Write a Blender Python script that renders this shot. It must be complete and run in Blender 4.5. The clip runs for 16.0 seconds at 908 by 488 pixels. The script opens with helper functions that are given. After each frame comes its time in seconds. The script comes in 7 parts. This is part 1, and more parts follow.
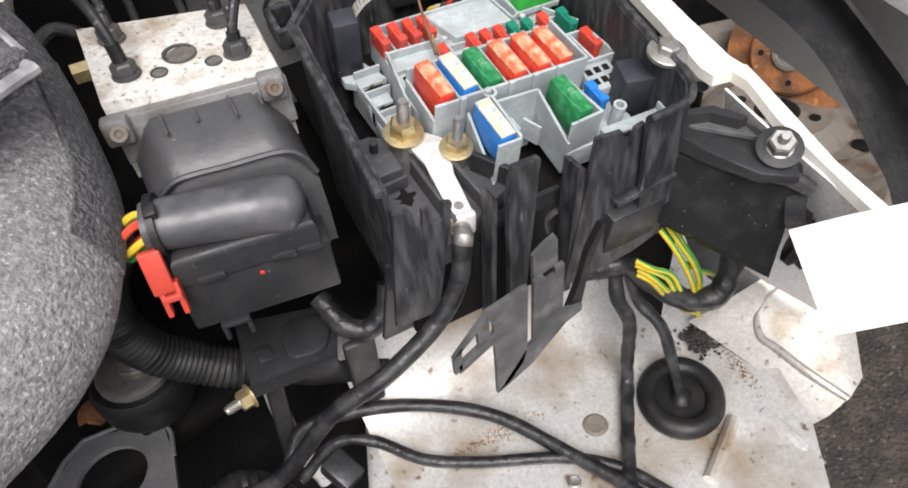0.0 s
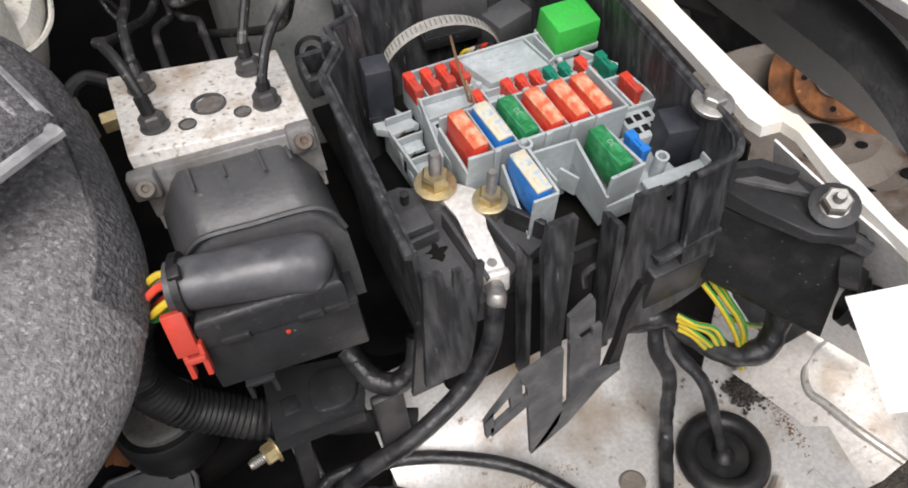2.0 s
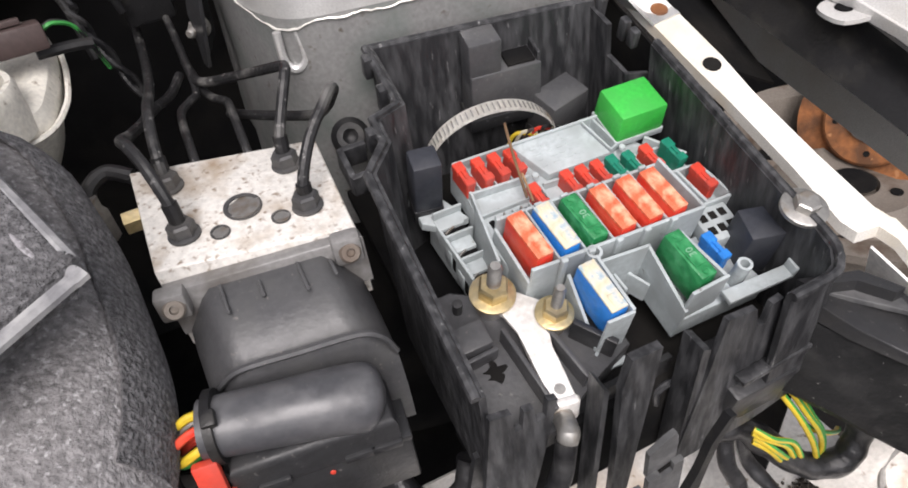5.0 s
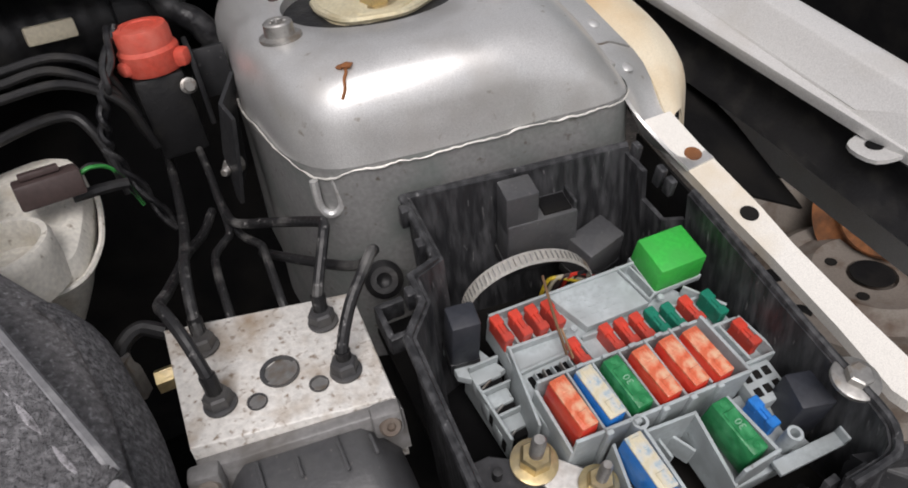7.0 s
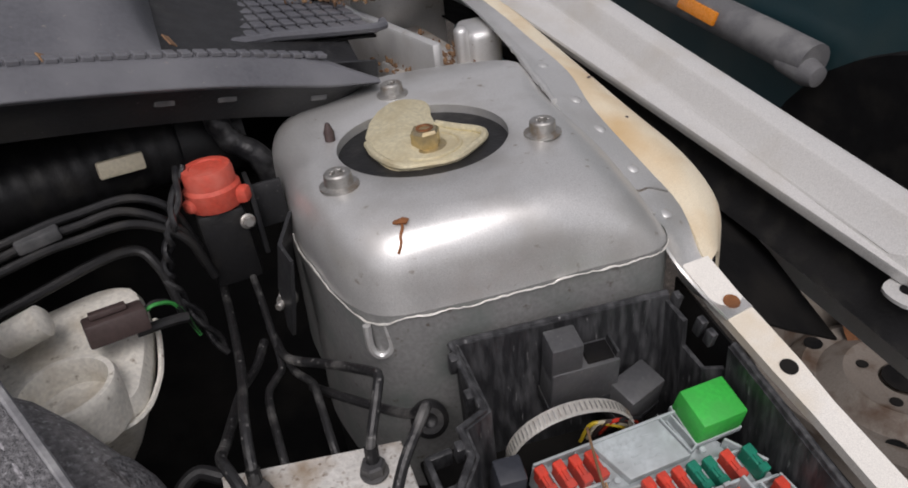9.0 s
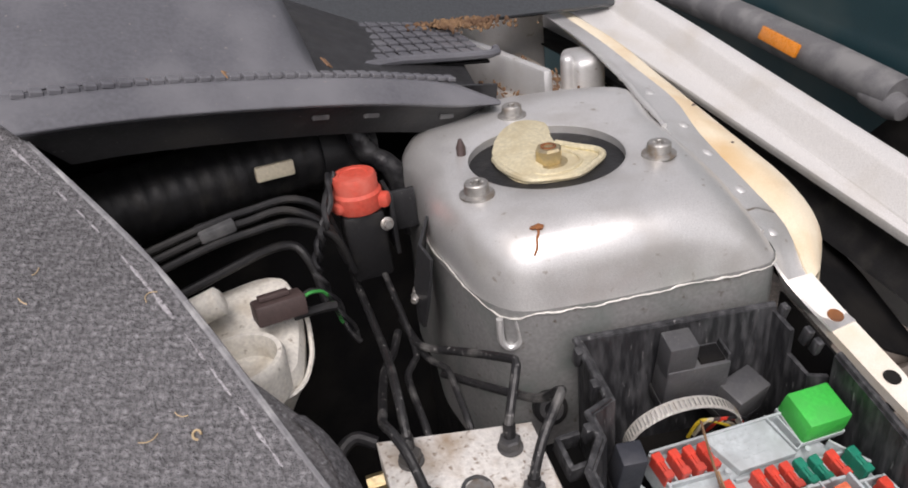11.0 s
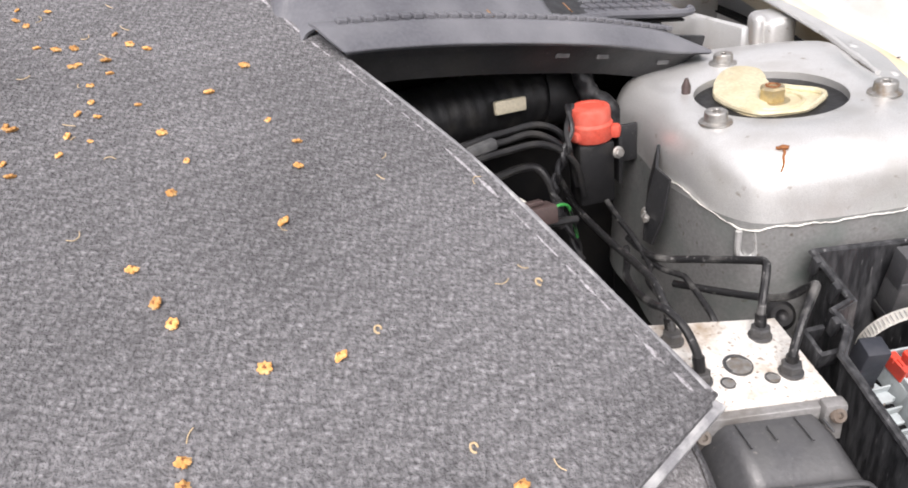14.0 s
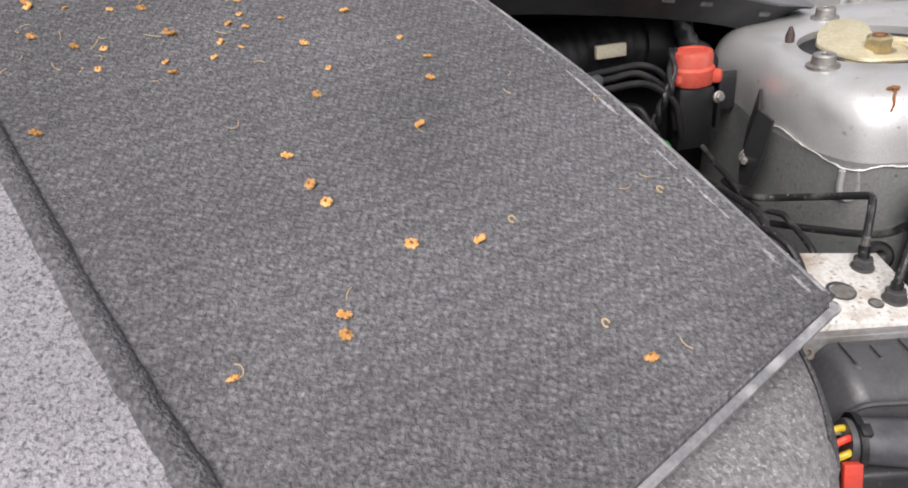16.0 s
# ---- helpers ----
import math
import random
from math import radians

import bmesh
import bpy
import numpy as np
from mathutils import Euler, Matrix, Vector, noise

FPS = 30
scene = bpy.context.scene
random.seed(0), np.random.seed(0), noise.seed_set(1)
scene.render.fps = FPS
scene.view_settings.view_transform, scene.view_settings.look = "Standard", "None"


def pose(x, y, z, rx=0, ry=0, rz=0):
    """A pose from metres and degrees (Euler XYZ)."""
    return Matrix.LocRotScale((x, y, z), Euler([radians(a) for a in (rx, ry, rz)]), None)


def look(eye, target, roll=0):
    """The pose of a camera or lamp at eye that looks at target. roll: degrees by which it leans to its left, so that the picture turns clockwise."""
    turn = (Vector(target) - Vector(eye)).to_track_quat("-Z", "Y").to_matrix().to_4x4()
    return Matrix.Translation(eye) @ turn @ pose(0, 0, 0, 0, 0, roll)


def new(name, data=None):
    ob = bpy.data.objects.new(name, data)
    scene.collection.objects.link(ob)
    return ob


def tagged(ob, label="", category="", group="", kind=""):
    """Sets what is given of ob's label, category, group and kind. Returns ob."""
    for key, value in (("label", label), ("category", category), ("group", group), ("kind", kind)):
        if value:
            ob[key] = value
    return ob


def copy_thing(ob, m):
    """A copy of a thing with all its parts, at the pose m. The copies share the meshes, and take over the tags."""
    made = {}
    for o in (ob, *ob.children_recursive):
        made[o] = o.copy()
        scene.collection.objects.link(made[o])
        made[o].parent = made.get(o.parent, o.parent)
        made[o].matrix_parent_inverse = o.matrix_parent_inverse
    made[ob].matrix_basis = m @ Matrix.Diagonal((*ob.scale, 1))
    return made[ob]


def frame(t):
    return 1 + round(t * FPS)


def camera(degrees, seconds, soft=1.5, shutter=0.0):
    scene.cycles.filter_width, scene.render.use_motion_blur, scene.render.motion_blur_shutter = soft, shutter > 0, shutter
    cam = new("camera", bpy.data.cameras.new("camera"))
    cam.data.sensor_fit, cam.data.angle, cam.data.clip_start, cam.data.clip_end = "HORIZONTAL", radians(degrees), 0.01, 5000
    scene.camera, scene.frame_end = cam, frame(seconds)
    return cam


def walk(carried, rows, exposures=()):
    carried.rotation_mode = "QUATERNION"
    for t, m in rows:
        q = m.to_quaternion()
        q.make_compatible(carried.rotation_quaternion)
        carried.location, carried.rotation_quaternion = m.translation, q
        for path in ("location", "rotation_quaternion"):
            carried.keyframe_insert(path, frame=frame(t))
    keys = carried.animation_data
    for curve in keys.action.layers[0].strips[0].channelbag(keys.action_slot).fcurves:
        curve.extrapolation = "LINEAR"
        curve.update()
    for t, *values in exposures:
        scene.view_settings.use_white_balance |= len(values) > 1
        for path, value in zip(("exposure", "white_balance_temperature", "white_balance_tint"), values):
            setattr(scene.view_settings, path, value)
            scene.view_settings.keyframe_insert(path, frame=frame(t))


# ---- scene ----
cam = camera(65.5, 16.0, 1.8)
METRES, EYE, TILT, LEAN, TURN = 0.45, 0.95, -45.0, 5.0, -28.0
ROWS = [
    (0.0, 0.0, 0.0, 0.0, 0.0, 0.0, -0.0),
    (0.5, 0.0049, 0.0155, 0.0158, 0.89, 0.23, 0.03),
    (1.0, 0.0102, 0.0228, 0.0202, 0.66, 0.66, 0.63),
    (1.5, 0.0099, 0.0201, 0.0312, 2.21, 0.59, -0.41),
    (2.0, -0.0013, 0.028, 0.0456, 2.57, 0.98, -0.66),
    (2.5, -0.0075, 0.0359, 0.0568, 2.35, 1.3, -0.48),
    (3.0, -0.0109, 0.0487, 0.071, 2.54, 1.31, -0.42),
    (5.5, -0.0713, 0.0983, 0.1625, 3.11, 3.38, -1.1),
    (6.0, -0.0815, 0.094, 0.1868, 3.6, 4.8, -1.25),
    (6.5, -0.085, 0.0924, 0.2117, 3.36, 6.11, -0.97),
    (7.0, -0.0955, 0.0976, 0.2384, 3.06, 7.02, -1.27),
    (7.5, -0.1019, 0.0943, 0.2713, 3.35, 8.33, -1.45),
    (8.0, -0.1107, 0.0832, 0.2903, 3.62, 9.41, -1.89),
    (8.5, -0.1185, 0.0686, 0.3124, 3.74, 10.85, -2.34),
    (11.0, -0.2097, -0.0505, 0.2741, 8.03, 13.49, -6.21),
    (11.5, -0.2412, -0.0815, 0.2361, 8.79, 13.11, -7.42),
    (12.0, -0.2857, -0.1107, 0.1992, 10.13, 12.79, -8.32),
    (12.5, -0.3221, -0.1319, 0.1748, 10.65, 12.83, -8.94),
    (13.0, -0.3474, -0.1498, 0.1515, 11.15, 12.95, -8.64),
    (13.5, -0.3808, -0.1678, 0.1238, 12.34, 12.57, -9.34),
    (14.0, -0.4044, -0.1871, 0.0986, 13.67, 12.36, -10.15),
    (14.5, -0.4193, -0.2098, 0.0651, 14.08, 12.35, -11.22),
    (15.0, -0.4361, -0.2302, 0.0323, 15.59, 11.88, -12.75),
    (15.5, -0.453, -0.2337, 0.0054, 15.98, 11.54, -13.43),
    (16.0, -0.4626, -0.2331, -0.0244, 16.52, 10.96, -13.82),
]
walk(cam, [(t, pose(0, 0, EYE, TILT, LEAN, TURN) @ pose(METRES * x, METRES * y, METRES * z, 90 + pitch, roll, yaw)) for t, x, y, z, yaw, pitch, roll in ROWS],
     [(0.0, 0.4, 6500, 13), (1.5, 0.3, 6500, 13), (2.5, -0.1, 6550, 15), (3.0, -0.12, 6550, 15), (5.5, 0.32, 6550, 16), (7.0, -0.36, 6500, 15), (8.5, -0.62, 6450, 16), (11.0, 0.0, 6600, 18), (12.5, 0.3, 6600, 18), (14.0, 0.72, 6550, 16), (14.5, 0.75, 6550, 16), (15.5, 0.3, 6500, 16), (16.0, 0.22, 6500, 15)])

# ---- world, light and exposure ----
from mathutils.bvhtree import BVHTree
world = bpy.data.worlds.new("overcast_sky")
scene.world = world
world.use_nodes = True
wn = world.node_tree
bg = wn.nodes["Background"]
sky = wn.nodes.new("ShaderNodeTexSky")
sky.sky_type, sky.sun_disc = "NISHITA", False
sky.sun_elevation, sky.sun_rotation = radians(58), radians(200)
hsv = wn.nodes.new("ShaderNodeHueSaturation")
hsv.inputs["Saturation"].default_value = 0.12
wn.links.new(sky.outputs[0], hsv.inputs["Color"])
wn.links.new(hsv.outputs[0], bg.inputs["Color"])
bg.inputs["Strength"].default_value = 0.14
sun = new("sun", bpy.data.lights.new("sun", "SUN"))
sun.data.energy, sun.data.angle, sun.data.color = 3.2, radians(38), (1.0, 0.97, 0.93)
sun.matrix_world = look((-0.6, -1.6, 3.2), (0.1, 0.3, 0.7))


# ---- materials ----
def material(name, base, rough=0.5, metal=0.0, spec=0.5, second=None, mix=(0.45, 0.62), scale=40.0, bump=0.15, bump_scale=400.0,
             speck=None, speck_scale=120.0, speck_cut=(0.62, 0.7), rough2=None, vary=0.0, coat=0.0, trans=0.0, stretch=None, bump_depth=0.0006):
    """A surface: base colour with large stains (second), fine specks, grain relief and uneven gloss."""
    m = bpy.data.materials.new(name)
    m.use_nodes = True
    nt = m.node_tree
    b = nt.nodes["Principled BSDF"]
    tc = nt.nodes.new("ShaderNodeTexCoord")
    mp = nt.nodes.new("ShaderNodeMapping")
    mp.inputs["Scale"].default_value = stretch or (1, 1, 1)
    nt.links.new(tc.outputs["Object"], mp.inputs["Vector"])

    def noise_ramp(s, lo, hi, detail=6.0):
        n = nt.nodes.new("ShaderNodeTexNoise")
        n.inputs["Scale"].default_value, n.inputs["Detail"].default_value = s, detail
        nt.links.new(mp.outputs["Vector"], n.inputs["Vector"])
        r = nt.nodes.new("ShaderNodeMapRange")
        r.inputs["From Min"].default_value, r.inputs["From Max"].default_value = lo, hi
        nt.links.new(n.outputs["Fac"], r.inputs["Value"])
        return r.outputs["Result"]

    def blend(fac, a, c):
        x = nt.nodes.new("ShaderNodeMix")
        x.data_type = "RGBA"
        nt.links.new(fac, x.inputs[0])
        for sock, val in ((x.inputs[6], a), (x.inputs[7], c)):
            if isinstance(val, tuple):
                sock.default_value = (*val, 1)
            else:
                nt.links.new(val, sock)
        return x.outputs[2]

    grain = noise_ramp(bump_scale, 0.3, 0.7, 4.0)
    col = blend(grain, tuple(c * 0.86 for c in base), tuple(min(1, c * 1.12) for c in base))
    if second:
        big = noise_ramp(scale, *mix)
        col = blend(big, col, second)
    if speck:
        col = blend(noise_ramp(speck_scale, *speck_cut, 8.0), col, speck)
    if vary:
        oi = nt.nodes.new("ShaderNodeObjectInfo")
        h = nt.nodes.new("ShaderNodeHueSaturation")
        mr = nt.nodes.new("ShaderNodeMapRange")
        mr.inputs["To Min"].default_value, mr.inputs["To Max"].default_value = 1 - vary, 1 + vary
        nt.links.new(oi.outputs["Random"], mr.inputs["Value"])
        nt.links.new(mr.outputs["Result"], h.inputs["Value"])
        nt.links.new(col, h.inputs["Color"])
        col = h.outputs[0]
    nt.links.new(col, b.inputs["Base Color"])
    rr = nt.nodes.new("ShaderNodeMapRange")
    rr.inputs["To Min"].default_value = rough
    rr.inputs["To Max"].default_value = rough2 if rough2 is not None else min(1, rough * 1.25)
    nt.links.new(noise_ramp(scale * 2.3, 0.35, 0.65), rr.inputs["Value"])
    nt.links.new(rr.outputs["Result"], b.inputs["Roughness"])
    b.inputs["Metallic"].default_value = metal
    b.inputs["Specular IOR Level"].default_value = spec
    b.inputs["Coat Weight"].default_value = coat
    b.inputs["Transmission Weight"].default_value = trans
    if bump:
        bn = nt.nodes.new("ShaderNodeBump")
        bn.inputs["Strength"].default_value, bn.inputs["Distance"].default_value = bump, bump_depth
        nt.links.new(grain, bn.inputs["Height"])
        nt.links.new(bn.outputs[0], b.inputs["Normal"])
    return m


BLACK = material("black_plastic", (0.023, 0.0235, 0.0255), 0.34, spec=0.5, second=(0.034, 0.033, 0.032), mix=(0.5, 0.78), scale=34, bump=0.15, rough2=0.55,
                 speck=(0.12, 0.115, 0.11), speck_scale=420, speck_cut=(0.66, 0.76))
RELAYBLACK = material("blue_black_plastic", (0.028, 0.031, 0.040), 0.45, spec=0.4, second=(0.05, 0.052, 0.06), mix=(0.45, 0.75), scale=50, bump=0.1)
DUSTY = material("dusty_black_plastic", (0.062, 0.0625, 0.066), 0.38, spec=0.55, second=(0.085, 0.085, 0.085), mix=(0.45, 0.75), scale=45, bump=0.15,
                 speck=(0.16, 0.15, 0.14), speck_scale=420, speck_cut=(0.66, 0.76))
SATIN = material("satin_black_plastic", (0.060, 0.061, 0.067), 0.33, spec=0.6, second=(0.13, 0.13, 0.135), mix=(0.46, 0.72), scale=45, rough2=0.5, bump=0.08, speck=(0.14, 0.135, 0.13), speck_scale=420, speck_cut=(0.68, 0.78))
SCUFFED = material("scuffed_black_plastic", (0.018, 0.0185, 0.0205), 0.36, spec=0.5, second=(0.085, 0.086, 0.09), mix=(0.42, 0.78), scale=230, bump=0.25, stretch=(1.0, 1.0, 0.22), rough2=0.6,
                   speck=(0.2, 0.2, 0.2), speck_scale=420, speck_cut=(0.66, 0.76))
# Near black that puts the shade of depths, gaps and holes into the colour.
DEEP = material("deep_shade_black", (0.006, 0.006, 0.0065), 0.8, spec=0.15, second=(0.014, 0.013, 0.012), scale=18)
RUBBER = material("black_rubber", (0.011, 0.011, 0.012), 0.42, spec=0.4, second=(0.035, 0.033, 0.03), scale=60, mix=(0.5, 0.8), bump=0.2)
TAPE = material("cloth_tape", (0.011, 0.011, 0.0125), 0.33, spec=0.45, second=(0.035, 0.035, 0.036), scale=90, bump=0.5, bump_scale=260)
HOSE = material("corrugated_plastic", (0.014, 0.014, 0.015), 0.42, spec=0.4, second=(0.045, 0.043, 0.04), scale=50, mix=(0.5, 0.8))
GREY = material("grey_plastic", (0.43, 0.475, 0.485), 0.42, second=(0.34, 0.37, 0.375), scale=50, bump=0.08, speck=(0.2, 0.2, 0.19),
                speck_scale=300, speck_cut=(0.68, 0.75))
ALU = material("oxidised_aluminium", (0.70, 0.68, 0.64), 0.5, 0.15, second=(0.36, 0.28, 0.20), mix=(0.5, 0.76), scale=62, bump=0.35,
               speck=(0.24, 0.18, 0.13), speck_scale=330, speck_cut=(0.57, 0.72))
SILVER = material("silver_body_paint", (0.64, 0.64, 0.63), 0.33, 0.56, second=(0.50, 0.485, 0.46), mix=(0.48, 0.78), scale=26, bump=0.02, bump_scale=1600,
                  speck=(0.30, 0.26, 0.21), speck_scale=150, speck_cut=(0.67, 0.78), rough2=0.46, coat=0.2)
# Darker copy of the silver paint for the tower's shaded lower wall, with specks.
SHADED_GREY = material("shaded_speckled_grey", (0.30, 0.30, 0.295), 0.4, 0.4, second=(0.20, 0.23, 0.215), mix=(0.45, 0.72), scale=30, bump=0.05, speck=(0.15, 0.13, 0.11), speck_scale=170, speck_cut=(0.64, 0.75))
TRAY = material("dirty_silver_sheet", (0.66, 0.65, 0.63), 0.34, 0.45, second=(0.36, 0.28, 0.20), mix=(0.50, 0.70), scale=17, bump=0.1,
                speck=(0.2, 0.15, 0.1), speck_scale=140, speck_cut=(0.63, 0.72))
WHITE = material("white_body_paint", (0.83, 0.82, 0.80), 0.28, second=(0.72, 0.64, 0.50), mix=(0.6, 0.85), scale=24, bump=0.03, coat=0.3,
                 speck=(0.5, 0.42, 0.3), speck_scale=180, speck_cut=(0.7, 0.76))
WINGPAINT = material("dusty_silver_white_paint", (0.60, 0.595, 0.58), 0.3, 0.15, second=(0.50, 0.47, 0.42), mix=(0.5, 0.8), scale=18, bump=0.03, coat=0.2, bump_scale=1200)
RAILPAINT = material("stained_cream_white_paint", (0.80, 0.775, 0.72), 0.32, second=(0.66, 0.55, 0.38), mix=(0.58, 0.80), scale=16, bump=0.04, bump_scale=1800,
                     speck=(0.45, 0.34, 0.2), speck_scale=240, speck_cut=(0.72, 0.80))
FLANGE = material("grimy_bare_flange", (0.46, 0.44, 0.41), 0.36, 0.45, second=(0.26, 0.20, 0.14), mix=(0.52, 0.72), scale=40, bump=0.12, speck=(0.14, 0.10, 0.07), speck_scale=160, speck_cut=(0.62, 0.72))
PASSIVATED = material("pale_passivated_steel", (0.66, 0.60, 0.42), 0.42, 0.35, second=(0.56, 0.48, 0.30), scale=60, mix=(0.45, 0.7), bump=0.1)
SEALER = material("yellowed_wax_sealer", (0.76, 0.68, 0.52), 0.42, second=(0.58, 0.40, 0.20), mix=(0.46, 0.72), scale=14, bump=0.08, bump_scale=1500)
FELT = material("dark_grey_felt", (0.108, 0.1065, 0.1115), 0.97, spec=0.2, second=(0.245, 0.242, 0.250), mix=(0.29, 0.75), scale=500, bump=1.0, bump_scale=620, bump_depth=0.0012,
                speck=(0.33, 0.325, 0.335), speck_scale=700, speck_cut=(0.58, 0.85))
FELT_LIGHT = material("light_grey_felt", (0.30, 0.29, 0.305), 0.97, spec=0.2, second=(0.40, 0.39, 0.405), mix=(0.35, 0.65), scale=420, bump=1.0,
                      bump_scale=620, speck=(0.13, 0.125, 0.13), speck_scale=560, speck_cut=(0.5, 0.68))
FELT_GREY = material("mid_grey_felt", (0.166, 0.160, 0.162), 0.97, spec=0.2, second=(0.29, 0.281, 0.284), mix=(0.35, 0.65), scale=360, bump=1.0,
                     bump_scale=620, speck=(0.46, 0.455, 0.46), speck_scale=460, speck_cut=(0.56, 0.72))
FELT_EDGE = material("pale_pressed_edge", (0.21, 0.21, 0.22), 0.8, second=(0.40, 0.40, 0.40), scale=80, mix=(0.5, 0.7))
ZINC = material("yellow_zinc", (0.58, 0.47, 0.26), 0.35, 0.85, second=(0.45, 0.38, 0.26), scale=120, mix=(0.45, 0.7))
STEEL = material("dull_steel", (0.42, 0.41, 0.39), 0.42, 0.85, second=(0.3, 0.24, 0.18), scale=110, mix=(0.52, 0.72))
BRIGHT = material("bright_steel_band", (0.78, 0.76, 0.71), 0.3, 0.35, bump=0.05)
TIN = material("tinned_copper_bar", (0.86, 0.84, 0.81), 0.38, 0.35, second=(0.55, 0.5, 0.45), scale=90, mix=(0.5, 0.7))
RUST = material("rusted_iron", (0.30, 0.12, 0.045), 0.85, 0.2, second=(0.13, 0.06, 0.03), scale=32, mix=(0.42, 0.62), bump=0.6, bump_scale=200,
                speck=(0.42, 0.2, 0.09), speck_scale=90)
WHEEL = material("dirty_steel_wheel", (0.20, 0.175, 0.15), 0.6, 0.2, second=(0.09, 0.055, 0.035), scale=22, mix=(0.5, 0.7), bump=0.3)
MILKY = material("milky_plastic", (0.82, 0.79, 0.71), 0.45, second=(0.5, 0.43, 0.32), scale=34, mix=(0.52, 0.75), speck=(0.3, 0.25, 0.18),
                 speck_scale=150, speck_cut=(0.64, 0.74))
BROWN = material("brown_plastic", (0.07, 0.048, 0.045), 0.45, scale=60)
RED = material("red_plastic", (0.62, 0.055, 0.03), 0.4, second=(0.5, 0.06, 0.04), scale=60, vary=0.08)
ORANGE = material("orange_red_clear_plastic", (0.66, 0.045, 0.025), 0.3, second=(0.72, 0.09, 0.05), scale=90, vary=0.06)
PALE = material("dusty_fuse_window", (0.68, 0.15, 0.07), 0.25, second=(0.72, 0.45, 0.29), scale=190, mix=(0.44, 0.66))
PALE_CLEAR = material("dusty_clear_window", (0.64, 0.58, 0.42), 0.3, second=(0.56, 0.57, 0.54), scale=230, mix=(0.42, 0.6), speck=(0.30, 0.42, 0.50), speck_scale=260, speck_cut=(0.56, 0.68))
BLUE = material("blue_plastic", (0.02, 0.20, 0.62), 0.35, scale=70, vary=0.06)
GREEN = material("clear_green_plastic", (0.014, 0.19, 0.06), 0.28, second=(0.06, 0.32, 0.13), scale=170, mix=(0.45, 0.68))
TEAL_FUSE = material("teal_green_plastic", (0.005, 0.19, 0.12), 0.4, scale=70)
LIME = material("bright_green_plastic", (0.035, 0.46, 0.06), 0.42, second=(0.04, 0.4, 0.06), scale=60)
YELLOW = material("yellow_insulation", (0.62, 0.45, 0.03), 0.4, scale=80)
GREENWIRE = material("green_insulation", (0.04, 0.30, 0.06), 0.4, scale=80)
REDCAP = material("faded_red_rubber", (0.56, 0.075, 0.045), 0.6, second=(0.6, 0.14, 0.1), scale=60, mix=(0.45, 0.7))
TEALCAR = material("dark_teal_car_paint", (0.012, 0.045, 0.055), 0.3, second=(0.03, 0.06, 0.065), scale=6, coat=0.4)
BRACKET = material("worn_grey_black_plastic", (0.065, 0.066, 0.068), 0.5, second=(0.13, 0.13, 0.13), mix=(0.45, 0.7), scale=90, bump=0.2)
GREYTRIM = material("faded_grey_trim", (0.13, 0.13, 0.135), 0.6, second=(0.2, 0.2, 0.2), scale=20)
CAST = material("dark_cast_metal", (0.07, 0.07, 0.072), 0.5, 0.4, second=(0.11, 0.105, 0.1), scale=60)
AMBER = material("amber_lens", (0.72, 0.24, 0.02), 0.25, scale=60)
COWL = material("grey_black_scuttle_plastic", (0.105, 0.107, 0.120), 0.30, second=(0.165, 0.167, 0.180), scale=14, mix=(0.45, 0.7), bump=0.1,
                speck=(0.22, 0.21, 0.2), speck_scale=210, speck_cut=(0.68, 0.75))
GRITTY = material("gritty_black_plastic", (0.011, 0.0113, 0.012), 0.55, spec=0.3, second=(0.03, 0.03, 0.03), mix=(0.5, 0.75), scale=60, bump=0.3, speck=(0.32, 0.31, 0.30), speck_scale=260, speck_cut=(0.68, 0.76))
COLLAR = material("grey_cast_aluminium", (0.25, 0.245, 0.24), 0.5, 0.3, second=(0.16, 0.15, 0.14), scale=60, bump=0.2)
PIPE = material("worn_coated_pipe", (0.016, 0.016, 0.017), 0.4, spec=0.45, second=(0.15, 0.147, 0.14), mix=(0.52, 0.72), scale=48, bump=0.3, speck=(0.2, 0.195, 0.19), speck_scale=300, speck_cut=(0.62, 0.72))
GLASS = material("dusty_windscreen", (0.05, 0.055, 0.06), 0.15, scale=10)
LEAF = material("dead_leaves", (0.16, 0.09, 0.05), 0.9, second=(0.28, 0.17, 0.09), scale=40, bump=0.5, vary=0.3)
SEED = material("dry_blossom", (0.60, 0.30, 0.09), 0.85, second=(0.64, 0.42, 0.20), scale=200, bump=0.5, vary=0.3)
HAY = material("dry_stalk", (0.52, 0.40, 0.24), 0.85, scale=200, vary=0.2)
SOIL = material("wet_soil_ground", (0.040, 0.034, 0.029), 0.9, second=(0.075, 0.062, 0.05), scale=30, bump=1.0, bump_scale=160, bump_depth=0.004,
                speck=(0.18, 0.155, 0.125), speck_scale=130, speck_cut=(0.62, 0.7))


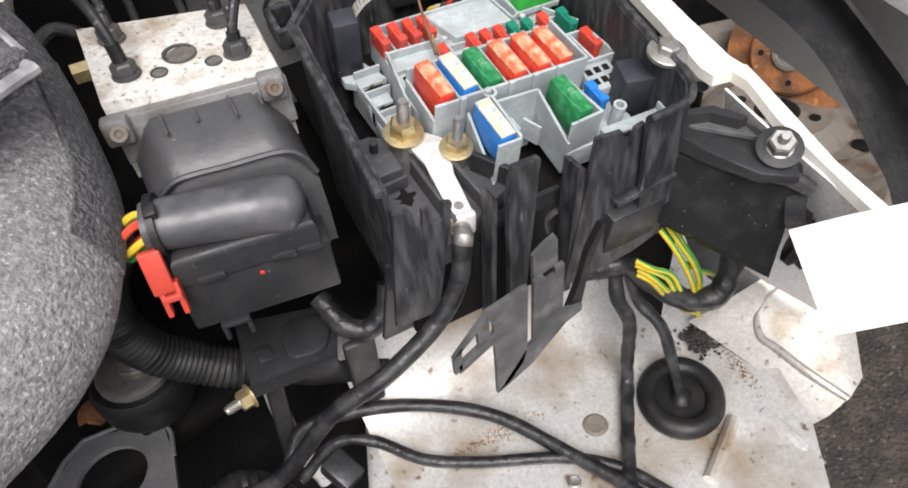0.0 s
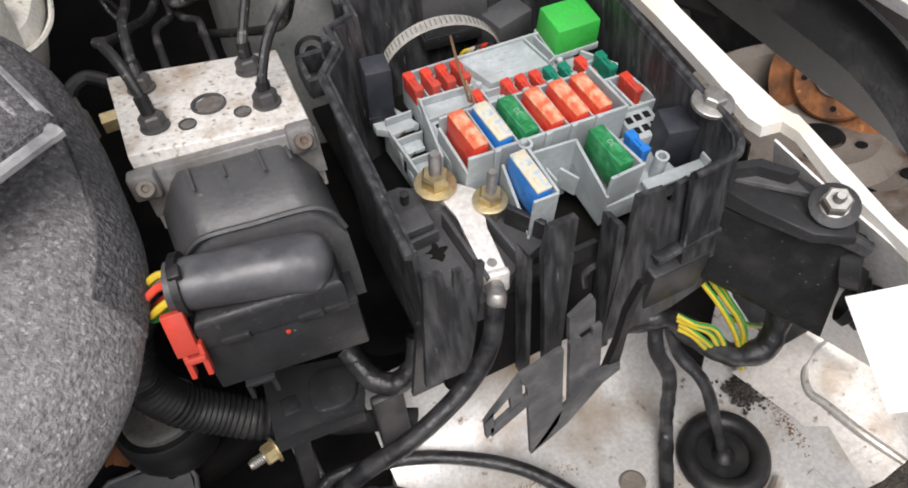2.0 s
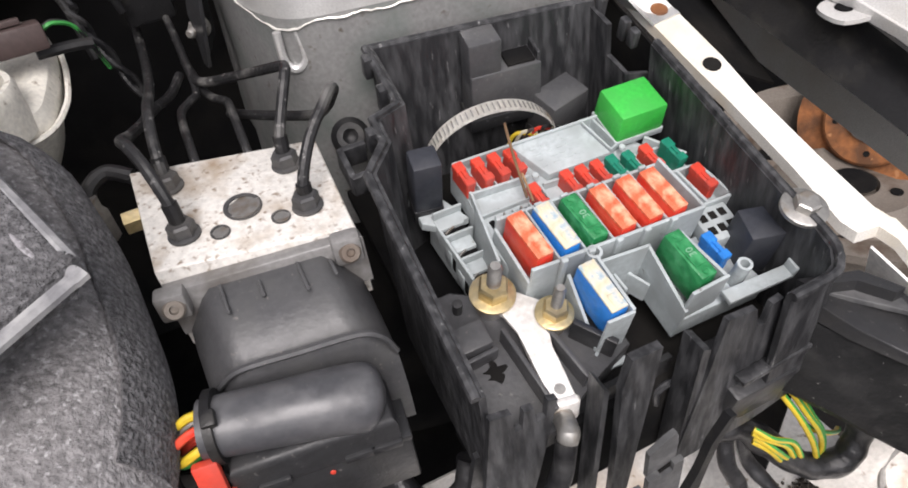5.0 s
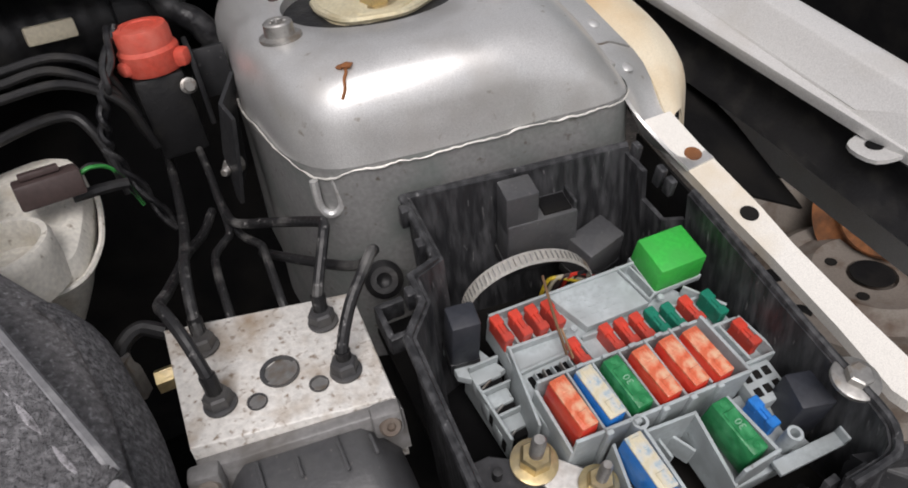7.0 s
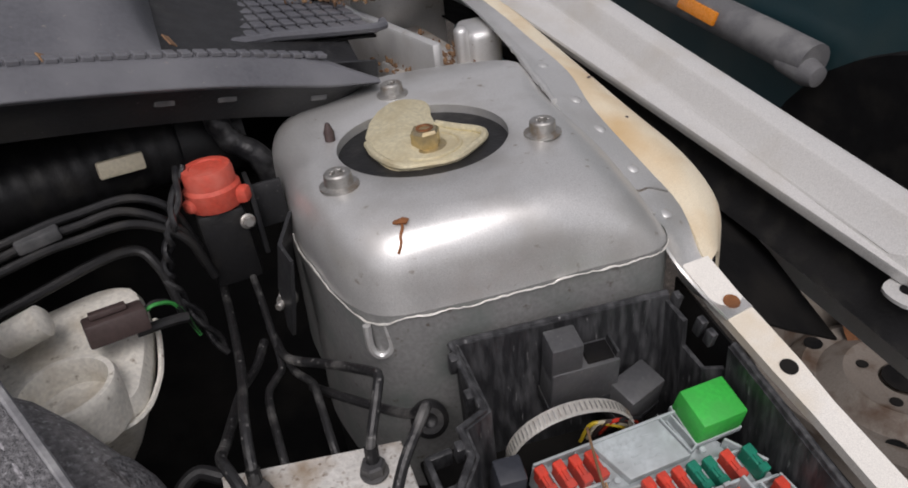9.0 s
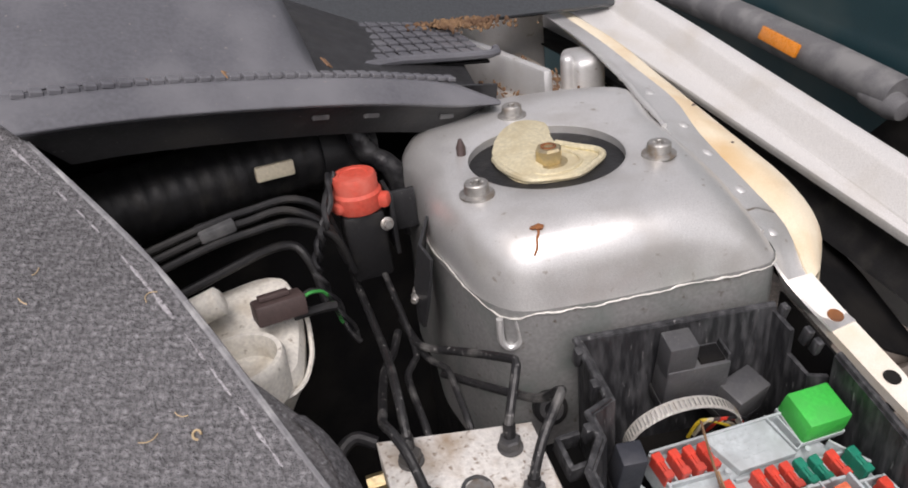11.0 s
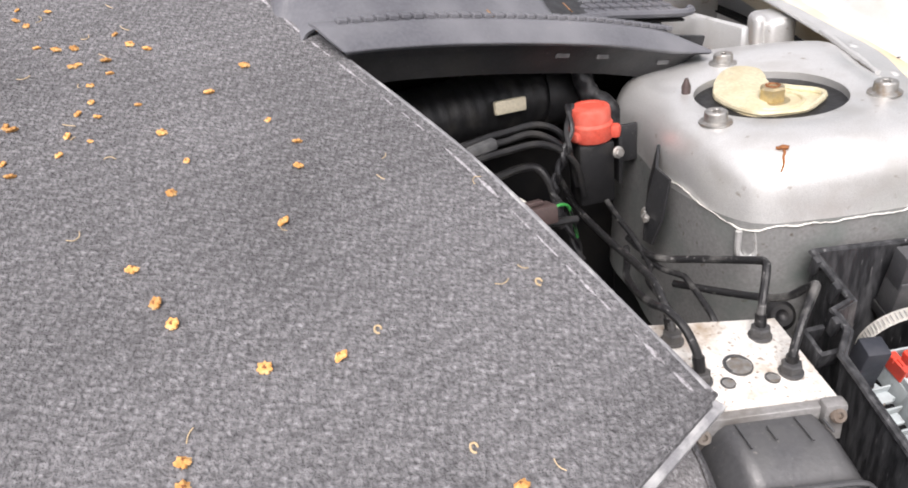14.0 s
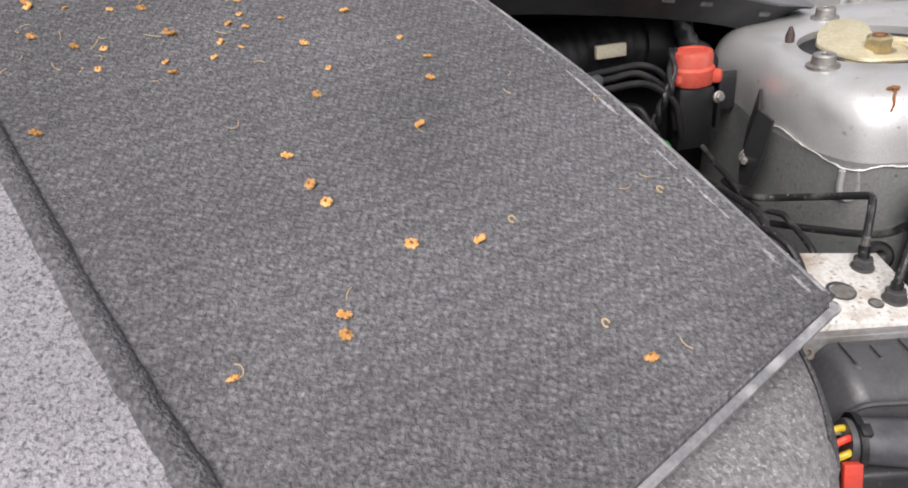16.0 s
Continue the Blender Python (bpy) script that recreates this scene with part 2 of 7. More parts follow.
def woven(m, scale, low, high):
    """Rows of needle-punched loops, the shade in the hollows between them painted darker."""
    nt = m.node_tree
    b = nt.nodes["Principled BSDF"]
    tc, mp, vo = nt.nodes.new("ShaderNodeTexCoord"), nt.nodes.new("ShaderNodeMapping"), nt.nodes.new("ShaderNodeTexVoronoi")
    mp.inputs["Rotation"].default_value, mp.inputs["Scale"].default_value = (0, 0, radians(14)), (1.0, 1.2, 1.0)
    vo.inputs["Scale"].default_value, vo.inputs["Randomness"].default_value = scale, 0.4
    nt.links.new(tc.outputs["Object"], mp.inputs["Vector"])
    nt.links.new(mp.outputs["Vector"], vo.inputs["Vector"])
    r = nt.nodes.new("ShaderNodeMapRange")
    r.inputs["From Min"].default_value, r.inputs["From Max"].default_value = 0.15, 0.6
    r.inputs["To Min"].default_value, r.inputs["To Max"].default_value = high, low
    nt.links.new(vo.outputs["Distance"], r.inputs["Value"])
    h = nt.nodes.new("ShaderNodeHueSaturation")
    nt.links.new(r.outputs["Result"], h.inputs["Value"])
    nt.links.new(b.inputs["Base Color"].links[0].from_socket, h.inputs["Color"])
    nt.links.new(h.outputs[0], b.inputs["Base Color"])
    bn = nt.nodes.new("ShaderNodeBump")
    bn.inputs["Strength"].default_value, bn.inputs["Distance"].default_value = 0.35, 0.0008
    nt.links.new(r.outputs["Result"], bn.inputs["Height"])
    nt.links.new(b.inputs["Normal"].links[0].from_socket, bn.inputs["Normal"])
    nt.links.new(bn.outputs[0], b.inputs["Normal"])


def brushed(m, scale, low, high):
    """Large soft areas where the pile lies one way or the other."""
    nt = m.node_tree
    b = nt.nodes["Principled BSDF"]
    tc, n, r, h = nt.nodes.new("ShaderNodeTexCoord"), nt.nodes.new("ShaderNodeTexNoise"), nt.nodes.new("ShaderNodeMapRange"), nt.nodes.new("ShaderNodeHueSaturation")
    n.inputs["Scale"].default_value, n.inputs["Detail"].default_value = scale, 2.0
    r.inputs["From Min"].default_value, r.inputs["From Max"].default_value = 0.36, 0.64
    r.inputs["To Min"].default_value, r.inputs["To Max"].default_value = low, high
    nt.links.new(tc.outputs["Object"], n.inputs["Vector"])
    nt.links.new(n.outputs["Fac"], r.inputs["Value"])
    nt.links.new(r.outputs["Result"], h.inputs["Value"])
    nt.links.new(b.inputs["Base Color"].links[0].from_socket, h.inputs["Color"])
    nt.links.new(h.outputs[0], b.inputs["Base Color"])


brushed(FELT, 7.0, 0.84, 1.14)
brushed(FELT_GREY, 14.0, 0.84, 1.12)
brushed(FELT_LIGHT, 14.0, 0.88, 1.10)
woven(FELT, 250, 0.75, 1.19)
WHITE_INK = material("pale_ink", (0.22, 0.42, 0.28), 0.5, bump=0)
TAN = material("tan_plastic", (0.55, 0.50, 0.38), 0.5, scale=60)


# ---- helpers of this scene ----
ORIGIN = {}


def thing(name, at, label, category, group="", kind=""):
    """An empty at the base of a thing that parents its parts."""
    ob = new(name)
    ob.empty_display_size = 0.02
    ob.location = at
    ORIGIN[ob.name] = Vector(at)
    return tagged(ob, label, category, group, kind)


def part(name, bm, mat, parent=None, label="", smooth=35):
    """One mesh object from a bmesh in world coordinates, under a thing or a part."""
    org = ORIGIN.get(parent.name, Vector((0, 0, 0))) if parent else Vector((0, 0, 0))
    bm.transform(Matrix.Translation(-org))
    bmesh.ops.recalc_face_normals(bm, faces=bm.faces)
    me = bpy.data.meshes.new(name)
    bm.to_mesh(me)
    bm.free()
    me.materials.append(mat)
    if smooth:
        me.shade_smooth()
        me.set_sharp_from_angle(angle=radians(smooth))
    ob = new(name, me)
    if parent:
        ob.parent = parent
        ORIGIN[ob.name] = org
    if label:
        tagged(ob, label)
    return ob


def solo(name, bm, mat, label, category, group="", kind="", smooth=35):
    return tagged(part(name, bm, mat, None, "", smooth), label, category, group, kind)


def join(*bms):
    out = bmesh.new()
    for b in bms:
        me = bpy.data.meshes.new("tmp")
        b.to_mesh(me)
        b.free()
        out.from_mesh(me)
        bpy.data.meshes.remove(me)
    return out


def block(size, m=None, bevel=0.001, seg=2, taper=1.0):
    """A bevelled box centred on its pose, its top scaled by taper."""
    bm = bmesh.new()
    bmesh.ops.create_cube(bm, size=1)
    for v in bm.verts:
        k = taper if v.co.z > 0 else 1
        v.co = Vector((v.co.x * size[0] * k, v.co.y * size[1] * k, v.co.z * size[2]))
    if bevel:
        bmesh.ops.bevel(bm, geom=bm.edges[:], offset=bevel, segments=seg, affect="EDGES", profile=0.5)
    bm.transform(m or Matrix())
    return bm


def prism(outline, z0, z1, m=None, bevel=0.0, seg=2):
    """A polygon of (x, y) drawn up from z0 to z1; either may be a function of (x, y)."""
    bm = bmesh.new()
    f0 = z0 if callable(z0) else (lambda x, y: z0)
    f1 = z1 if callable(z1) else (lambda x, y: z1)
    lo = [bm.verts.new((x, y, f0(x, y))) for x, y in outline]
    hi = [bm.verts.new((x, y, f1(x, y))) for x, y in outline]
    n = len(outline)
    top = bm.faces.new(hi)
    bm.faces.new(lo[::-1])
    for i in range(n):
        bm.faces.new((lo[i], lo[(i + 1) % n], hi[(i + 1) % n], hi[i]))
    if bevel:
        bmesh.ops.bevel(bm, geom=list(top.edges), offset=bevel, segments=seg, affect="EDGES", profile=0.5)
    bm.transform(m or Matrix())
    return bm


def lathe(profile, m=None, n=24, hexa=False):
    """A turned body from (radius, height) pairs, about z of its pose; closed where the radius is 0."""
    bm = bmesh.new()
    rings = []
    for r, z in profile:
        if r <= 0:
            rings.append([bm.verts.new((0, 0, z))])
        else:
            rings.append([bm.verts.new((r * math.cos(6.28319 * i / n), r * math.sin(6.28319 * i / n), z)) for i in range(n)])
    for a, b in zip(rings, rings[1:]):
        for i in range(n):
            q = [a[i % len(a)], a[(i + 1) % len(a)], b[(i + 1) % len(b)], b[i % len(b)]]
            u = []
            for v in q:
                if v not in u:
                    u.append(v)
            if len(u) > 2:
                bm.faces.new(u)
    for ring, flip in ((rings[0], True), (rings[-1], False)):
        if len(ring) > 2 and profile[0] != profile[-1]:
            bm.faces.new(ring[::-1] if flip else ring)
    if profile[0] == profile[-1]:
        bmesh.ops.remove_doubles(bm, verts=bm.verts, dist=1e-6)
    bm.transform(m or Matrix())
    return bm


def smooth_path(points, steps=8):
    """Catmull-Rom points through the given ones."""
    p = [Vector(q) for q in points]
    p = [p[0] * 2 - p[1]] + p + [p[-1] * 2 - p[-2]]
    out = []
    for i in range(1, len(p) - 2):
        for s in range(steps):
            t = s / steps
            a, b, c, d = p[i - 1], p[i], p[i + 1], p[i + 2]
            out.append(0.5 * ((2 * b) + (c - a) * t + (2 * a - 5 * b + 4 * c - d) * t * t + (3 * b - a - 3 * c + d) * t ** 3))
    out.append(p[-2])
    return out


def tube(points, r, n=10, steps=8, ribs=0.0, pitch=0.004, flat=1.0, lumps=0.0, grow=0.0, dome=0.0):
    """A round hose, wire or pipe along a smooth path; ribs deep rings every pitch metres."""
    path = smooth_path(points, steps)
    if ribs:
        fine, acc = [path[0]], 0.0
        for a, b in zip(path, path[1:]):
            k = max(1, int((b - a).length / (pitch / 4)))
            fine += [a.lerp(b, (j + 1) / k) for j in range(k)]
        path = fine
    bm = bmesh.new()
    up = Vector((0, 0, 1))
    rings, run = [], 0.0
    side = None
    for i, c in enumerate(path):
        d = (path[min(i + 1, len(path) - 1)] - path[max(i - 1, 0)]).normalized()
        if side is None:
            side = d.cross(up)
            if side.length < 0.1:
                side = d.cross(Vector((1, 0, 0)))
        side = (side - d * side.dot(d)).normalized()
        o = d.cross(side)
        if i:
            run += (c - path[i - 1]).length
        rad = r
        if ribs:
            rad = r + ribs * (0.5 + 0.5 * math.cos(6.28319 * run / pitch))
        k = i / (len(path) - 1)
        rad *= 1 + grow * k
        if dome and k > 1 - dome:
            rad *= max(0.08, 1 - ((k - 1 + dome) / dome) ** 2) ** 0.5
        if lumps:
            rad = r * (1 + lumps * noise.noise(c * 130))
        rings.append([bm.verts.new(c + side * rad * math.cos(6.28319 * j / n) + o * rad * flat * math.sin(6.28319 * j / n)) for j in range(n)])
    for a, b in zip(rings, rings[1:]):
        for j in range(n):
            bm.faces.new((a[j], a[(j + 1) % n], b[(j + 1) % n], b[j]))
    bm.faces.new(rings[0][::-1])
    bm.faces.new(rings[-1])
    return bm


def wall(points, tops, bottoms, thick, closed=False):
    """An upright sheet of some thickness along plan points, with a top and a bottom height at each."""
    bm = bmesh.new()
    n = len(points)
    P = [Vector((x, y, 0)) for x, y in points]
    off = []
    for i in range(n):
        a = P[(i - 1) % n] if closed or i else P[i]
        b = P[(i + 1) % n] if closed or i < n - 1 else P[i]
        d = (b - a).normalized()
        off.append(Vector((-d.y, d.x, 0)) * thick)
    V = []
    for i in range(n):
        q = P[i] + off[i]
        V.append([bm.verts.new((P[i].x, P[i].y, bottoms[i])), bm.verts.new((P[i].x, P[i].y, tops[i])),
                  bm.verts.new((q.x, q.y, tops[i])), bm.verts.new((q.x, q.y, bottoms[i]))])
    for i in range(n if closed else n - 1):
        a, b = V[i], V[(i + 1) % n]
        for j in range(4):
            bm.faces.new((a[j], b[j], b[(j + 1) % 4], a[(j + 1) % 4]))
    if not closed:
        bm.faces.new(V[0])
        bm.faces.new(V[-1][::-1])
    return bm


def sheet(rows, thick=0.0012):
    """A pressed sheet through a grid of points (rows of equal length), given a thickness."""
    bm = bmesh.new()
    g = [[bm.verts.new(p) for p in r] for r in rows]
    for a, b in zip(g, g[1:]):
        for i in range(len(a) - 1):
            bm.faces.new((a[i], a[i + 1], b[i + 1], b[i]))
    bmesh.ops.recalc_face_normals(bm, faces=bm.faces)
    bmesh.ops.solidify(bm, geom=bm.faces[:], thickness=thick)
    return bm


def fine(rows, n=4):
    """A grid of points made finer by smooth curves both ways."""
    a = [[tuple(p) for p in smooth_path(r, n)] for r in rows]
    b = [smooth_path(c, n) for c in zip(*a)]
    return [list(r) for r in zip(*b)]


def loft(outlines):
    """A skin through outlines of equal length, each a list of points; the last is capped."""
    bm = bmesh.new()
    g = [[bm.verts.new(p) for p in o] for o in outlines]
    n = len(g[0])
    for a, b in zip(g, g[1:]):
        for i in range(n):
            bm.faces.new((a[i], a[(i + 1) % n], b[(i + 1) % n], b[i]))
    return bm, g


def rounded(outline, steps=6):
    """A closed plan outline smoothed through its points."""
    p = [Vector((x, y, 0)) for x, y in outline]
    n, out = len(p), []
    for i in range(n):
        a, b, c, d = p[i - 1], p[i], p[(i + 1) % n], p[(i + 2) % n]
        for s in range(steps):
            t = s / steps
            q = 0.5 * ((2 * b) + (c - a) * t + (2 * a - 5 * b + 4 * c - d) * t * t + (3 * b - a - 3 * c + d) * t ** 3)
            out.append((q.x, q.y))
    return out


def hexbolt(name, parent, at, r, h, mat, axis=(0, 0, 1), flange=1.5, label="", stud=0.0, stud_r=0.0):
    """A hexagon head with a flange, and a stud through it where wanted."""
    m = Matrix.Translation(at) @ Vector(axis).to_track_quat("Z", "Y").to_matrix().to_4x4()
    ob = part(name, lathe([(r * 0.92, 0), (r, 0.15 * h), (r, 0.85 * h), (r * 0.85, h), (0, h)], m, 6), mat, parent, label, 20)
    if flange:
        part("flange", lathe([(r * flange, -0.0004), (r * flange, 0.0008), (r * flange * 0.8, 0.0014), (0, 0.0014)], m, 24), mat, ob)
    if stud:
        prof = [(stud_r, 0)]
        for i in range(int(stud / 0.0012)):
            z = h + i * 0.0012
            prof += [(stud_r, z), (stud_r * 0.88, z + 0.0006)]
        prof += [(stud_r * 0.7, h + stud), (0, h + stud)]
        part("stud", lathe(prof, m, 14), STEEL, ob)
    return ob


# ---- ground and the engine bay's sheet metal ----
bm = bmesh.new()
bmesh.ops.create_grid(bm, x_segments=60, y_segments=60, size=40)
for v in bm.verts:
    d = v.co.length
    v.co.z = 0.012 * noise.noise(v.co * 1.3)
solo("ground", bm, SOIL, "dark wet soil and gravel ground under the car", "ground", kind="structure")

# lower tray under the fuse box, curving up into a wall behind it
rows = []
xs = [0.030 + 0.0185 * i for i in range(14)]
for y, z in ((0.06, 0.553), (0.11, 0.554), (0.16, 0.555), (0.20, 0.557), (0.23, 0.561), (0.25, 0.570), (0.262, 0.584), (0.268, 0.605), (0.27, 0.63)):
    right = 0.228 + 0.68 * (y - 0.06) if y < 0.11 else min(0.29, 0.262 + 0.3 * (y - 0.11))
    rows.append([(0.03 + (x - 0.03) * (right - 0.03) / 0.2405, y + 0.02 * max(0, x - 0.22), z + 0.012 * max(0, (x - 0.235)) / 0.05 * (1 if y < 0.23 else 0)) for x in xs])
lower = rows
tray = thing("inner_wing_tray", (0.13, 0.17, 0.55), "silver sheet-metal inner wing tray streaked with brown dirt", "body panel", kind="structure")
part("tray_sheet", sheet(lower), TRAY, tray)
for a, b in (((0.2283, 0.1378), (0.1900, 0.1150)), ((0.2466, 0.1324), (0.2477, 0.0900))):
    part("pressed_rib", tube([(a[0], a[1], 0.556), ((a[0] + b[0]) / 2, (a[1] + b[1]) / 2, 0.558), (b[0], b[1], 0.556)], 0.0045, 10), TRAY, tray)
# raised flange towards the wheel arch, with its stamped swage
part("side_flange", sheet([[(0.250, 0.205, 0.566), (0.265, 0.20, 0.575), (0.30, 0.19, 0.60), (0.33, 0.185, 0.60)],
                           [(0.262, 0.16, 0.562), (0.280, 0.155, 0.568), (0.308, 0.145, 0.580), (0.325, 0.142, 0.58)],
                           [(0.262, 0.112, 0.556), (0.275, 0.110, 0.560), (0.295, 0.112, 0.562), (0.312, 0.118, 0.562)]]), FLANGE, tray, "bare silver side flange")
part("swage", tube([(0.2922, 0.112, 0.562), (0.2830, 0.1349, 0.568), (0.2790, 0.1572, 0.570), (0.2768, 0.1700, 0.571), (0.2848, 0.1813, 0.578), (0.3002, 0.1830, 0.592), (0.318, 0.1797, 0.594)], 0.0026, 10), FLANGE, tray)
for x, y, r in ((0.1543, 0.1771, 0.0076), (0.122, 0.153, 0.004)):
    part("plug", lathe([(r * 0.55, 0.0), (r, 0.0005), (r * 1.05, 0.002), (r * 0.8, 0.003), (0, 0.002)], Matrix.Translation((x, y, 0.5555)), 20), WHEEL if r > 0.005 else STEEL, tray, "dirt-filled drain plug")

# firewall and an added floor close the space behind and below; near black paints the shade
solo("firewall", wall([(-0.86, 0.645), (-0.30, 0.645), (0.0, 0.645), (0.14, 0.645)], [0.99, 0.955, 0.905, 0.862], [0.37] * 4, 0.02), DEEP, "near-black firewall closing the bay behind the engine", "wall", kind="structure")
solo("engine_bay_floor", block((0.90, 0.48, 0.02), pose(-0.23, 0.44, 0.45), 0.004), DEEP, "added near-black floor for the shade deep in the engine bay", "floor", kind="structure")


# ---- strut tower ----
CAP = []


def tower():
    t = thing("strut_tower", (0.13, 0.5, 0.58), "silver painted suspension strut tower with a sealed seam", "strut tower")
    top = [(0.070, 0.588), (0.062, 0.52), (0.056, 0.472), (0.072, 0.436), (0.108, 0.416), (0.150, 0.409), (0.178, 0.424), (0.197, 0.462), (0.214, 0.53), (0.233, 0.594), (0.14, 0.624)]
    seam = [(0.055, 0.605), (0.046, 0.53), (0.0425, 0.478), (0.0595, 0.413), (0.10, 0.3965), (0.17, 0.3885), (0.222, 0.388), (0.236, 0.44), (0.24, 0.52), (0.245, 0.605), (0.14, 0.645)]
    T, S = rounded(top), rounded(seam)

    def mixed(k, z):
        """A ring between seam and top; where the two lie far apart the shoulder falls off gently."""
        out = []
        for a, b in zip(S, T):
            far = min(1.0, max(0.0, (math.hypot(a[0] - b[0], a[1] - b[1]) - 0.026) / 0.03))
            soft = 0.8275 + 0.046 * (1 - max(0.0, 1 - k) ** 2)
            out.append((a[0] * (1 - k) + b[0] * k, a[1] * (1 - k) + b[1] * k, z * (1 - far) + min(soft, 0.8742) * far))
        return out
    c = Vector((0.1295, 0.5015, 0))
    n = len(T)
    hole = []
    for x, y in T:
        d = (Vector((x, y, 0)) - c).normalized()
        hole.append((c.x + d.x * 0.0515, c.y + d.y * 0.0515))
    outs = [[(x, y, 0.8275) for x, y in S], mixed(0.04, 0.838), mixed(0.09, 0.850), mixed(0.17, 0.857), mixed(0.3, 0.8625), mixed(0.5, 0.8678), mixed(0.75, 0.8715), mixed(1.0, 0.8735), mixed(1.12, 0.8742),
            [(h[0] * 0.3 + x * 0.7, h[1] * 0.3 + y * 0.7, 0.8746) for h, (x, y) in zip(hole, T)],
            [(c.x + (hx - c.x) * 1.04, c.y + (hy - c.y) * 1.04, 0.8746) for hx, hy in hole], [(x, y, 0.8735) for x, y in hole], [(x, y, 0.868) for x, y in hole]]
    b, g = loft(outs)
    CAP.append(BVHTree.FromBMesh(b))
    body = part("cap_pressing", b, SILVER, t)
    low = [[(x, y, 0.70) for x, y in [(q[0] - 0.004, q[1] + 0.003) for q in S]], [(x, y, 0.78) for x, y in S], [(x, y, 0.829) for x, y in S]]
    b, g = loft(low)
    part("lower_wall", b, SHADED_GREY, t, "lower wall of the tower, its shade put into a darker grey")
    # Grime and the shade of the depth, both put into a near-black shell.
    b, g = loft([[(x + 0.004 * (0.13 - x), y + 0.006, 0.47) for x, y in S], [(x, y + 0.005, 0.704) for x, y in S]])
    part("lower_shell", b, DEEP, t, "lower shell, its grime and shade put into near black")
    # ragged sealer bead on the front seam
    bead = []
    for (x, y), (u, v) in zip(S[9:37], S[10:38]):
        for k in (0.0, 0.25, 0.5, 0.75):
            px, py = x + (u - x) * k, y + (v - y) * k
            rise = 0.007 * min(1, max(0, (py - 0.425) / 0.04)) if px < 0.1 else 0.0
            dip = 0.004 * max(0, 1 - Vector((px - 0.0595, py - 0.413)).length / 0.02)
            rag = 0.0022 * noise.noise(Vector((px * 60, py * 60, 3))) + 0.0012 * noise.noise(Vector((px * 260, py * 260, 7)))
            bead.append((px - (0.0006 if px < 0.06 else 0), py - 0.0011, 0.8275 + rise - dip + rag))
    part("seam_lip", tube(bead, 0.0005, 6, 1, lumps=0.8), BRIGHT, t, "bright bare edge of the folded seam")
    part("pressed_loop", tube([(0.058, 0.411, 0.823), (0.058, 0.4105, 0.808), (0.0625, 0.4085, 0.803), (0.068, 0.407, 0.808), (0.067, 0.408, 0.823)], 0.0022, 8), SILVER, t)
    # top mount
    part("mount_rubber", lathe([(0.052, -0.004), (0.044, -0.009), (0.036, -0.006), (0.026, -0.010), (0.0, -0.010)], Matrix.Translation((c.x, c.y, 0.872)), 36), RUBBER, t, "black rubber top mount")
    for x, y in ((0.069, 0.466), (0.189, 0.4615), (0.137, 0.579)):
        m = Matrix.Translation((x, y, 0.8746))
        bolt = part("torx_bolt", lathe([(0.0108, 0), (0.0108, 0.0014), (0.0078, 0.0022), (0.0074, 0.0078), (0.0066, 0.0086), (0.0042, 0.0086), (0.0034, 0.0055), (0, 0.0055)], m, 24), STEEL, t, "dull grey flanged torx bolt")
        for k in range(6):
            a = k * 1.0472
            part("lobe", block((0.0022, 0.0022, 0.003), m @ pose(0.0038 * math.cos(a), 0.0038 * math.sin(a), 0.0072, 0, 0, math.degrees(a)), 0.0004, 1), STEEL, bolt)
    plate = [(0.105, 0.478), (0.138, 0.470), (0.163, 0.488), (0.165, 0.500), (0.146, 0.522), (0.150, 0.548), (0.128, 0.556), (0.104, 0.534), (0.099, 0.505)]
    part("rebound_plate", prism(rounded(plate, 5), 0.864, lambda x, y: 0.8688 + 0.28 * max(0, y - 0.520), bevel=0.001), PASSIVATED, t, "dished plate passivated pale yellow")
    rim = [(0.100, 0.520), (0.0995, 0.502), (0.106, 0.480), (0.122, 0.4725), (0.138, 0.4705), (0.153, 0.479), (0.1645, 0.489), (0.165, 0.499), (0.155, 0.512), (0.147, 0.524)]
    part("plate_lip", tube([(x, y, 0.8700) for x, y in rim], 0.0024, 8), PASSIVATED, t)
    part("dish_step", tube([(0.131 + 0.0205 * math.cos(0.45 * i), 0.4985 + 0.0185 * math.sin(0.45 * i), 0.8690) for i in range(15)], 0.0013, 8, 3), PASSIVATED, t)
    nut = hexbolt("top_nut", t, (0.131, 0.5, 0.8680), 0.0092, 0.0115, ZINC, flange=1.35, label="passivated collar nut with a rusty centre")
    part("rusty_rod_end", lathe([(0.0052, 0), (0.0052, 0.0112), (0.0038, 0.0114), (0.003, 0.0095), (0, 0.0095)], Matrix.Translation((0.131, 0.5, 0.8690)), 16), RUST, nut)
    part("locating_pin", lathe([(0.0032, 0), (0.0034, 0.006), (0.0012, 0.012), (0, 0.012)], Matrix.Translation((0.08, 0.529, 0.874)), 12), BROWN, t)
    return t


tower()


def on_cap(x, y, up=0.0):
    """A point on the tower's pressed cap."""
    at = CAP[0].ray_cast(Vector((x, y, 1.0)), Vector((0, 0, -1)))[0]
    return (x, y, (at.z if at else 0.86) + up)


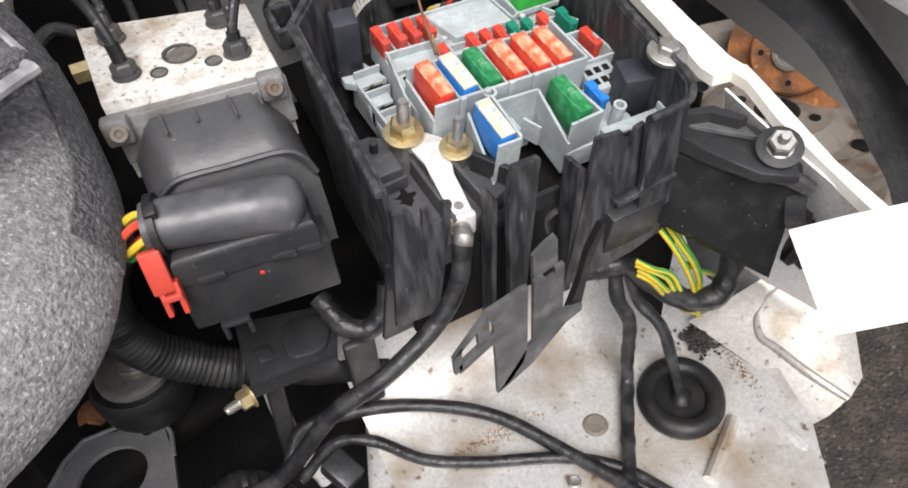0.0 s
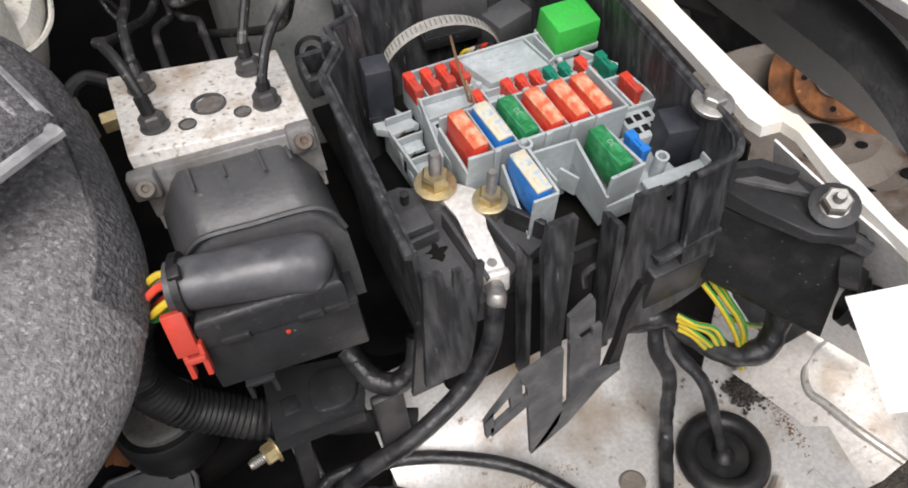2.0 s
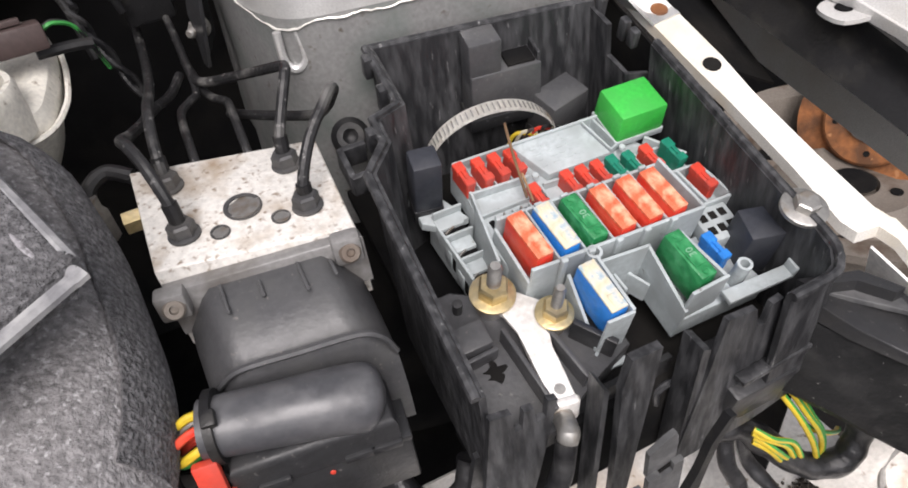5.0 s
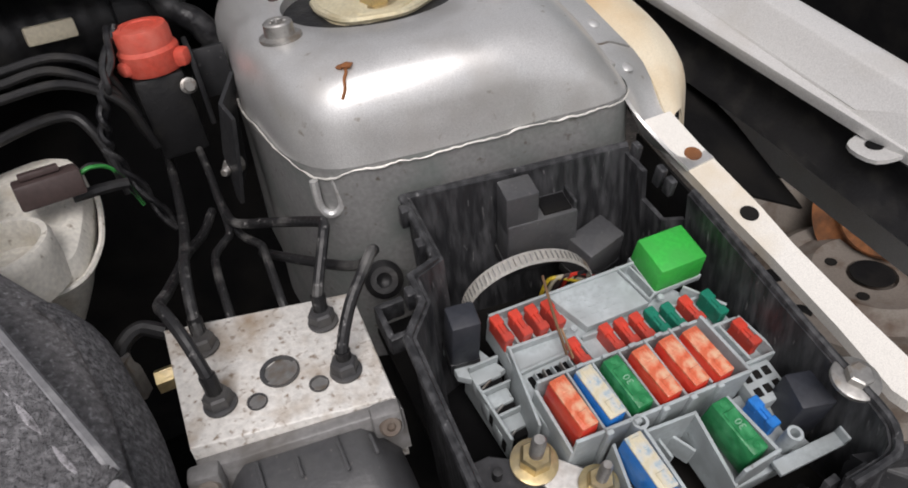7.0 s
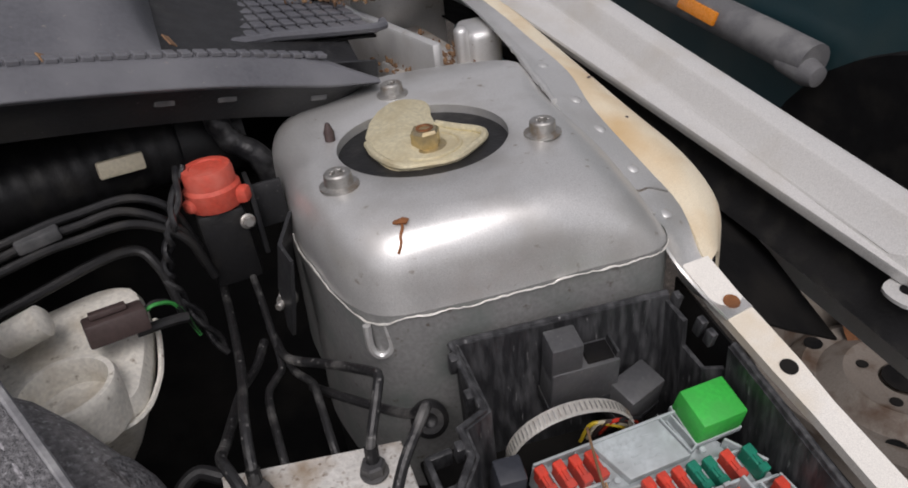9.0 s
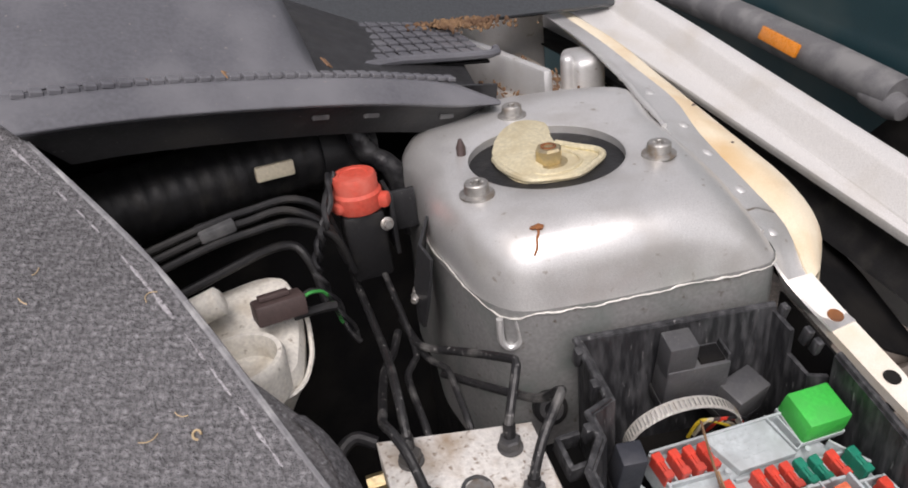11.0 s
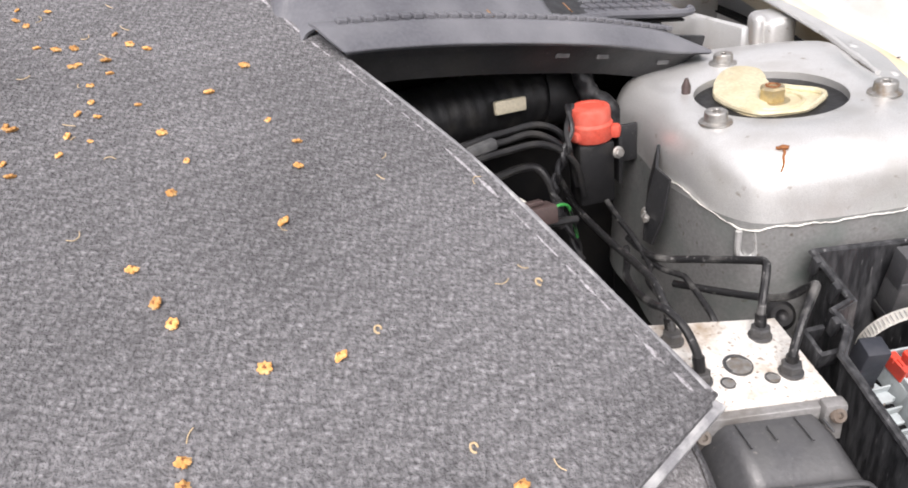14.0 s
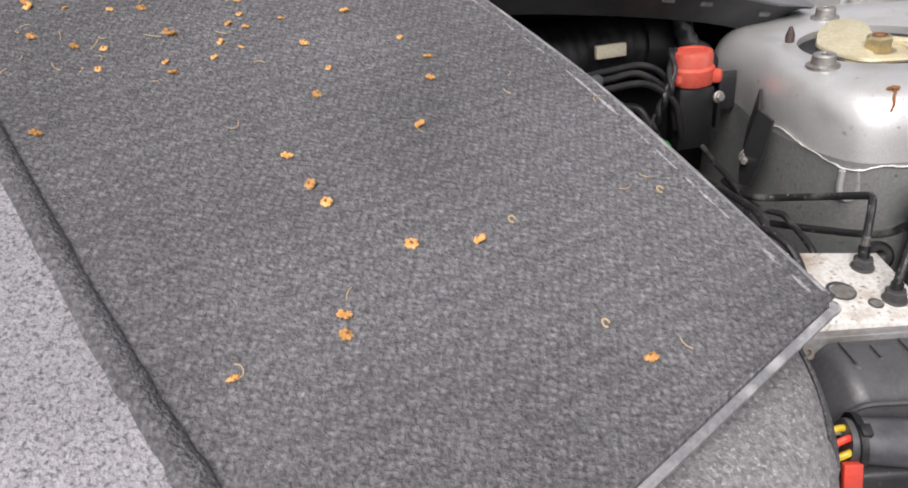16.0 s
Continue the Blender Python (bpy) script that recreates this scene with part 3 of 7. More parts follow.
twig = [on_cap(x, y, 0.0009) for x, y in ((0.0797, 0.4067), (0.0822, 0.4085), (0.0836, 0.4115), (0.0857, 0.4140), (0.0861, 0.4165))]
solo("dried_leaf_stalk", join(tube(twig, 0.0008, 6), lathe([(0.0026, 0), (0.0034, 0.0012), (0.001, 0.002), (0, 0.002)], Matrix.Translation(on_cap(0.0872, 0.4170)), 5),
                              lathe([(0.0018, 0), (0.0022, 0.001), (0, 0.0014)], Matrix.Translation(on_cap(0.0842, 0.4180)), 4)),
     RUST, "reddish-brown shrivelled leaf stalk on the strut tower", "leaf")



# ---- wing rail and outer wing ----
rail = thing("wing_rail", (0.245, 0.25, 0.74), "white painted inner wing rail with stained bolt holes", "body panel", kind="structure")


def rail_z(y):
    return 0.784 + 0.30 * (y - 0.318)


def strip(pts, z, hole_at):
    """The rail's top flange: a strip with two round holes cut through."""
    bm = bmesh.new()
    prev = None
    for (xl, xr, y) in pts:
        row = [bm.verts.new((xl, y, z(y) - 0.006)), bm.verts.new((xl, y, z(y))), bm.verts.new((xr, y, z(y))), bm.verts.new((xr + 0.001, y, z(y) - 0.014))]
        if prev:
            for i in range(3):
                bm.faces.new((prev[i], prev[i + 1], row[i + 1], row[i]))
        prev = row
    return bm


part("top_flange", strip([(0.2535, 0.262, 0.12), (0.2517, 0.2580, 0.1517), (0.2502, 0.2593, 0.182), (0.2531, 0.2600, 0.206), (0.2505, 0.2600, 0.2140), (0.2398, 0.2585, 0.2155), (0.2373, 0.2560, 0.2225), (0.2388, 0.2540, 0.2534), (0.2385, 0.2530, 0.295), (0.2372, 0.2545, 0.32), (0.2362, 0.2540, 0.366), (0.237, 0.255, 0.392)], rail_z, None), RAILPAINT, rail)
for y, mat in ((0.318, DEEP), (0.361, RUST)):
    part("bolt_hole", lathe([(0.0046, 0.0), (0.0046, 0.0006), (0.0036, 0.0004), (0, -0.0006)], Matrix.Translation((0.246, y, rail_z(y) + 0.0002)) @ pose(0, 0, 0, 16.7), 20), mat, rail, "rust-stained bolt hole" if mat is RUST else "")
# plain white end plate of the rail at the headlamp opening
part("end_plate", sheet([[(0.212, 0.134, 0.729), (0.228, 0.122, 0.7385), (0.243, 0.109, 0.748), (0.26, 0.094, 0.757)], [(0.203, 0.096, 0.703), (0.213, 0.088, 0.7095), (0.224, 0.080, 0.716), (0.24, 0.068, 0.725)]], 0.0015), WHITE, rail, "bare white end plate")
# silver gutter that joins the rail to the tower
bm = sheet(fine([[(0.2365, 0.352, 0.7952), (0.2450, 0.353, 0.7956), (0.2540, 0.354, 0.7958)],
                             [(0.222, 0.375, 0.820), (0.234, 0.383, 0.801), (0.252, 0.390, 0.803)],
                             [(0.2240, 0.405, 0.833), (0.238, 0.410, 0.829), (0.255, 0.418, 0.826)],
                             [(0.2215, 0.440, 0.848), (0.235, 0.445, 0.846), (0.2505, 0.452, 0.843)],
                             [(0.2240, 0.49, 0.863), (0.237, 0.50, 0.8605), (0.2530, 0.51, 0.858)],
                             [(0.2350, 0.56, 0.872), (0.249, 0.56, 0.8695), (0.2640, 0.56, 0.867)],
                             [(0.2460, 0.612, 0.875), (0.258, 0.62, 0.871), (0.2725, 0.63, 0.872)],
                             [(0.262, 0.72, 0.882), (0.272, 0.72, 0.880), (0.2825, 0.72, 0.878)],
                             [(0.272, 0.85, 0.888), (0.28, 0.85, 0.886), (0.292, 0.85, 0.885)]]), 0.0015)
gutter_skin = BVHTree.FromBMesh(bm)
part("gutter_flange", bm, SILVER, rail, "silver gutter flange with spot welds and ragged sealer")


def on_gutter(x, y, up=0.0):
    """A point on the gutter flange."""
    at = gutter_skin.ray_cast(Vector((x, y, 1.0)), Vector((0, 0, -1)))[0]
    return (x, y, (at.z if at else 0.84) + up)


for k, path in enumerate(([(0.2270, 0.515, 0.868), (0.2305, 0.535, 0.871), (0.2350, 0.560, 0.873), (0.2400, 0.585, 0.8755), (0.2450, 0.610, 0.8765)], [(0.2245, 0.405, 0.836), (0.2225, 0.42, 0.842), (0.2215, 0.438, 0.849)])):
    part("sealer_bead", tube(path, 0.0024, 8, 6, lumps=0.6), SILVER, rail, "lumpy cracked sealer bead")
part("lap_edge", tube([on_gutter(x, y) for x, y in ((0.2240, 0.480), (0.2245, 0.455), (0.2275, 0.428), (0.2400, 0.4285), (0.2520, 0.4275))], 0.0008, 6), STEEL, rail, "dark lap joint")
for y in (0.412, 0.445, 0.485, 0.520, 0.575):
    part("weld_dimple", lathe([(0.0042, 0), (0.003, 0.0010), (0, 0.0014)], Matrix.Translation(on_gutter(0.2395 + 0.11 * max(0, y - 0.46), y)) @ pose(0, 0, 0, 14, 10), 14), SILVER, rail)
part("wax_bulge", sheet(fine([[(0.252, 0.388, 0.802), (0.262, 0.394, 0.803), (0.272, 0.402, 0.796), (0.276, 0.405, 0.765)],
                         [(0.255, 0.418, 0.825), (0.275, 0.424, 0.824), (0.296, 0.432, 0.808), (0.302, 0.435, 0.770)],
                         [(0.2505, 0.452, 0.842), (0.272, 0.458, 0.842), (0.297, 0.466, 0.826), (0.304, 0.468, 0.785)],
                         [(0.253, 0.51, 0.857), (0.272, 0.516, 0.856), (0.289, 0.522, 0.844), (0.294, 0.524, 0.805)],
                         [(0.2725, 0.63, 0.871), (0.283, 0.63, 0.868), (0.2945, 0.63, 0.861), (0.297, 0.63, 0.83)],
                         [(0.2825, 0.72, 0.877), (0.291, 0.72, 0.8775), (0.2995, 0.72, 0.873), (0.302, 0.72, 0.84)],
                         [(0.292, 0.86, 0.886), (0.30, 0.86, 0.886), (0.306, 0.86, 0.88), (0.308, 0.86, 0.86)]]), 0.0015), SEALER, rail, "yellowed wax-sealed wheel arch edge")
for x, y in ((0.2790, 0.5560), (0.2745, 0.5600), (0.2690, 0.4950)):
    part("dirt_speck", lathe([(0.0016, 0), (0.0012, 0.0006), (0, 0.0008)], Matrix.Translation((x, y, 0.8605 if y > 0.5 else 0.8525)) @ Matrix.Diagonal((1.3, 0.8, 1, 1)), 7), BROWN, rail)

# Added sheet: the shade between fuse box and tower, put into a near-black surface.
solo("inner_wing_wall", sheet([[(0.2345, y, 0.560), (0.2340, y, 0.68), (0.2345, y, rail_z(y) - 0.007)] for y in (0.215, 0.28, 0.34, 0.392)], 0.0015), DEEP, "added near-black sheet for the shade under the white rail", "wall", kind="structure")
wing = thing("outer_wing", (0.42, 0.5, 0.6), "white outer front wing with its inner flange", "body panel", kind="structure")


def wing_row(y):
    z = 0.775 + 0.23 * (y - 0.342)
    x = 0.357 - 0.137 * (y - 0.416)
    k = min(1.6, max(-1.0, (y - 0.42) / 0.2))
    f, c, o = 0.011 + 0.0145 * max(-0.4, k), 0.0235 + 0.0135 * max(-0.4, k), 0.045 + 0.011 * k
    return [(x + 0.001, y, z - 0.008), (x, y, z), (x + f * 0.5, y, z - 0.0006), (x + f * 0.92, y, z), (x + f, y, z + 0.0012), (x + f * 1.06, y, z + 0.0012), (x + f + (c - f) * 0.5, y, z + 0.009), (x + c, y, z + 0.0185),
            (x + c + 0.003, y, z + 0.0205), (x + o - 0.006, y, z + 0.0215), (x + o, y, z + 0.0200), (x + o + 0.005, y, z + 0.010), (x + o + 0.009, y, z - 0.02), (x + o + 0.014, y, z - 0.12)]


part("wing_skin", sheet(fine([wing_row(y) for y in (0.05, 0.2, 0.3, 0.342, 0.42, 0.5, 0.6, 0.7, 0.8, 0.95, 1.2)], 3), 0.0012), WINGPAINT, wing)
for y in (0.345, 0.73):
    x, _, z = wing_row(y)[0]
    part("fixing_tab", prism(rounded([(x - 0.014, y - 0.012), (x + 0.012, y - 0.014), (x + 0.012, y + 0.012), (x - 0.012, y + 0.01)], 4), z - 0.0015, z + 0.001), WINGPAINT, wing)
    part("tab_hole", lathe([(0.005, 0), (0.005, 0.0012), (0, 0.0008)], Matrix.Translation((x - 0.002, y, z + 0.0008)), 16), DEEP, wing)
band = [(0.14, 0.60, 0.64), (0.171, 0.650, 0.685), (0.192, 0.668, 0.708), (0.226, 0.696, 0.728), (0.26, 0.713, 0.745), (0.30, 0.722, 0.757), (0.363, 0.733, 0.772), (0.45, 0.75, 0.795), (0.6, 0.785, 0.83), (0.8, 0.83, 0.875)]
part("arch_liner", sheet(fine([[(0.362 - 0.137 * max(0, y - 0.416), y + 0.004, lo), (0.374 - 0.137 * max(0, y - 0.416), y, (lo + hi) / 2), (0.372 - 0.137 * max(0, y - 0.416), y - 0.004, hi)] for y, lo, hi in band], 3), 0.003), RUBBER, wing, "black plastic wheel arch edge")
# The shade of the gap under the wing is put into this near-black colour.
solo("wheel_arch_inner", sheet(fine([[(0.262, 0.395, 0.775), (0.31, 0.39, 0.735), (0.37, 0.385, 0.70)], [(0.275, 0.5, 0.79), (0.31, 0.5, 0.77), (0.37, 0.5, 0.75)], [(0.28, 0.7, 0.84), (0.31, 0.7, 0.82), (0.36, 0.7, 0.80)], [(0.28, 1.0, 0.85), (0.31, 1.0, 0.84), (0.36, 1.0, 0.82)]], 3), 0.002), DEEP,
     "underside of the wheel arch beside the strut tower, near black for its shade", "wheel arch", kind="structure")


# ---- fuse box ----
TILTED = Matrix.Translation((0, 0.333, 0.766)) @ Matrix.Rotation(radians(15.6), 4, "X")


def tl(u, v, w=0.0, rz=0.0):
    """A pose on the sloping fuse carrier: across, up the slope, off it."""
    return TILTED @ pose(u, v, w, 0, 0, rz)


def tp(u, v, w=0.0):
    return tuple(TILTED @ Vector((u, v, w)))


def slope(pts, w):
    return [tp(u, v, w) for u, v in pts]


def fusebox():
    fb = thing("fuse_box", (0.14, 0.3, 0.68), "open black plastic fuse box housing, scuffed and dusty, with broken clips", "fuse box")

    def tilted_wall(pts, w, bottom, thick=0.0028):
        ps = [tp(u, v, w) for u, v in pts]
        return wall([(p[0], p[1]) for p in ps], [p[2] for p in ps], [bottom] * len(ps), thick)
    left = [(0.0615, -0.1157), (0.0640, -0.05), (0.0658, -0.0078), (0.0787, 0.0199 - 0.014), (0.0795, 0.0205), (0.0933, 0.0245), (0.0938, 0.045), (0.0944, 0.0654)]
    part("side_wall", tilted_wall(left[::-1], 0.03, 0.69), SCUFFED, fb)
    part("rear_wall", tilted_wall([(0.2125, 0.0503), (0.16, 0.057), (0.0944, 0.0654)], 0.03, 0.69), SCUFFED, fb)
    right = [(0.2129, 0.0317), (0.2125, 0.0503)]
    part("side_wall", tilted_wall(right, 0.028, 0.70), SCUFFED, fb)
    arc = [(0.2226, 0.0085), (0.2215, -0.02), (0.2195, -0.06), (0.2185, -0.09), (0.2186, -0.112), (0.2172, -0.122), (0.2120, -0.1288), (0.2055, -0.1312), (0.186, -0.1318)]
    part("side_wall", tilted_wall(arc[::-1], 0.03, 0.70), SCUFFED, fb, "wall with a rounded front corner")
    part("jog", tilted_wall([(0.2226, 0.0085), (0.2135, 0.012), (0.2129, 0.0317)], 0.012, 0.70), SCUFFED, fb)
    # rim lips
    part("rim", tube(slope([(u - 0.001, v) for u, v in left], 0.0305), 0.0022, 8, 1), SCUFFED, fb)
    part("rim", tube(slope([(u, v) for u, v in arc], 0.0305), 0.0020, 8, 2), SCUFFED, fb)
    part("rim", tube(slope([(0.2125, 0.0503), (0.16, 0.057), (0.0944, 0.0654)], 0.0300), 0.0018, 8, 1), SCUFFED, fb)
    # Floor darker than the walls' plastic: the shadow inside the housing is painted.
    part("base", block((0.150, 0.165, 0.006), tl(0.143, -0.032, -0.052), 0.001), DEEP, fb, "black floor of the housing, its shadow put into the colour")
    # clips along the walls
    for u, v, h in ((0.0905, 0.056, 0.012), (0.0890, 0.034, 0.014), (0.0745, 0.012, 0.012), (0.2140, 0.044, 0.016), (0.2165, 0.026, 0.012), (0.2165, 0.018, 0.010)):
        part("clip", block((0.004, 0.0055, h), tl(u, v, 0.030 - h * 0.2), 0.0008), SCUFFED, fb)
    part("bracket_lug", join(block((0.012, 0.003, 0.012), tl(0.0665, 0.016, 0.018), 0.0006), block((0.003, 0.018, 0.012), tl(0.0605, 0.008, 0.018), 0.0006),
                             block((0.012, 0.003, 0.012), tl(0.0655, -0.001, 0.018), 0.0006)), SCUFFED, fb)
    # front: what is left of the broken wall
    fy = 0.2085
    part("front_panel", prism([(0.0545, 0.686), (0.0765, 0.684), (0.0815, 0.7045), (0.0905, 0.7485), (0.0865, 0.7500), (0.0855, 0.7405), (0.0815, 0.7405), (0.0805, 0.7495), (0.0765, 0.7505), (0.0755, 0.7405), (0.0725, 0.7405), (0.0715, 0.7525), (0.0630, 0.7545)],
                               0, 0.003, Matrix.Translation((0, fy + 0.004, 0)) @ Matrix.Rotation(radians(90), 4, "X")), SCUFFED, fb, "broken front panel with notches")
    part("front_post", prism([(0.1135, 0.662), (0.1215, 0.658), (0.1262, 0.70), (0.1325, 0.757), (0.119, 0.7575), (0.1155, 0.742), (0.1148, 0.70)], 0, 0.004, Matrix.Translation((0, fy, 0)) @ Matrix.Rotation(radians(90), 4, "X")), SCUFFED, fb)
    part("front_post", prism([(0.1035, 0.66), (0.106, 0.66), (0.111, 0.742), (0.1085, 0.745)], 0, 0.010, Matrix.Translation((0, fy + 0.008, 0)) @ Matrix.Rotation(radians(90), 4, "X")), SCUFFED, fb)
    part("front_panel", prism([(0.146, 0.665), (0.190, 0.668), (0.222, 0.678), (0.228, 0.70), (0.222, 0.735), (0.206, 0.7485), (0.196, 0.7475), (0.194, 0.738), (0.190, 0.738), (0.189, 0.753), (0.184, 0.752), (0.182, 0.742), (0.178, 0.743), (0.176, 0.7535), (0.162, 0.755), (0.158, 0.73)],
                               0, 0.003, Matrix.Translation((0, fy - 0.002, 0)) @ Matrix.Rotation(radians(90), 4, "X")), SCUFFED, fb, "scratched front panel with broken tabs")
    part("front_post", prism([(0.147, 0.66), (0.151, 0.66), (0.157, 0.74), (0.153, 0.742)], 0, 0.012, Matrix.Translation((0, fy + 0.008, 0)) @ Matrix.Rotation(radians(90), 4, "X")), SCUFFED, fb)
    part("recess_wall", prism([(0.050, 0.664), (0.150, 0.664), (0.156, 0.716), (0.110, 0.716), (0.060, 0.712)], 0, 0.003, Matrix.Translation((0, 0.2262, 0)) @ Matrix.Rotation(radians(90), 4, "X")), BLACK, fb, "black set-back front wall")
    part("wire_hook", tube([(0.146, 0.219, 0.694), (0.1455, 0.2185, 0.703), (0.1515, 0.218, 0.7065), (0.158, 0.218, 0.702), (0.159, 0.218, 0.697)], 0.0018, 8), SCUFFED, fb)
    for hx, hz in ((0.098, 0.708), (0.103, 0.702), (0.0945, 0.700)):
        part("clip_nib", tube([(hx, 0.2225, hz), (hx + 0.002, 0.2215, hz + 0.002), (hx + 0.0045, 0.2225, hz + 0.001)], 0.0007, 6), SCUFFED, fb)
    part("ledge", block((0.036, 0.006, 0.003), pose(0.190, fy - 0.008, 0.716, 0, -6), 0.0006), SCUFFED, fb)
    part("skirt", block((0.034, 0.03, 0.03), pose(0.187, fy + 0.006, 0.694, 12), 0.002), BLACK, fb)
    # Near black again, painting the shadow below the housing.
    part("lower_body", block((0.15, 0.055, 0.05), pose(0.142, 0.246, 0.682), 0.004), DEEP, fb, "black lower body, its shadow put into the colour")
    # terminal deck under the studs
    part("terminal_deck", prism([(0.066, -0.127), (0.094, -0.127), (0.116, -0.116), (0.140, -0.108), (0.140, -0.085), (0.104, -0.068), (0.082, -0.052), (0.066, -0.052)], -0.030, -0.012, TILTED, 0.0008), DUSTY, fb)
    part("deck_step", block((0.014, 0.012, 0.012), tl(0.0775, -0.081, -0.005), 0.0008), DUSTY, fb)
    part("deck_step", block((0.020, 0.003, 0.014), tl(0.1245, -0.101, -0.006, -55), 0.0006), BLACK, fb)
    part("deck_rib", block((0.0022, 0.040, 0.012), tl(0.0928, -0.102, -0.0075, 4), 0.0006), DUSTY, fb)
    part("deck_rib", block((0.0022, 0.028, 0.012), tl(0.1105, -0.102, -0.0080, 8), 0.0006), DUSTY, fb)
    part("deck_rib", block((0.0200, 0.0022, 0.010), tl(0.0760, -0.0885, -0.0085, 2), 0.0006), DUSTY, fb)
    pts = [(0.0042 * (1 + 0.45 * math.sin(5 * a + 1)) * math.cos(a), 0.0042 * (1 + 0.35 * math.cos(4 * a)) * math.sin(a)) for a in [0.2618 * i for i in range(24)]]
    part("broken_hole", prism([(0.0822 + x, -0.0945 + y) for x, y in pts], -0.0125, -0.0116, TILTED), DEEP, fb, "ragged black hole melted in the deck")
    hexbolt("terminal_nut", fb, tp(0.0952, -0.0660, -0.0015), 0.0070, 0.0088, ZINC, (0, -0.27, 1), 1.45, "brass-coloured flanged terminal nut", 0.0140, 0.0031)
    part("spacer", lathe([(0.0072, -0.012), (0.0072, -0.002), (0, -0.002)], tl(0.0952, -0.0660, 0), 20), STEEL, fb)
    part("spacer", lathe([(0.0058, -0.012), (0.0058, -0.002), (0, -0.002)], tl(0.1142, -0.0855, 0), 20), STEEL, fb)
    hexbolt("terminal_nut", fb, tp(0.1142, -0.0855, -0.0015), 0.0058, 0.0074, ZINC, (0, -0.27, 1), 1.45, "brass-coloured flanged terminal nut", 0.0140, 0.0025)
    part("moulded_peg", lathe([(0.0022, 0), (0.0022, 0.008), (0, 0.0085)], tl(0.0805, -0.062, -0.013), 12), BLACK, fb)
    m = Matrix.Translation(tp(0.2190, -0.1010, 0.030)) @ Matrix.Rotation(radians(15.6), 4, "X")
    sc = part("fixing_bolt", lathe([(0.0052, 0.001), (0.0055, 0.0018), (0.0055, 0.005), (0.0045, 0.0056), (0, 0.0056)], m, 6), STEEL, fb, "rusty hexagon bolt on a broad washer", 20)
    part("washer", lathe([(0.0098, -0.001), (0.0098, 0.0008), (0.009, 0.0013), (0, 0.0013)], m, 28), STEEL, sc)
    # wall panels with fine draw marks inside
    part("inner_rib", block((0.034, 0.0025, 0.004), tl(0.112, 0.056, 0.000), 0.0006), SCUFFED, fb)
    part("inner_rib", block((0.040, 0.0025, 0.004), tl(0.190, 0.049, 0.006), 0.0006), SCUFFED, fb)
    return fb


fusebox()


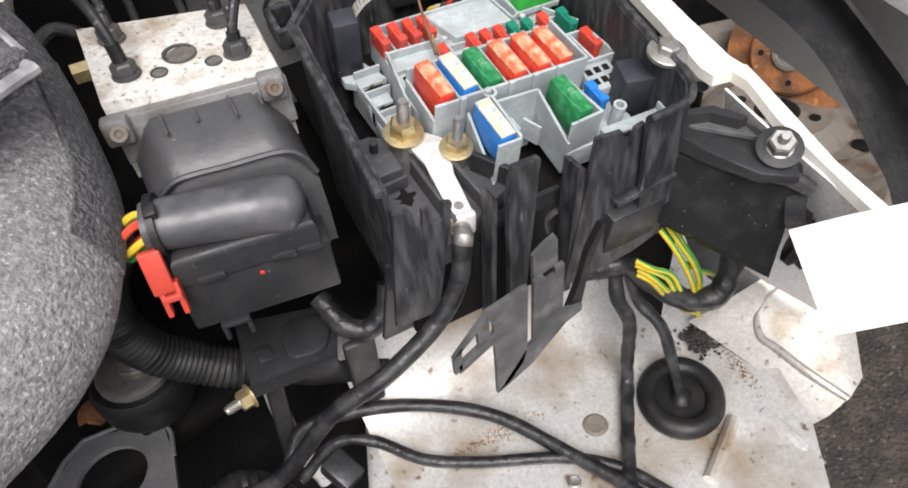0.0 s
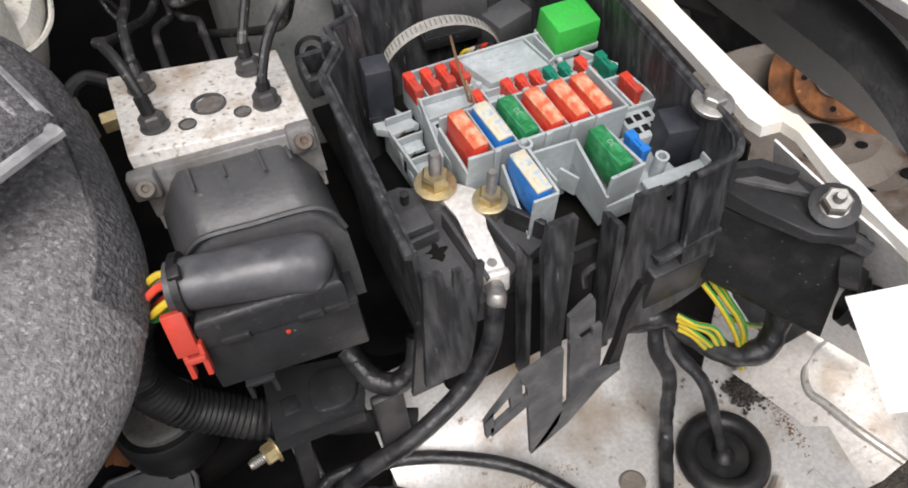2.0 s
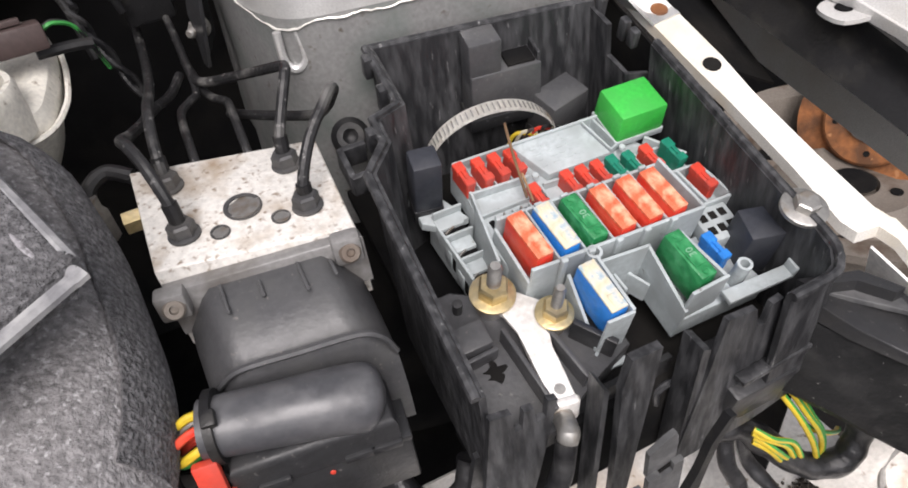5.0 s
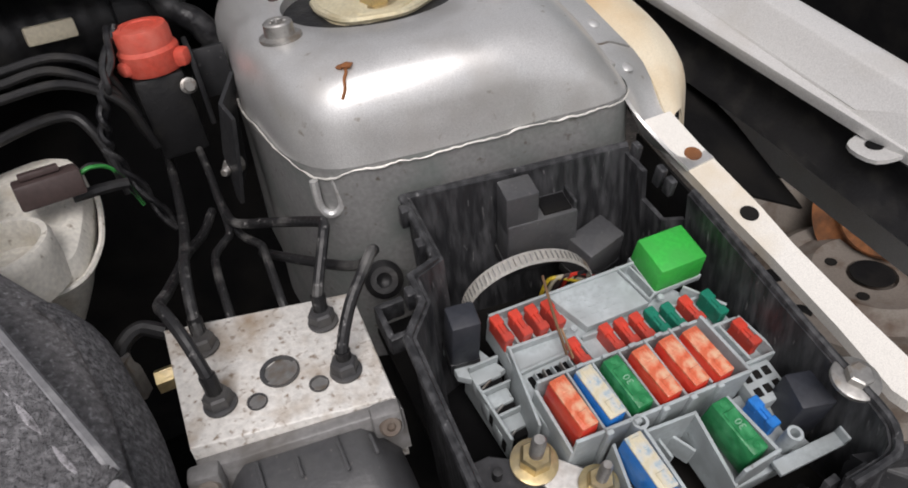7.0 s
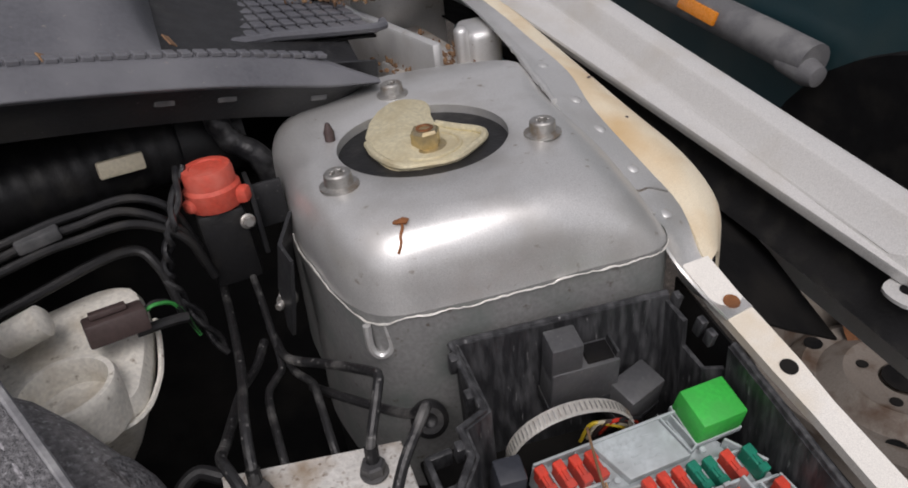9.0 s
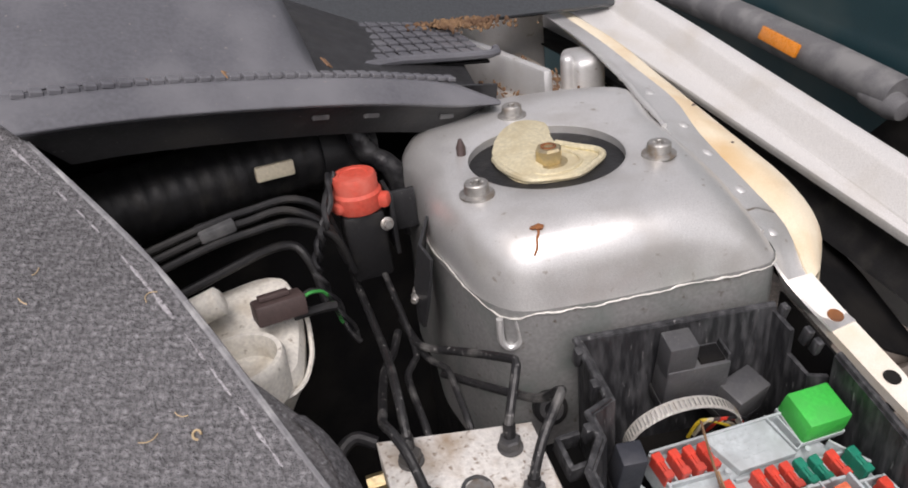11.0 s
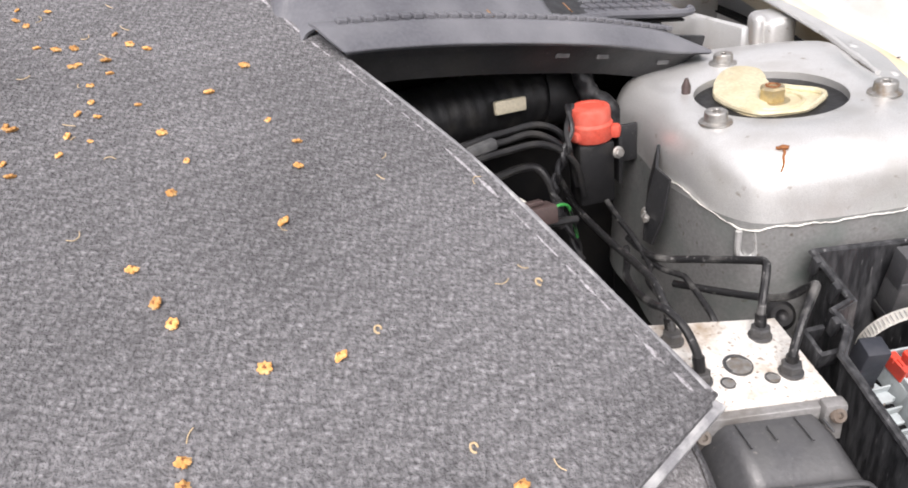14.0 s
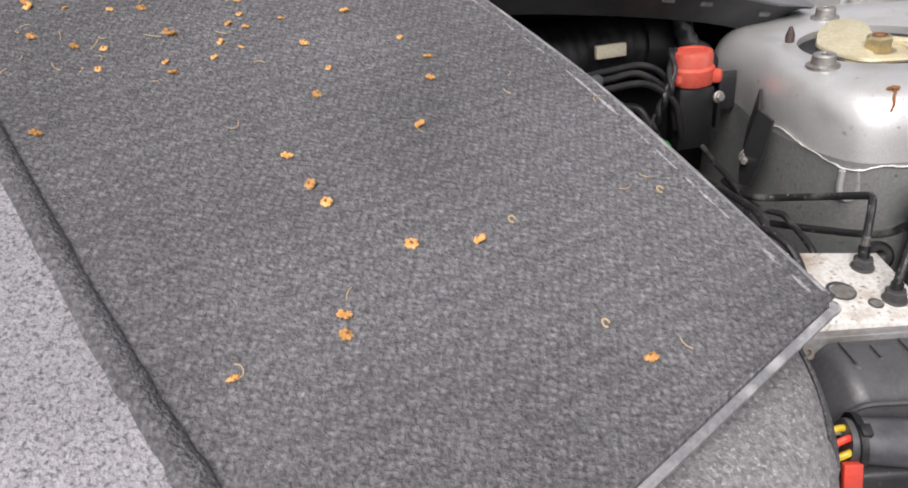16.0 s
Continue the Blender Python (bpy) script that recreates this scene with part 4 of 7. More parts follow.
def carrier():
    """The grey fuse carrier: deck, deep fuse bays, holders in front and stepped sockets at the side."""
    c = thing("fuse_carrier", tp(0.16, -0.05, -0.03), "pale grey plastic fuse carrier with partitions", "fuse carrier")

    def rib(u0, v0, u1, v1, w0, w1, th=0.0014, w2=None):
        """A thin wall from one plan point to another; w2 is its top height at the far end."""
        d = Vector((u1 - u0, v1 - v0, 0))
        b = block((d.length, th, w1 - w0), TILTED @ Matrix.Translation(((u0 + u1) / 2, (v0 + v1) / 2, (w0 + w1) / 2)) @ Matrix.Rotation(math.atan2(d.y, d.x), 4, "Z"), 0 if w2 is not None else 0.0003, 1)
        if w2 is not None:
            far = Vector(tp(u1, v1, 0))
            near = Vector(tp(u0, v0, 0))
            up = TILTED.to_3x3() @ Vector((0, 0, 1))
            for v in b.verts:
                flat_pos = v.co - up * up.dot(v.co - near)
                if (flat_pos - far).length < (flat_pos - near).length and up.dot(v.co - near) > (w0 + w1) / 2:
                    v.co += up * (w2 - w1)
        return b

    part("carrier_plate", prism([(0.1095, 0.003), (0.190, 0.000), (0.2150, -0.040), (0.2185, -0.066), (0.205, -0.0745), (0.1105, -0.0722), (0.1075, -0.046), (0.1095, -0.016)], -0.018, -0.004, TILTED, 0.0006), GREY, c)
    # worn rear deck with a slot beside the relay
    part("raised_deck", prism([(0.1405, 0.0022), (0.1790, 0.0008), (0.1830, -0.0225), (0.1490, -0.0215)], -0.005, 0.0012, TILTED, 0.0005), GREY, c, "grey deck with worn moulded marks")
    part("deck_slot", block((0.0042, 0.0150, 0.0006), tl(0.1832, -0.0085, -0.0034, 6), 0.0002, 1), DEEP, c)
    for q in ((0.1800, 0.002, 0.1838, -0.021, -0.006, 0.0022), (0.1862, 0.001, 0.1885, -0.019, -0.006, 0.0022), (0.1838, -0.021, 0.1888, -0.019, -0.006, 0.0018)):
        part("slot_lip", rib(*q, 0.0010), GREY, c)
    rnd = random.Random(31)
    for k in range(16):
        u, v = 0.1505 + 0.006 * (k % 4) + rnd.uniform(-0.001, 0.001), -0.0045 - 0.0038 * (k // 4)
        part("faint_mark", block((rnd.uniform(0.0025, 0.0048), 0.0011, 0.0004), tl(u, v, 0.0013, -2), 0.0001, 1), GREY, c)
    # rim of the deck and the two rows of small fuse bays
    for q in ((0.1095, 0.003, 0.190, 0.000, -0.012, 0.003), (0.1095, 0.003, 0.1105, -0.0155, -0.018, 0.0012), (0.1105, -0.0155, 0.1400, -0.0175, -0.008, 0.0012),
              (0.1440, -0.0245, 0.2130, -0.0300, -0.008, 0.0008), (0.2020, -0.0225, 0.2145, -0.0400, -0.012, 0.0035), (0.1440, -0.0385, 0.1905, -0.0415, -0.008, 0.0010),
              (0.1108, -0.0155, 0.1048, -0.0540, -0.034, 0.0010), (0.1085, -0.0275, 0.1420, -0.0275, -0.010, -0.0010), (0.1420, -0.0225, 0.1430, -0.0400, -0.010, 0.0010)):
        part("partition", rib(*q), GREY, c)
    for u in (0.1155, 0.1237, 0.1320, 0.1590, 0.1670, 0.1752, 0.1834, 0.1922, 0.2020):
        v0, v1 = (0.002, -0.016) if u < 0.14 else (-0.0255, -0.0400)
        part("partition", rib(u, v0, u + 0.0006, v1, -0.008, 0.0004, 0.0009), GREY, c)
    # deep bays of the six large fuses
    for q in ((0.1095, -0.0405, 0.1905, -0.0448, -0.014, 0.0125, 0.0015), (0.1225, -0.0722, 0.1930, -0.0762, -0.034, 0.0168, 0.0016), (0.1095, -0.0712, 0.1225, -0.0722, -0.036, 0.0158, 0.0016),
              (0.1095, -0.0405, 0.1095, -0.0718, -0.036, 0.0060, 0.0016), (0.1905, -0.0448, 0.1930, -0.0762, -0.020, 0.0165, 0.0016)):
        part("bay_wall", rib(*q), GREY, c)
    for k, u in enumerate((0.1225, 0.1353, 0.1487, 0.1621, 0.1755)):
        part("partition", rib(u, -0.0430, u + 0.0008, -0.0730, -0.015, 0.0138 if k else 0.0150, 0.0011), GREY, c)
        part("buttress", block((0.0030, 0.0022, 0.034), tl(u + 0.0006, -0.0742 - 0.0006 * k, 0.0015), 0.0004, 1), GREY, c)
        part("notch_tooth", block((0.0036, 0.0018, 0.0030), tl(u + 0.0070, -0.0422 - 0.0006 * k, 0.0130), 0.0003, 1), GREY, c)
    # side bay of the single small fuse
    for q in ((0.1950, -0.0465, 0.2135, -0.0480, -0.010, 0.0040), (0.1965, -0.0690, 0.2175, -0.0700, -0.014, 0.0045), (0.2140, -0.0478, 0.2175, -0.0700, -0.012, 0.0050), (0.2035, -0.0475, 0.2055, -0.0695, -0.012, 0.0035)):
        part("partition", rib(*q), GREY, c)
    # holder of the tall blue fuse in front, on its bracket foot
    for q, far in (((0.1250, -0.0765, 0.1250, -0.1045, -0.024, 0.0090), -0.010), ((0.1368, -0.0770, 0.1370, -0.1050, -0.024, 0.0165), 0.0158)):
        part("holder_wall", rib(*q, 0.0014, far), GREY, c)
    part("holder_wall", rib(0.1245, -0.1050, 0.1372, -0.1054, -0.024, 0.0155), GREY, c)
    part("holder_floor", block((0.0128, 0.028, 0.003), tl(0.1310, -0.091, -0.0225), 0.0004, 1), GREY, c)
    part("holder_foot", block((0.0215, 0.0070, 0.0022), tl(0.1290, -0.1075, -0.0235, -2), 0.0006), GREY, c)
    part("gusset", rib(0.1190, -0.1075, 0.1246, -0.1060, -0.024, -0.0215, 0.0014, -0.010), GREY, c)
    for q in ((0.1395, -0.0785, 0.1620, -0.0805, -0.030, 0.0125), (0.1480, -0.0790, 0.1486, -0.0890, -0.022, -0.002), (0.1560, -0.0800, 0.1610, -0.0900, -0.020, -0.006)):
        part("holder_wall", rib(*q), GREY, c)
    # holder of the tall green fuse and the small blue one, with its rail
    for q, far in (((0.1625, -0.0795, 0.1622, -0.1108, -0.020, 0.0110), 0.0030), ((0.1790, -0.0800, 0.1800, -0.1085, -0.020, 0.0110), 0.0155)):
        part("holder_wall", rib(*q, 0.0015, far), GREY, c)
    part("holder_wall", rib(0.1622, -0.1092, 0.1810, -0.1084, -0.022, 0.0158, 0.0016), GREY, c)
    part("holder_floor", prism([(0.1625, -0.079), (0.2030, -0.077), (0.2080, -0.1115), (0.1625, -0.1105)], -0.020, -0.006, TILTED, 0.0005), GREY, c)
    part("rail_foot", block((0.0345, 0.0065, 0.0028), tl(0.1995, -0.1125, 0.0005, -2), 0.0006), GREY, c)
    part("rail_tip", block((0.0026, 0.0065, 0.0080), tl(0.2160, -0.1130, 0.0030, -2), 0.0006), GREY, c)
    for u, v, w in ((0.1372, -0.0752, 0.0165), (0.1954, -0.1045, 0.0085)):
        part("screw_boss", lathe([(0.0034, -0.02), (0.0034, 0.0), (0.0021, 0.0), (0.0019, -0.008), (0, -0.008)], tl(u, v, w), 18), GREY, c)
    for u, v in ((0.1425, -0.0195), (0.1895, -0.0225), (0.1285, -0.0020)):
        part("rivet", lathe([(0.0018, 0), (0.0016, 0.001), (0.0008, 0.001), (0, 0.0004)], tl(u, v, 0.0013), 12), GREY, c)
    # stepped sockets at the side, with black gaps and bent metal contacts
    for i in range(3):
        u, v, w = 0.0985 + 0.0006 * i, -0.0165 - 0.0118 * i, -0.0125 - 0.0042 * i
        part("side_step", block((0.0135, 0.0070, 0.0120), tl(u, v, w - 0.006), 0.0006), GREY, c)
        part("side_fin", block((0.0150, 0.0012, 0.0150), tl(u + 0.001, v + 0.0042, w - 0.003), 0.0003, 1), GREY, c)
        part("terminal_slot", block((0.0125, 0.0034, 0.0100), tl(u, v - 0.0056, w - 0.0062), 0.0003, 1), DEEP, c)
        part("contact", block((0.0060, 0.0009, 0.0016), tl(u - 0.002, v - 0.0052, w + 0.0002, 24), 0.0002, 1), STEEL, c, "bent bare contact")
    part("side_skirt", block((0.0016, 0.0400, 0.0220), tl(0.0935, -0.0300, -0.024, 4), 0.0004, 1), GREY, c)
    # empty socket block with contact slots
    part("socket_block", block((0.018, 0.018, 0.010), tl(0.2035, -0.0790, -0.003, -4), 0.0008), GREY, c)
    for i in range(3):
        for j in range(2):
            part("contact_slot", block((0.0036, 0.0042, 0.002), tl(0.1982 + 0.0052 * i, -0.0750 - 0.0072 * j, 0.0014, -4), 0.0003, 1), DEEP, c)
    for i in range(6):
        u = 0.1135 + 0.0044 * i
        part("contact_slot", block((0.0026, 0.0070, 0.002), tl(u, -0.0340, -0.0042, 3), 0.0003, 1), DEEP, c)
        part("contact", block((0.0007, 0.0050, 0.0050), tl(u + 0.0016, -0.0335, -0.0020, 3), 0.0002, 1), STEEL if i % 2 else GREY, c)
    return c


carrier()


def maxi_fuse(colour, window, label, number=False):
    f = thing("blade_fuse", (0, 0, 0), label, "fuse", "large fuses")
    part("housing", block((0.0088, 0.0265, 0.019), pose(0, 0, -0.0095), 0.0011, 2, 0.94), colour, f)
    if window is not None:
        part("window", block((0.0080, 0.0245, 0.0016), pose(0, 0, 0.0002), 0.0006, 2), window, f, "dust-filmed window")
        for k in (-1, 1):
            part("blade_end", block((0.0046, 0.0060, 0.0010), pose(0.0004, 0.0078 * k, 0.0009), 0.0004, 1), window, f)
    else:
        for k in (-1, 1):
            part("test_hole", lathe([(0.0017, 0), (0.0017, 0.0003), (0.001, 0.0003), (0.0008, -0.0002), (0, -0.0002)], pose(0, 0.0098 * k, 0.0001), 14), colour, f)
        part("spine", block((0.0062, 0.0135, 0.0008), pose(0, 0, 0.0003), 0.0003, 1), colour, f)
    if number:
        cu = bpy.data.curves.new("rating", "FONT")
        cu.body, cu.size, cu.extrude, cu.align_x, cu.align_y = "30", 0.0046, 0.00006, "CENTER", "CENTER"
        tx = new("tmp", cu)
        me = bpy.data.meshes.new_from_object(tx)
        bpy.data.objects.remove(tx)
        me.transform(pose(0, 0, 0.0009, 0, 0, 90))
        me.materials.append(WHITE_INK)
        ob = new("rating_number", me)
        ob.parent = f
        tagged(ob, "white number 30")
    return f


proto_red = maxi_fuse(ORANGE, PALE, "large red-orange blade fuse with dusty windows")
proto_blue = maxi_fuse(BLUE, PALE_CLEAR, "large blue blade fuse with a dusty clear top")
proto_green = maxi_fuse(GREEN, None, "large dark green blade fuse marked 30", True)


def lay(proto, m):
    copy_thing(proto, m)


for u, v in ((0.1556, -0.0597), (0.1690, -0.0604), (0.1810, -0.0613)):
    lay(proto_red, tl(u, v, 0.018, 4))
lay(proto_green, tl(0.1424, -0.0582, 0.018, 4))
lay(proto_blue, tl(0.1290, -0.0576, 0.018, 4))
lay(proto_green, tl(0.1716, -0.0938, 0.018, 3))
lay(proto_blue, tl(0.1308, -0.0908, 0.017, 2))
proto_red.matrix_basis = tl(0.1163, -0.0570, 0.018, 4)
for p in (proto_blue, proto_green):
    for o in (*p.children_recursive, p):
        bpy.data.objects.remove(o)


def mini_fuse(colour, label):
    f = thing("mini_fuse", (0, 0, 0), label, "fuse", "small fuses")
    part("housing", join(block((0.0044, 0.0145, 0.010), pose(0, 0, -0.005), 0.0005, 1, 0.95), block((0.0052, 0.0058, 0.004), pose(0, 0.0046, -0.0012), 0.0005, 1),
                         block((0.0052, 0.0042, 0.004), pose(0, -0.0052, -0.0012), 0.0005, 1)), colour, f)
    part("spine", block((0.0016, 0.010, 0.0012), pose(0, 0, 0.0003), 0.0003, 1), colour, f)
    return f


minis = {"red": mini_fuse(RED, "small red blade fuse seated in the grey carrier"), "green": mini_fuse(TEAL_FUSE, "small dark green blade fuse seated in the grey carrier"),
         "blue": mini_fuse(BLUE, "small blue blade fuse seated in the grey carrier")}
used = set()
for kind, u, v, w, k in (("red", 0.1108, -0.0072, 0.006, 1), ("red", 0.1200, -0.0083, 0.006, 1), ("red", 0.1283, -0.0090, 0.006, 1), ("red", 0.1366, -0.0098, 0.006, 1),
                         ("red", 0.1374, -0.0318, 0.004, 1), ("red", 0.1545, -0.0322, 0.005, 1), ("red", 0.1625, -0.0327, 0.005, 1), ("red", 0.1706, -0.0332, 0.005, 1),
                         ("green", 0.1788, -0.0338, 0.005, 1), ("green", 0.1872, -0.0350, 0.005, 1), ("red", 0.1965, -0.0358, 0.006, 1), ("green", 0.2075, -0.0380, 0.007, 1.15),
                         ("red", 0.2100, -0.0575, 0.008, 1.1), ("blue", 0.1905, -0.0915, 0.008, 1.25)):
    m = tl(u, v, w, 4)
    if kind in used:
        copy_thing(minis[kind], m)
    else:
        minis[kind].matrix_basis = m
        used.add(kind)


def relay(name, size, m, mat, label, cap=True, category="relay"):
    r = thing(name, (0, 0, 0), label, category)
    part("case", block(size, pose(0, 0, -size[2] / 2), 0.0012, 2, 0.96), mat, r)
    if cap:
        part("base", block((size[0] * 1.04, size[1] * 1.04, size[2] * 0.25), pose(0, 0, -size[2] * 1.02), 0.0006), BLACK if mat is not LIME else GREY, r)
    r.matrix_basis = m
    return r


part("relay_foot", prism([(0.0865, 0.004), (0.1005, 0.0), (0.1085, -0.018), (0.0965, -0.020), (0.0865, -0.012)], -0.018, -0.013, TILTED, 0.0006), GREY, bpy.data.objects["fuse_carrier"])
relay("relay", (0.0265, 0.0225, 0.017), tl(0.2018, -0.0085, 0.0175, -2), LIME, "bright green plastic relay plugged into the carrier")
relay("relay", (0.0185, 0.0170, 0.032), tl(0.2112, -0.0935, 0.016, -14), RELAYBLACK, "black relay beside the carrier's rail")
relay("relay", (0.0140, 0.0135, 0.034), tl(0.0932, -0.0018, 0.021, -8), RELAYBLACK, "black relay beside the carrier")
part_relay = relay("relay_holder", (0.038, 0.017, 0.030), Matrix.Translation((0.1535, 0.3635, 0.797)) @ pose(0, 0, 0, 10, 0, -8), DUSTY, "black relay in its holder on the rear wall", True)
part("relay_top", block((0.0165, 0.0145, 0.024), pose(-0.0105, 0, 0.006), 0.001), DUSTY, part_relay)
part("empty_slot", block((0.0145, 0.012, 0.002), pose(0.0085, 0, 0.0002), 0.0004, 1), DEEP, part_relay)
part("tongue", block((0.0016, 0.013, 0.006), pose(0.0172, 0, 0.002), 0.0004, 1), SCUFFED, part_relay)
relay("connector", (0.026, 0.018, 0.024), tl(0.181, 0.022, 0.004, 14), DUSTY, "black connector block behind the carrier", True, "connector")

# worm clamp lying over the loom
cl = thing("hose_clamp", (0.135, 0.35, 0.74), "bright steel hose clamp standing over wires", "hose clamp")
pts = []
for i in range(15):
    a = radians(-12 + 14.2 * i)
    pts.append(Vector((0.1345 - 0.0330 * math.cos(a), 0.3425 + 0.004 * math.cos(a), 0.764 + 0.0235 * math.sin(a))))
bm = bmesh.new()
prev = None
path = smooth_path(pts, 6)
for i, p in enumerate(path):
    w = Vector((0.05, 0.42, 0.16)).normalized() * 0.0038
    out = (p - Vector((0.1345, 0.3425, 0.764))).normalized()
    bump_h = 0.00025 if i % 2 else 0.0
    row = [bm.verts.new(p - w), bm.verts.new(p - w * 0.6 + out * bump_h), bm.verts.new(p + w * 0.6 + out * bump_h), bm.verts.new(p + w)]
    if prev:
        for j in range(3):
            bm.faces.new((prev[j], prev[j + 1], row[j + 1], row[j]))
    prev = row
bmesh.ops.solidify(bm, geom=bm.faces[:], thickness=0.0007)
part("band", bm, BRIGHT, cl, "", 0)
slots = []
for i in range(3, len(path) - 3, 2):
    p, t = path[i], (path[i + 1] - path[i - 1]).normalized()
    side = Vector((0.05, 0.42, 0.16)).normalized()
    out = t.cross(side).normalized()
    if out.dot(p - Vector((0.1345, 0.3425, 0.764))) < 0:
        out.negate()
    m = Matrix((t, side, out)).transposed().to_4x4()
    slots.append(block((0.0006, 0.0042, 0.0004), Matrix.Translation(p + out * 0.0007) @ m, 0))
part("worm_slots", join(*slots), STEEL, cl, "row of worm slots", 0)
for i, mat in enumerate((YELLOW, TAN, BROWN, ORANGE, BLACK)):
    solo("loose_wire", tube([(0.148 + 0.004 * i, 0.356, 0.745), (0.152 + 0.003 * i, 0.350 - 0.002 * i, 0.762 + 0.001 * i), (0.166 + 0.003 * i, 0.345, 0.757), (0.172 + 0.002 * i, 0.352, 0.742)], 0.0011, 6), mat, "thin coloured wire inside the fuse box", "wire", "loose wires")
solo("grass_stalk", tube([tp(0.1375, 0.004, 0.017), tp(0.134, -0.012, 0.012), tp(0.1305, -0.032, 0.006)], 0.0007, 6), LEAF, "dry stalk fallen across the fuses", "plant debris")
solo("grass_stalk", tube([tp(0.1345, -0.020, 0.008), tp(0.133, -0.034, 0.004)], 0.0006, 6), LEAF, "dry stalk fallen across the fuses", "plant debris")

# bus bar lug and its cable
lug = thing("battery_lug", tp(0.105, -0.09, -0.01), "tinned cable lug bolted under the terminal nut", "cable lug")
bar = [(0.0960, -0.0640), (0.1060, -0.0690), (0.1150, -0.0790), (0.1130, -0.0860), (0.1080, -0.0900), (0.1062, -0.0980), (0.1050, -0.1100), (0.1040, -0.1215), (0.0935, -0.1195), (0.0948, -0.1080), (0.0958, -0.0950), (0.0972, -0.0860), (0.0955, -0.0760), (0.0915, -0.0700)]
part("bar", prism(bar, -0.0066, -0.0030, TILTED, 0.0008), TIN, lug)
part("folded_end", block((0.0122, 0.0042, 0.013), tl(0.0985, -0.1215, -0.0085, -10) @ pose(0, 0, 0, -12), 0.0014, 3), TIN, lug)
part("dent", lathe([(0.0024, 0), (0.0018, -0.0006), (0, -0.0008)], tl(0.0995, -0.1150, -0.0029), 12), STEEL, lug)
part("barrel", tube([tuple(Vector(tp(0.0970, -0.1225, -0.010))), (0.0925, 0.2055, 0.7310), (0.0910, 0.2045, 0.7260)], 0.0044, 14, 6, flat=0.9), STEEL, lug)
solo("battery_cable", tube([(0.0910, 0.2045, 0.7280), (0.0862, 0.2005, 0.7130), (0.0784, 0.1990, 0.6990), (0.0640, 0.1970, 0.6870), (0.0376, 0.195, 0.6740), (0.0097, 0.2, 0.6577), (-0.026, 0.208, 0.6149), (-0.07, 0.22, 0.6), (-0.11, 0.235, 0.56)], 0.0045, 14, 10, lumps=0.05),
     TAPE, "thick black battery cable drooping from the lug", "cable")
bk = thing("broken_bracket", (0.1, 0.185, 0.65), "broken grey-black plastic bracket hanging below the fuse box", "bracket")


def upright(pts, y, th):
    """A flat plate standing across the view, from (x, z) corners."""
    return prism(pts, 0, th, Matrix.Translation((0, y, 0)) @ Matrix.Rotation(radians(90), 4, "X"))


for pts in ([(0.0705, 0.6660), (0.0745, 0.6690), (0.0755, 0.6850), (0.0705, 0.6790)], [(0.0705, 0.6790), (0.0755, 0.6820), (0.0905, 0.6960), (0.0897, 0.7010)],
            [(0.0730, 0.6655), (0.0930, 0.6765), (0.0930, 0.6840), (0.0730, 0.6720)], [(0.0842, 0.6800), (0.0905, 0.6830), (0.0905, 0.6965), (0.0842, 0.6900)],
            [(0.0925, 0.6334), (0.1007, 0.6397), (0.1085, 0.6500), (0.1108, 0.6600), (0.1120, 0.7055), (0.1100, 0.7060), (0.0897, 0.7010), (0.0900, 0.6960), (0.0930, 0.6900)],
            [(0.0925, 0.6334), (0.1007, 0.6375), (0.1139, 0.6450), (0.1340, 0.6650), (0.1433, 0.6690), (0.1433, 0.6740), (0.1335, 0.6751), (0.1108, 0.6595)]):
    part("arm", upright(pts, 0.186, 0.0025), BRACKET, bk)
part("tongue", upright([(0.1160, 0.6560), (0.1335, 0.6740), (0.1336, 0.7067), (0.1290, 0.7062), (0.1285, 0.7020), (0.1235, 0.7005), (0.1225, 0.7040), (0.1168, 0.7030)], 0.1885, 0.0025), BRACKET, bk)
part("tongue", upright([(0.1180, 0.7010), (0.1315, 0.7050), (0.1312, 0.7215), (0.1300, 0.7247), (0.1250, 0.7225), (0.1180, 0.7175)], 0.1910, 0.0025), BRACKET, bk, "paler squared tip")
part("slot", upright([(0.1225, 0.7012), (0.1285, 0.7030), (0.1285, 0.7052), (0.1225, 0.7034)], 0.1883, 0.0006), DEEP, bk)
part("arm", upright([(0.1340, 0.6650), (0.1433, 0.6690), (0.1472, 0.6927), (0.1500, 0.7060), (0.1560, 0.7215), (0.1530, 0.7220), (0.1460, 0.7080), (0.1425, 0.6900)], 0.189, 0.004), RUBBER, bk)


# ---- ABS unit ----
def abs_z(x, y):
    return 0.791 + 0.11 * (y - 0.335) - 0.06 * (x - 0.013)


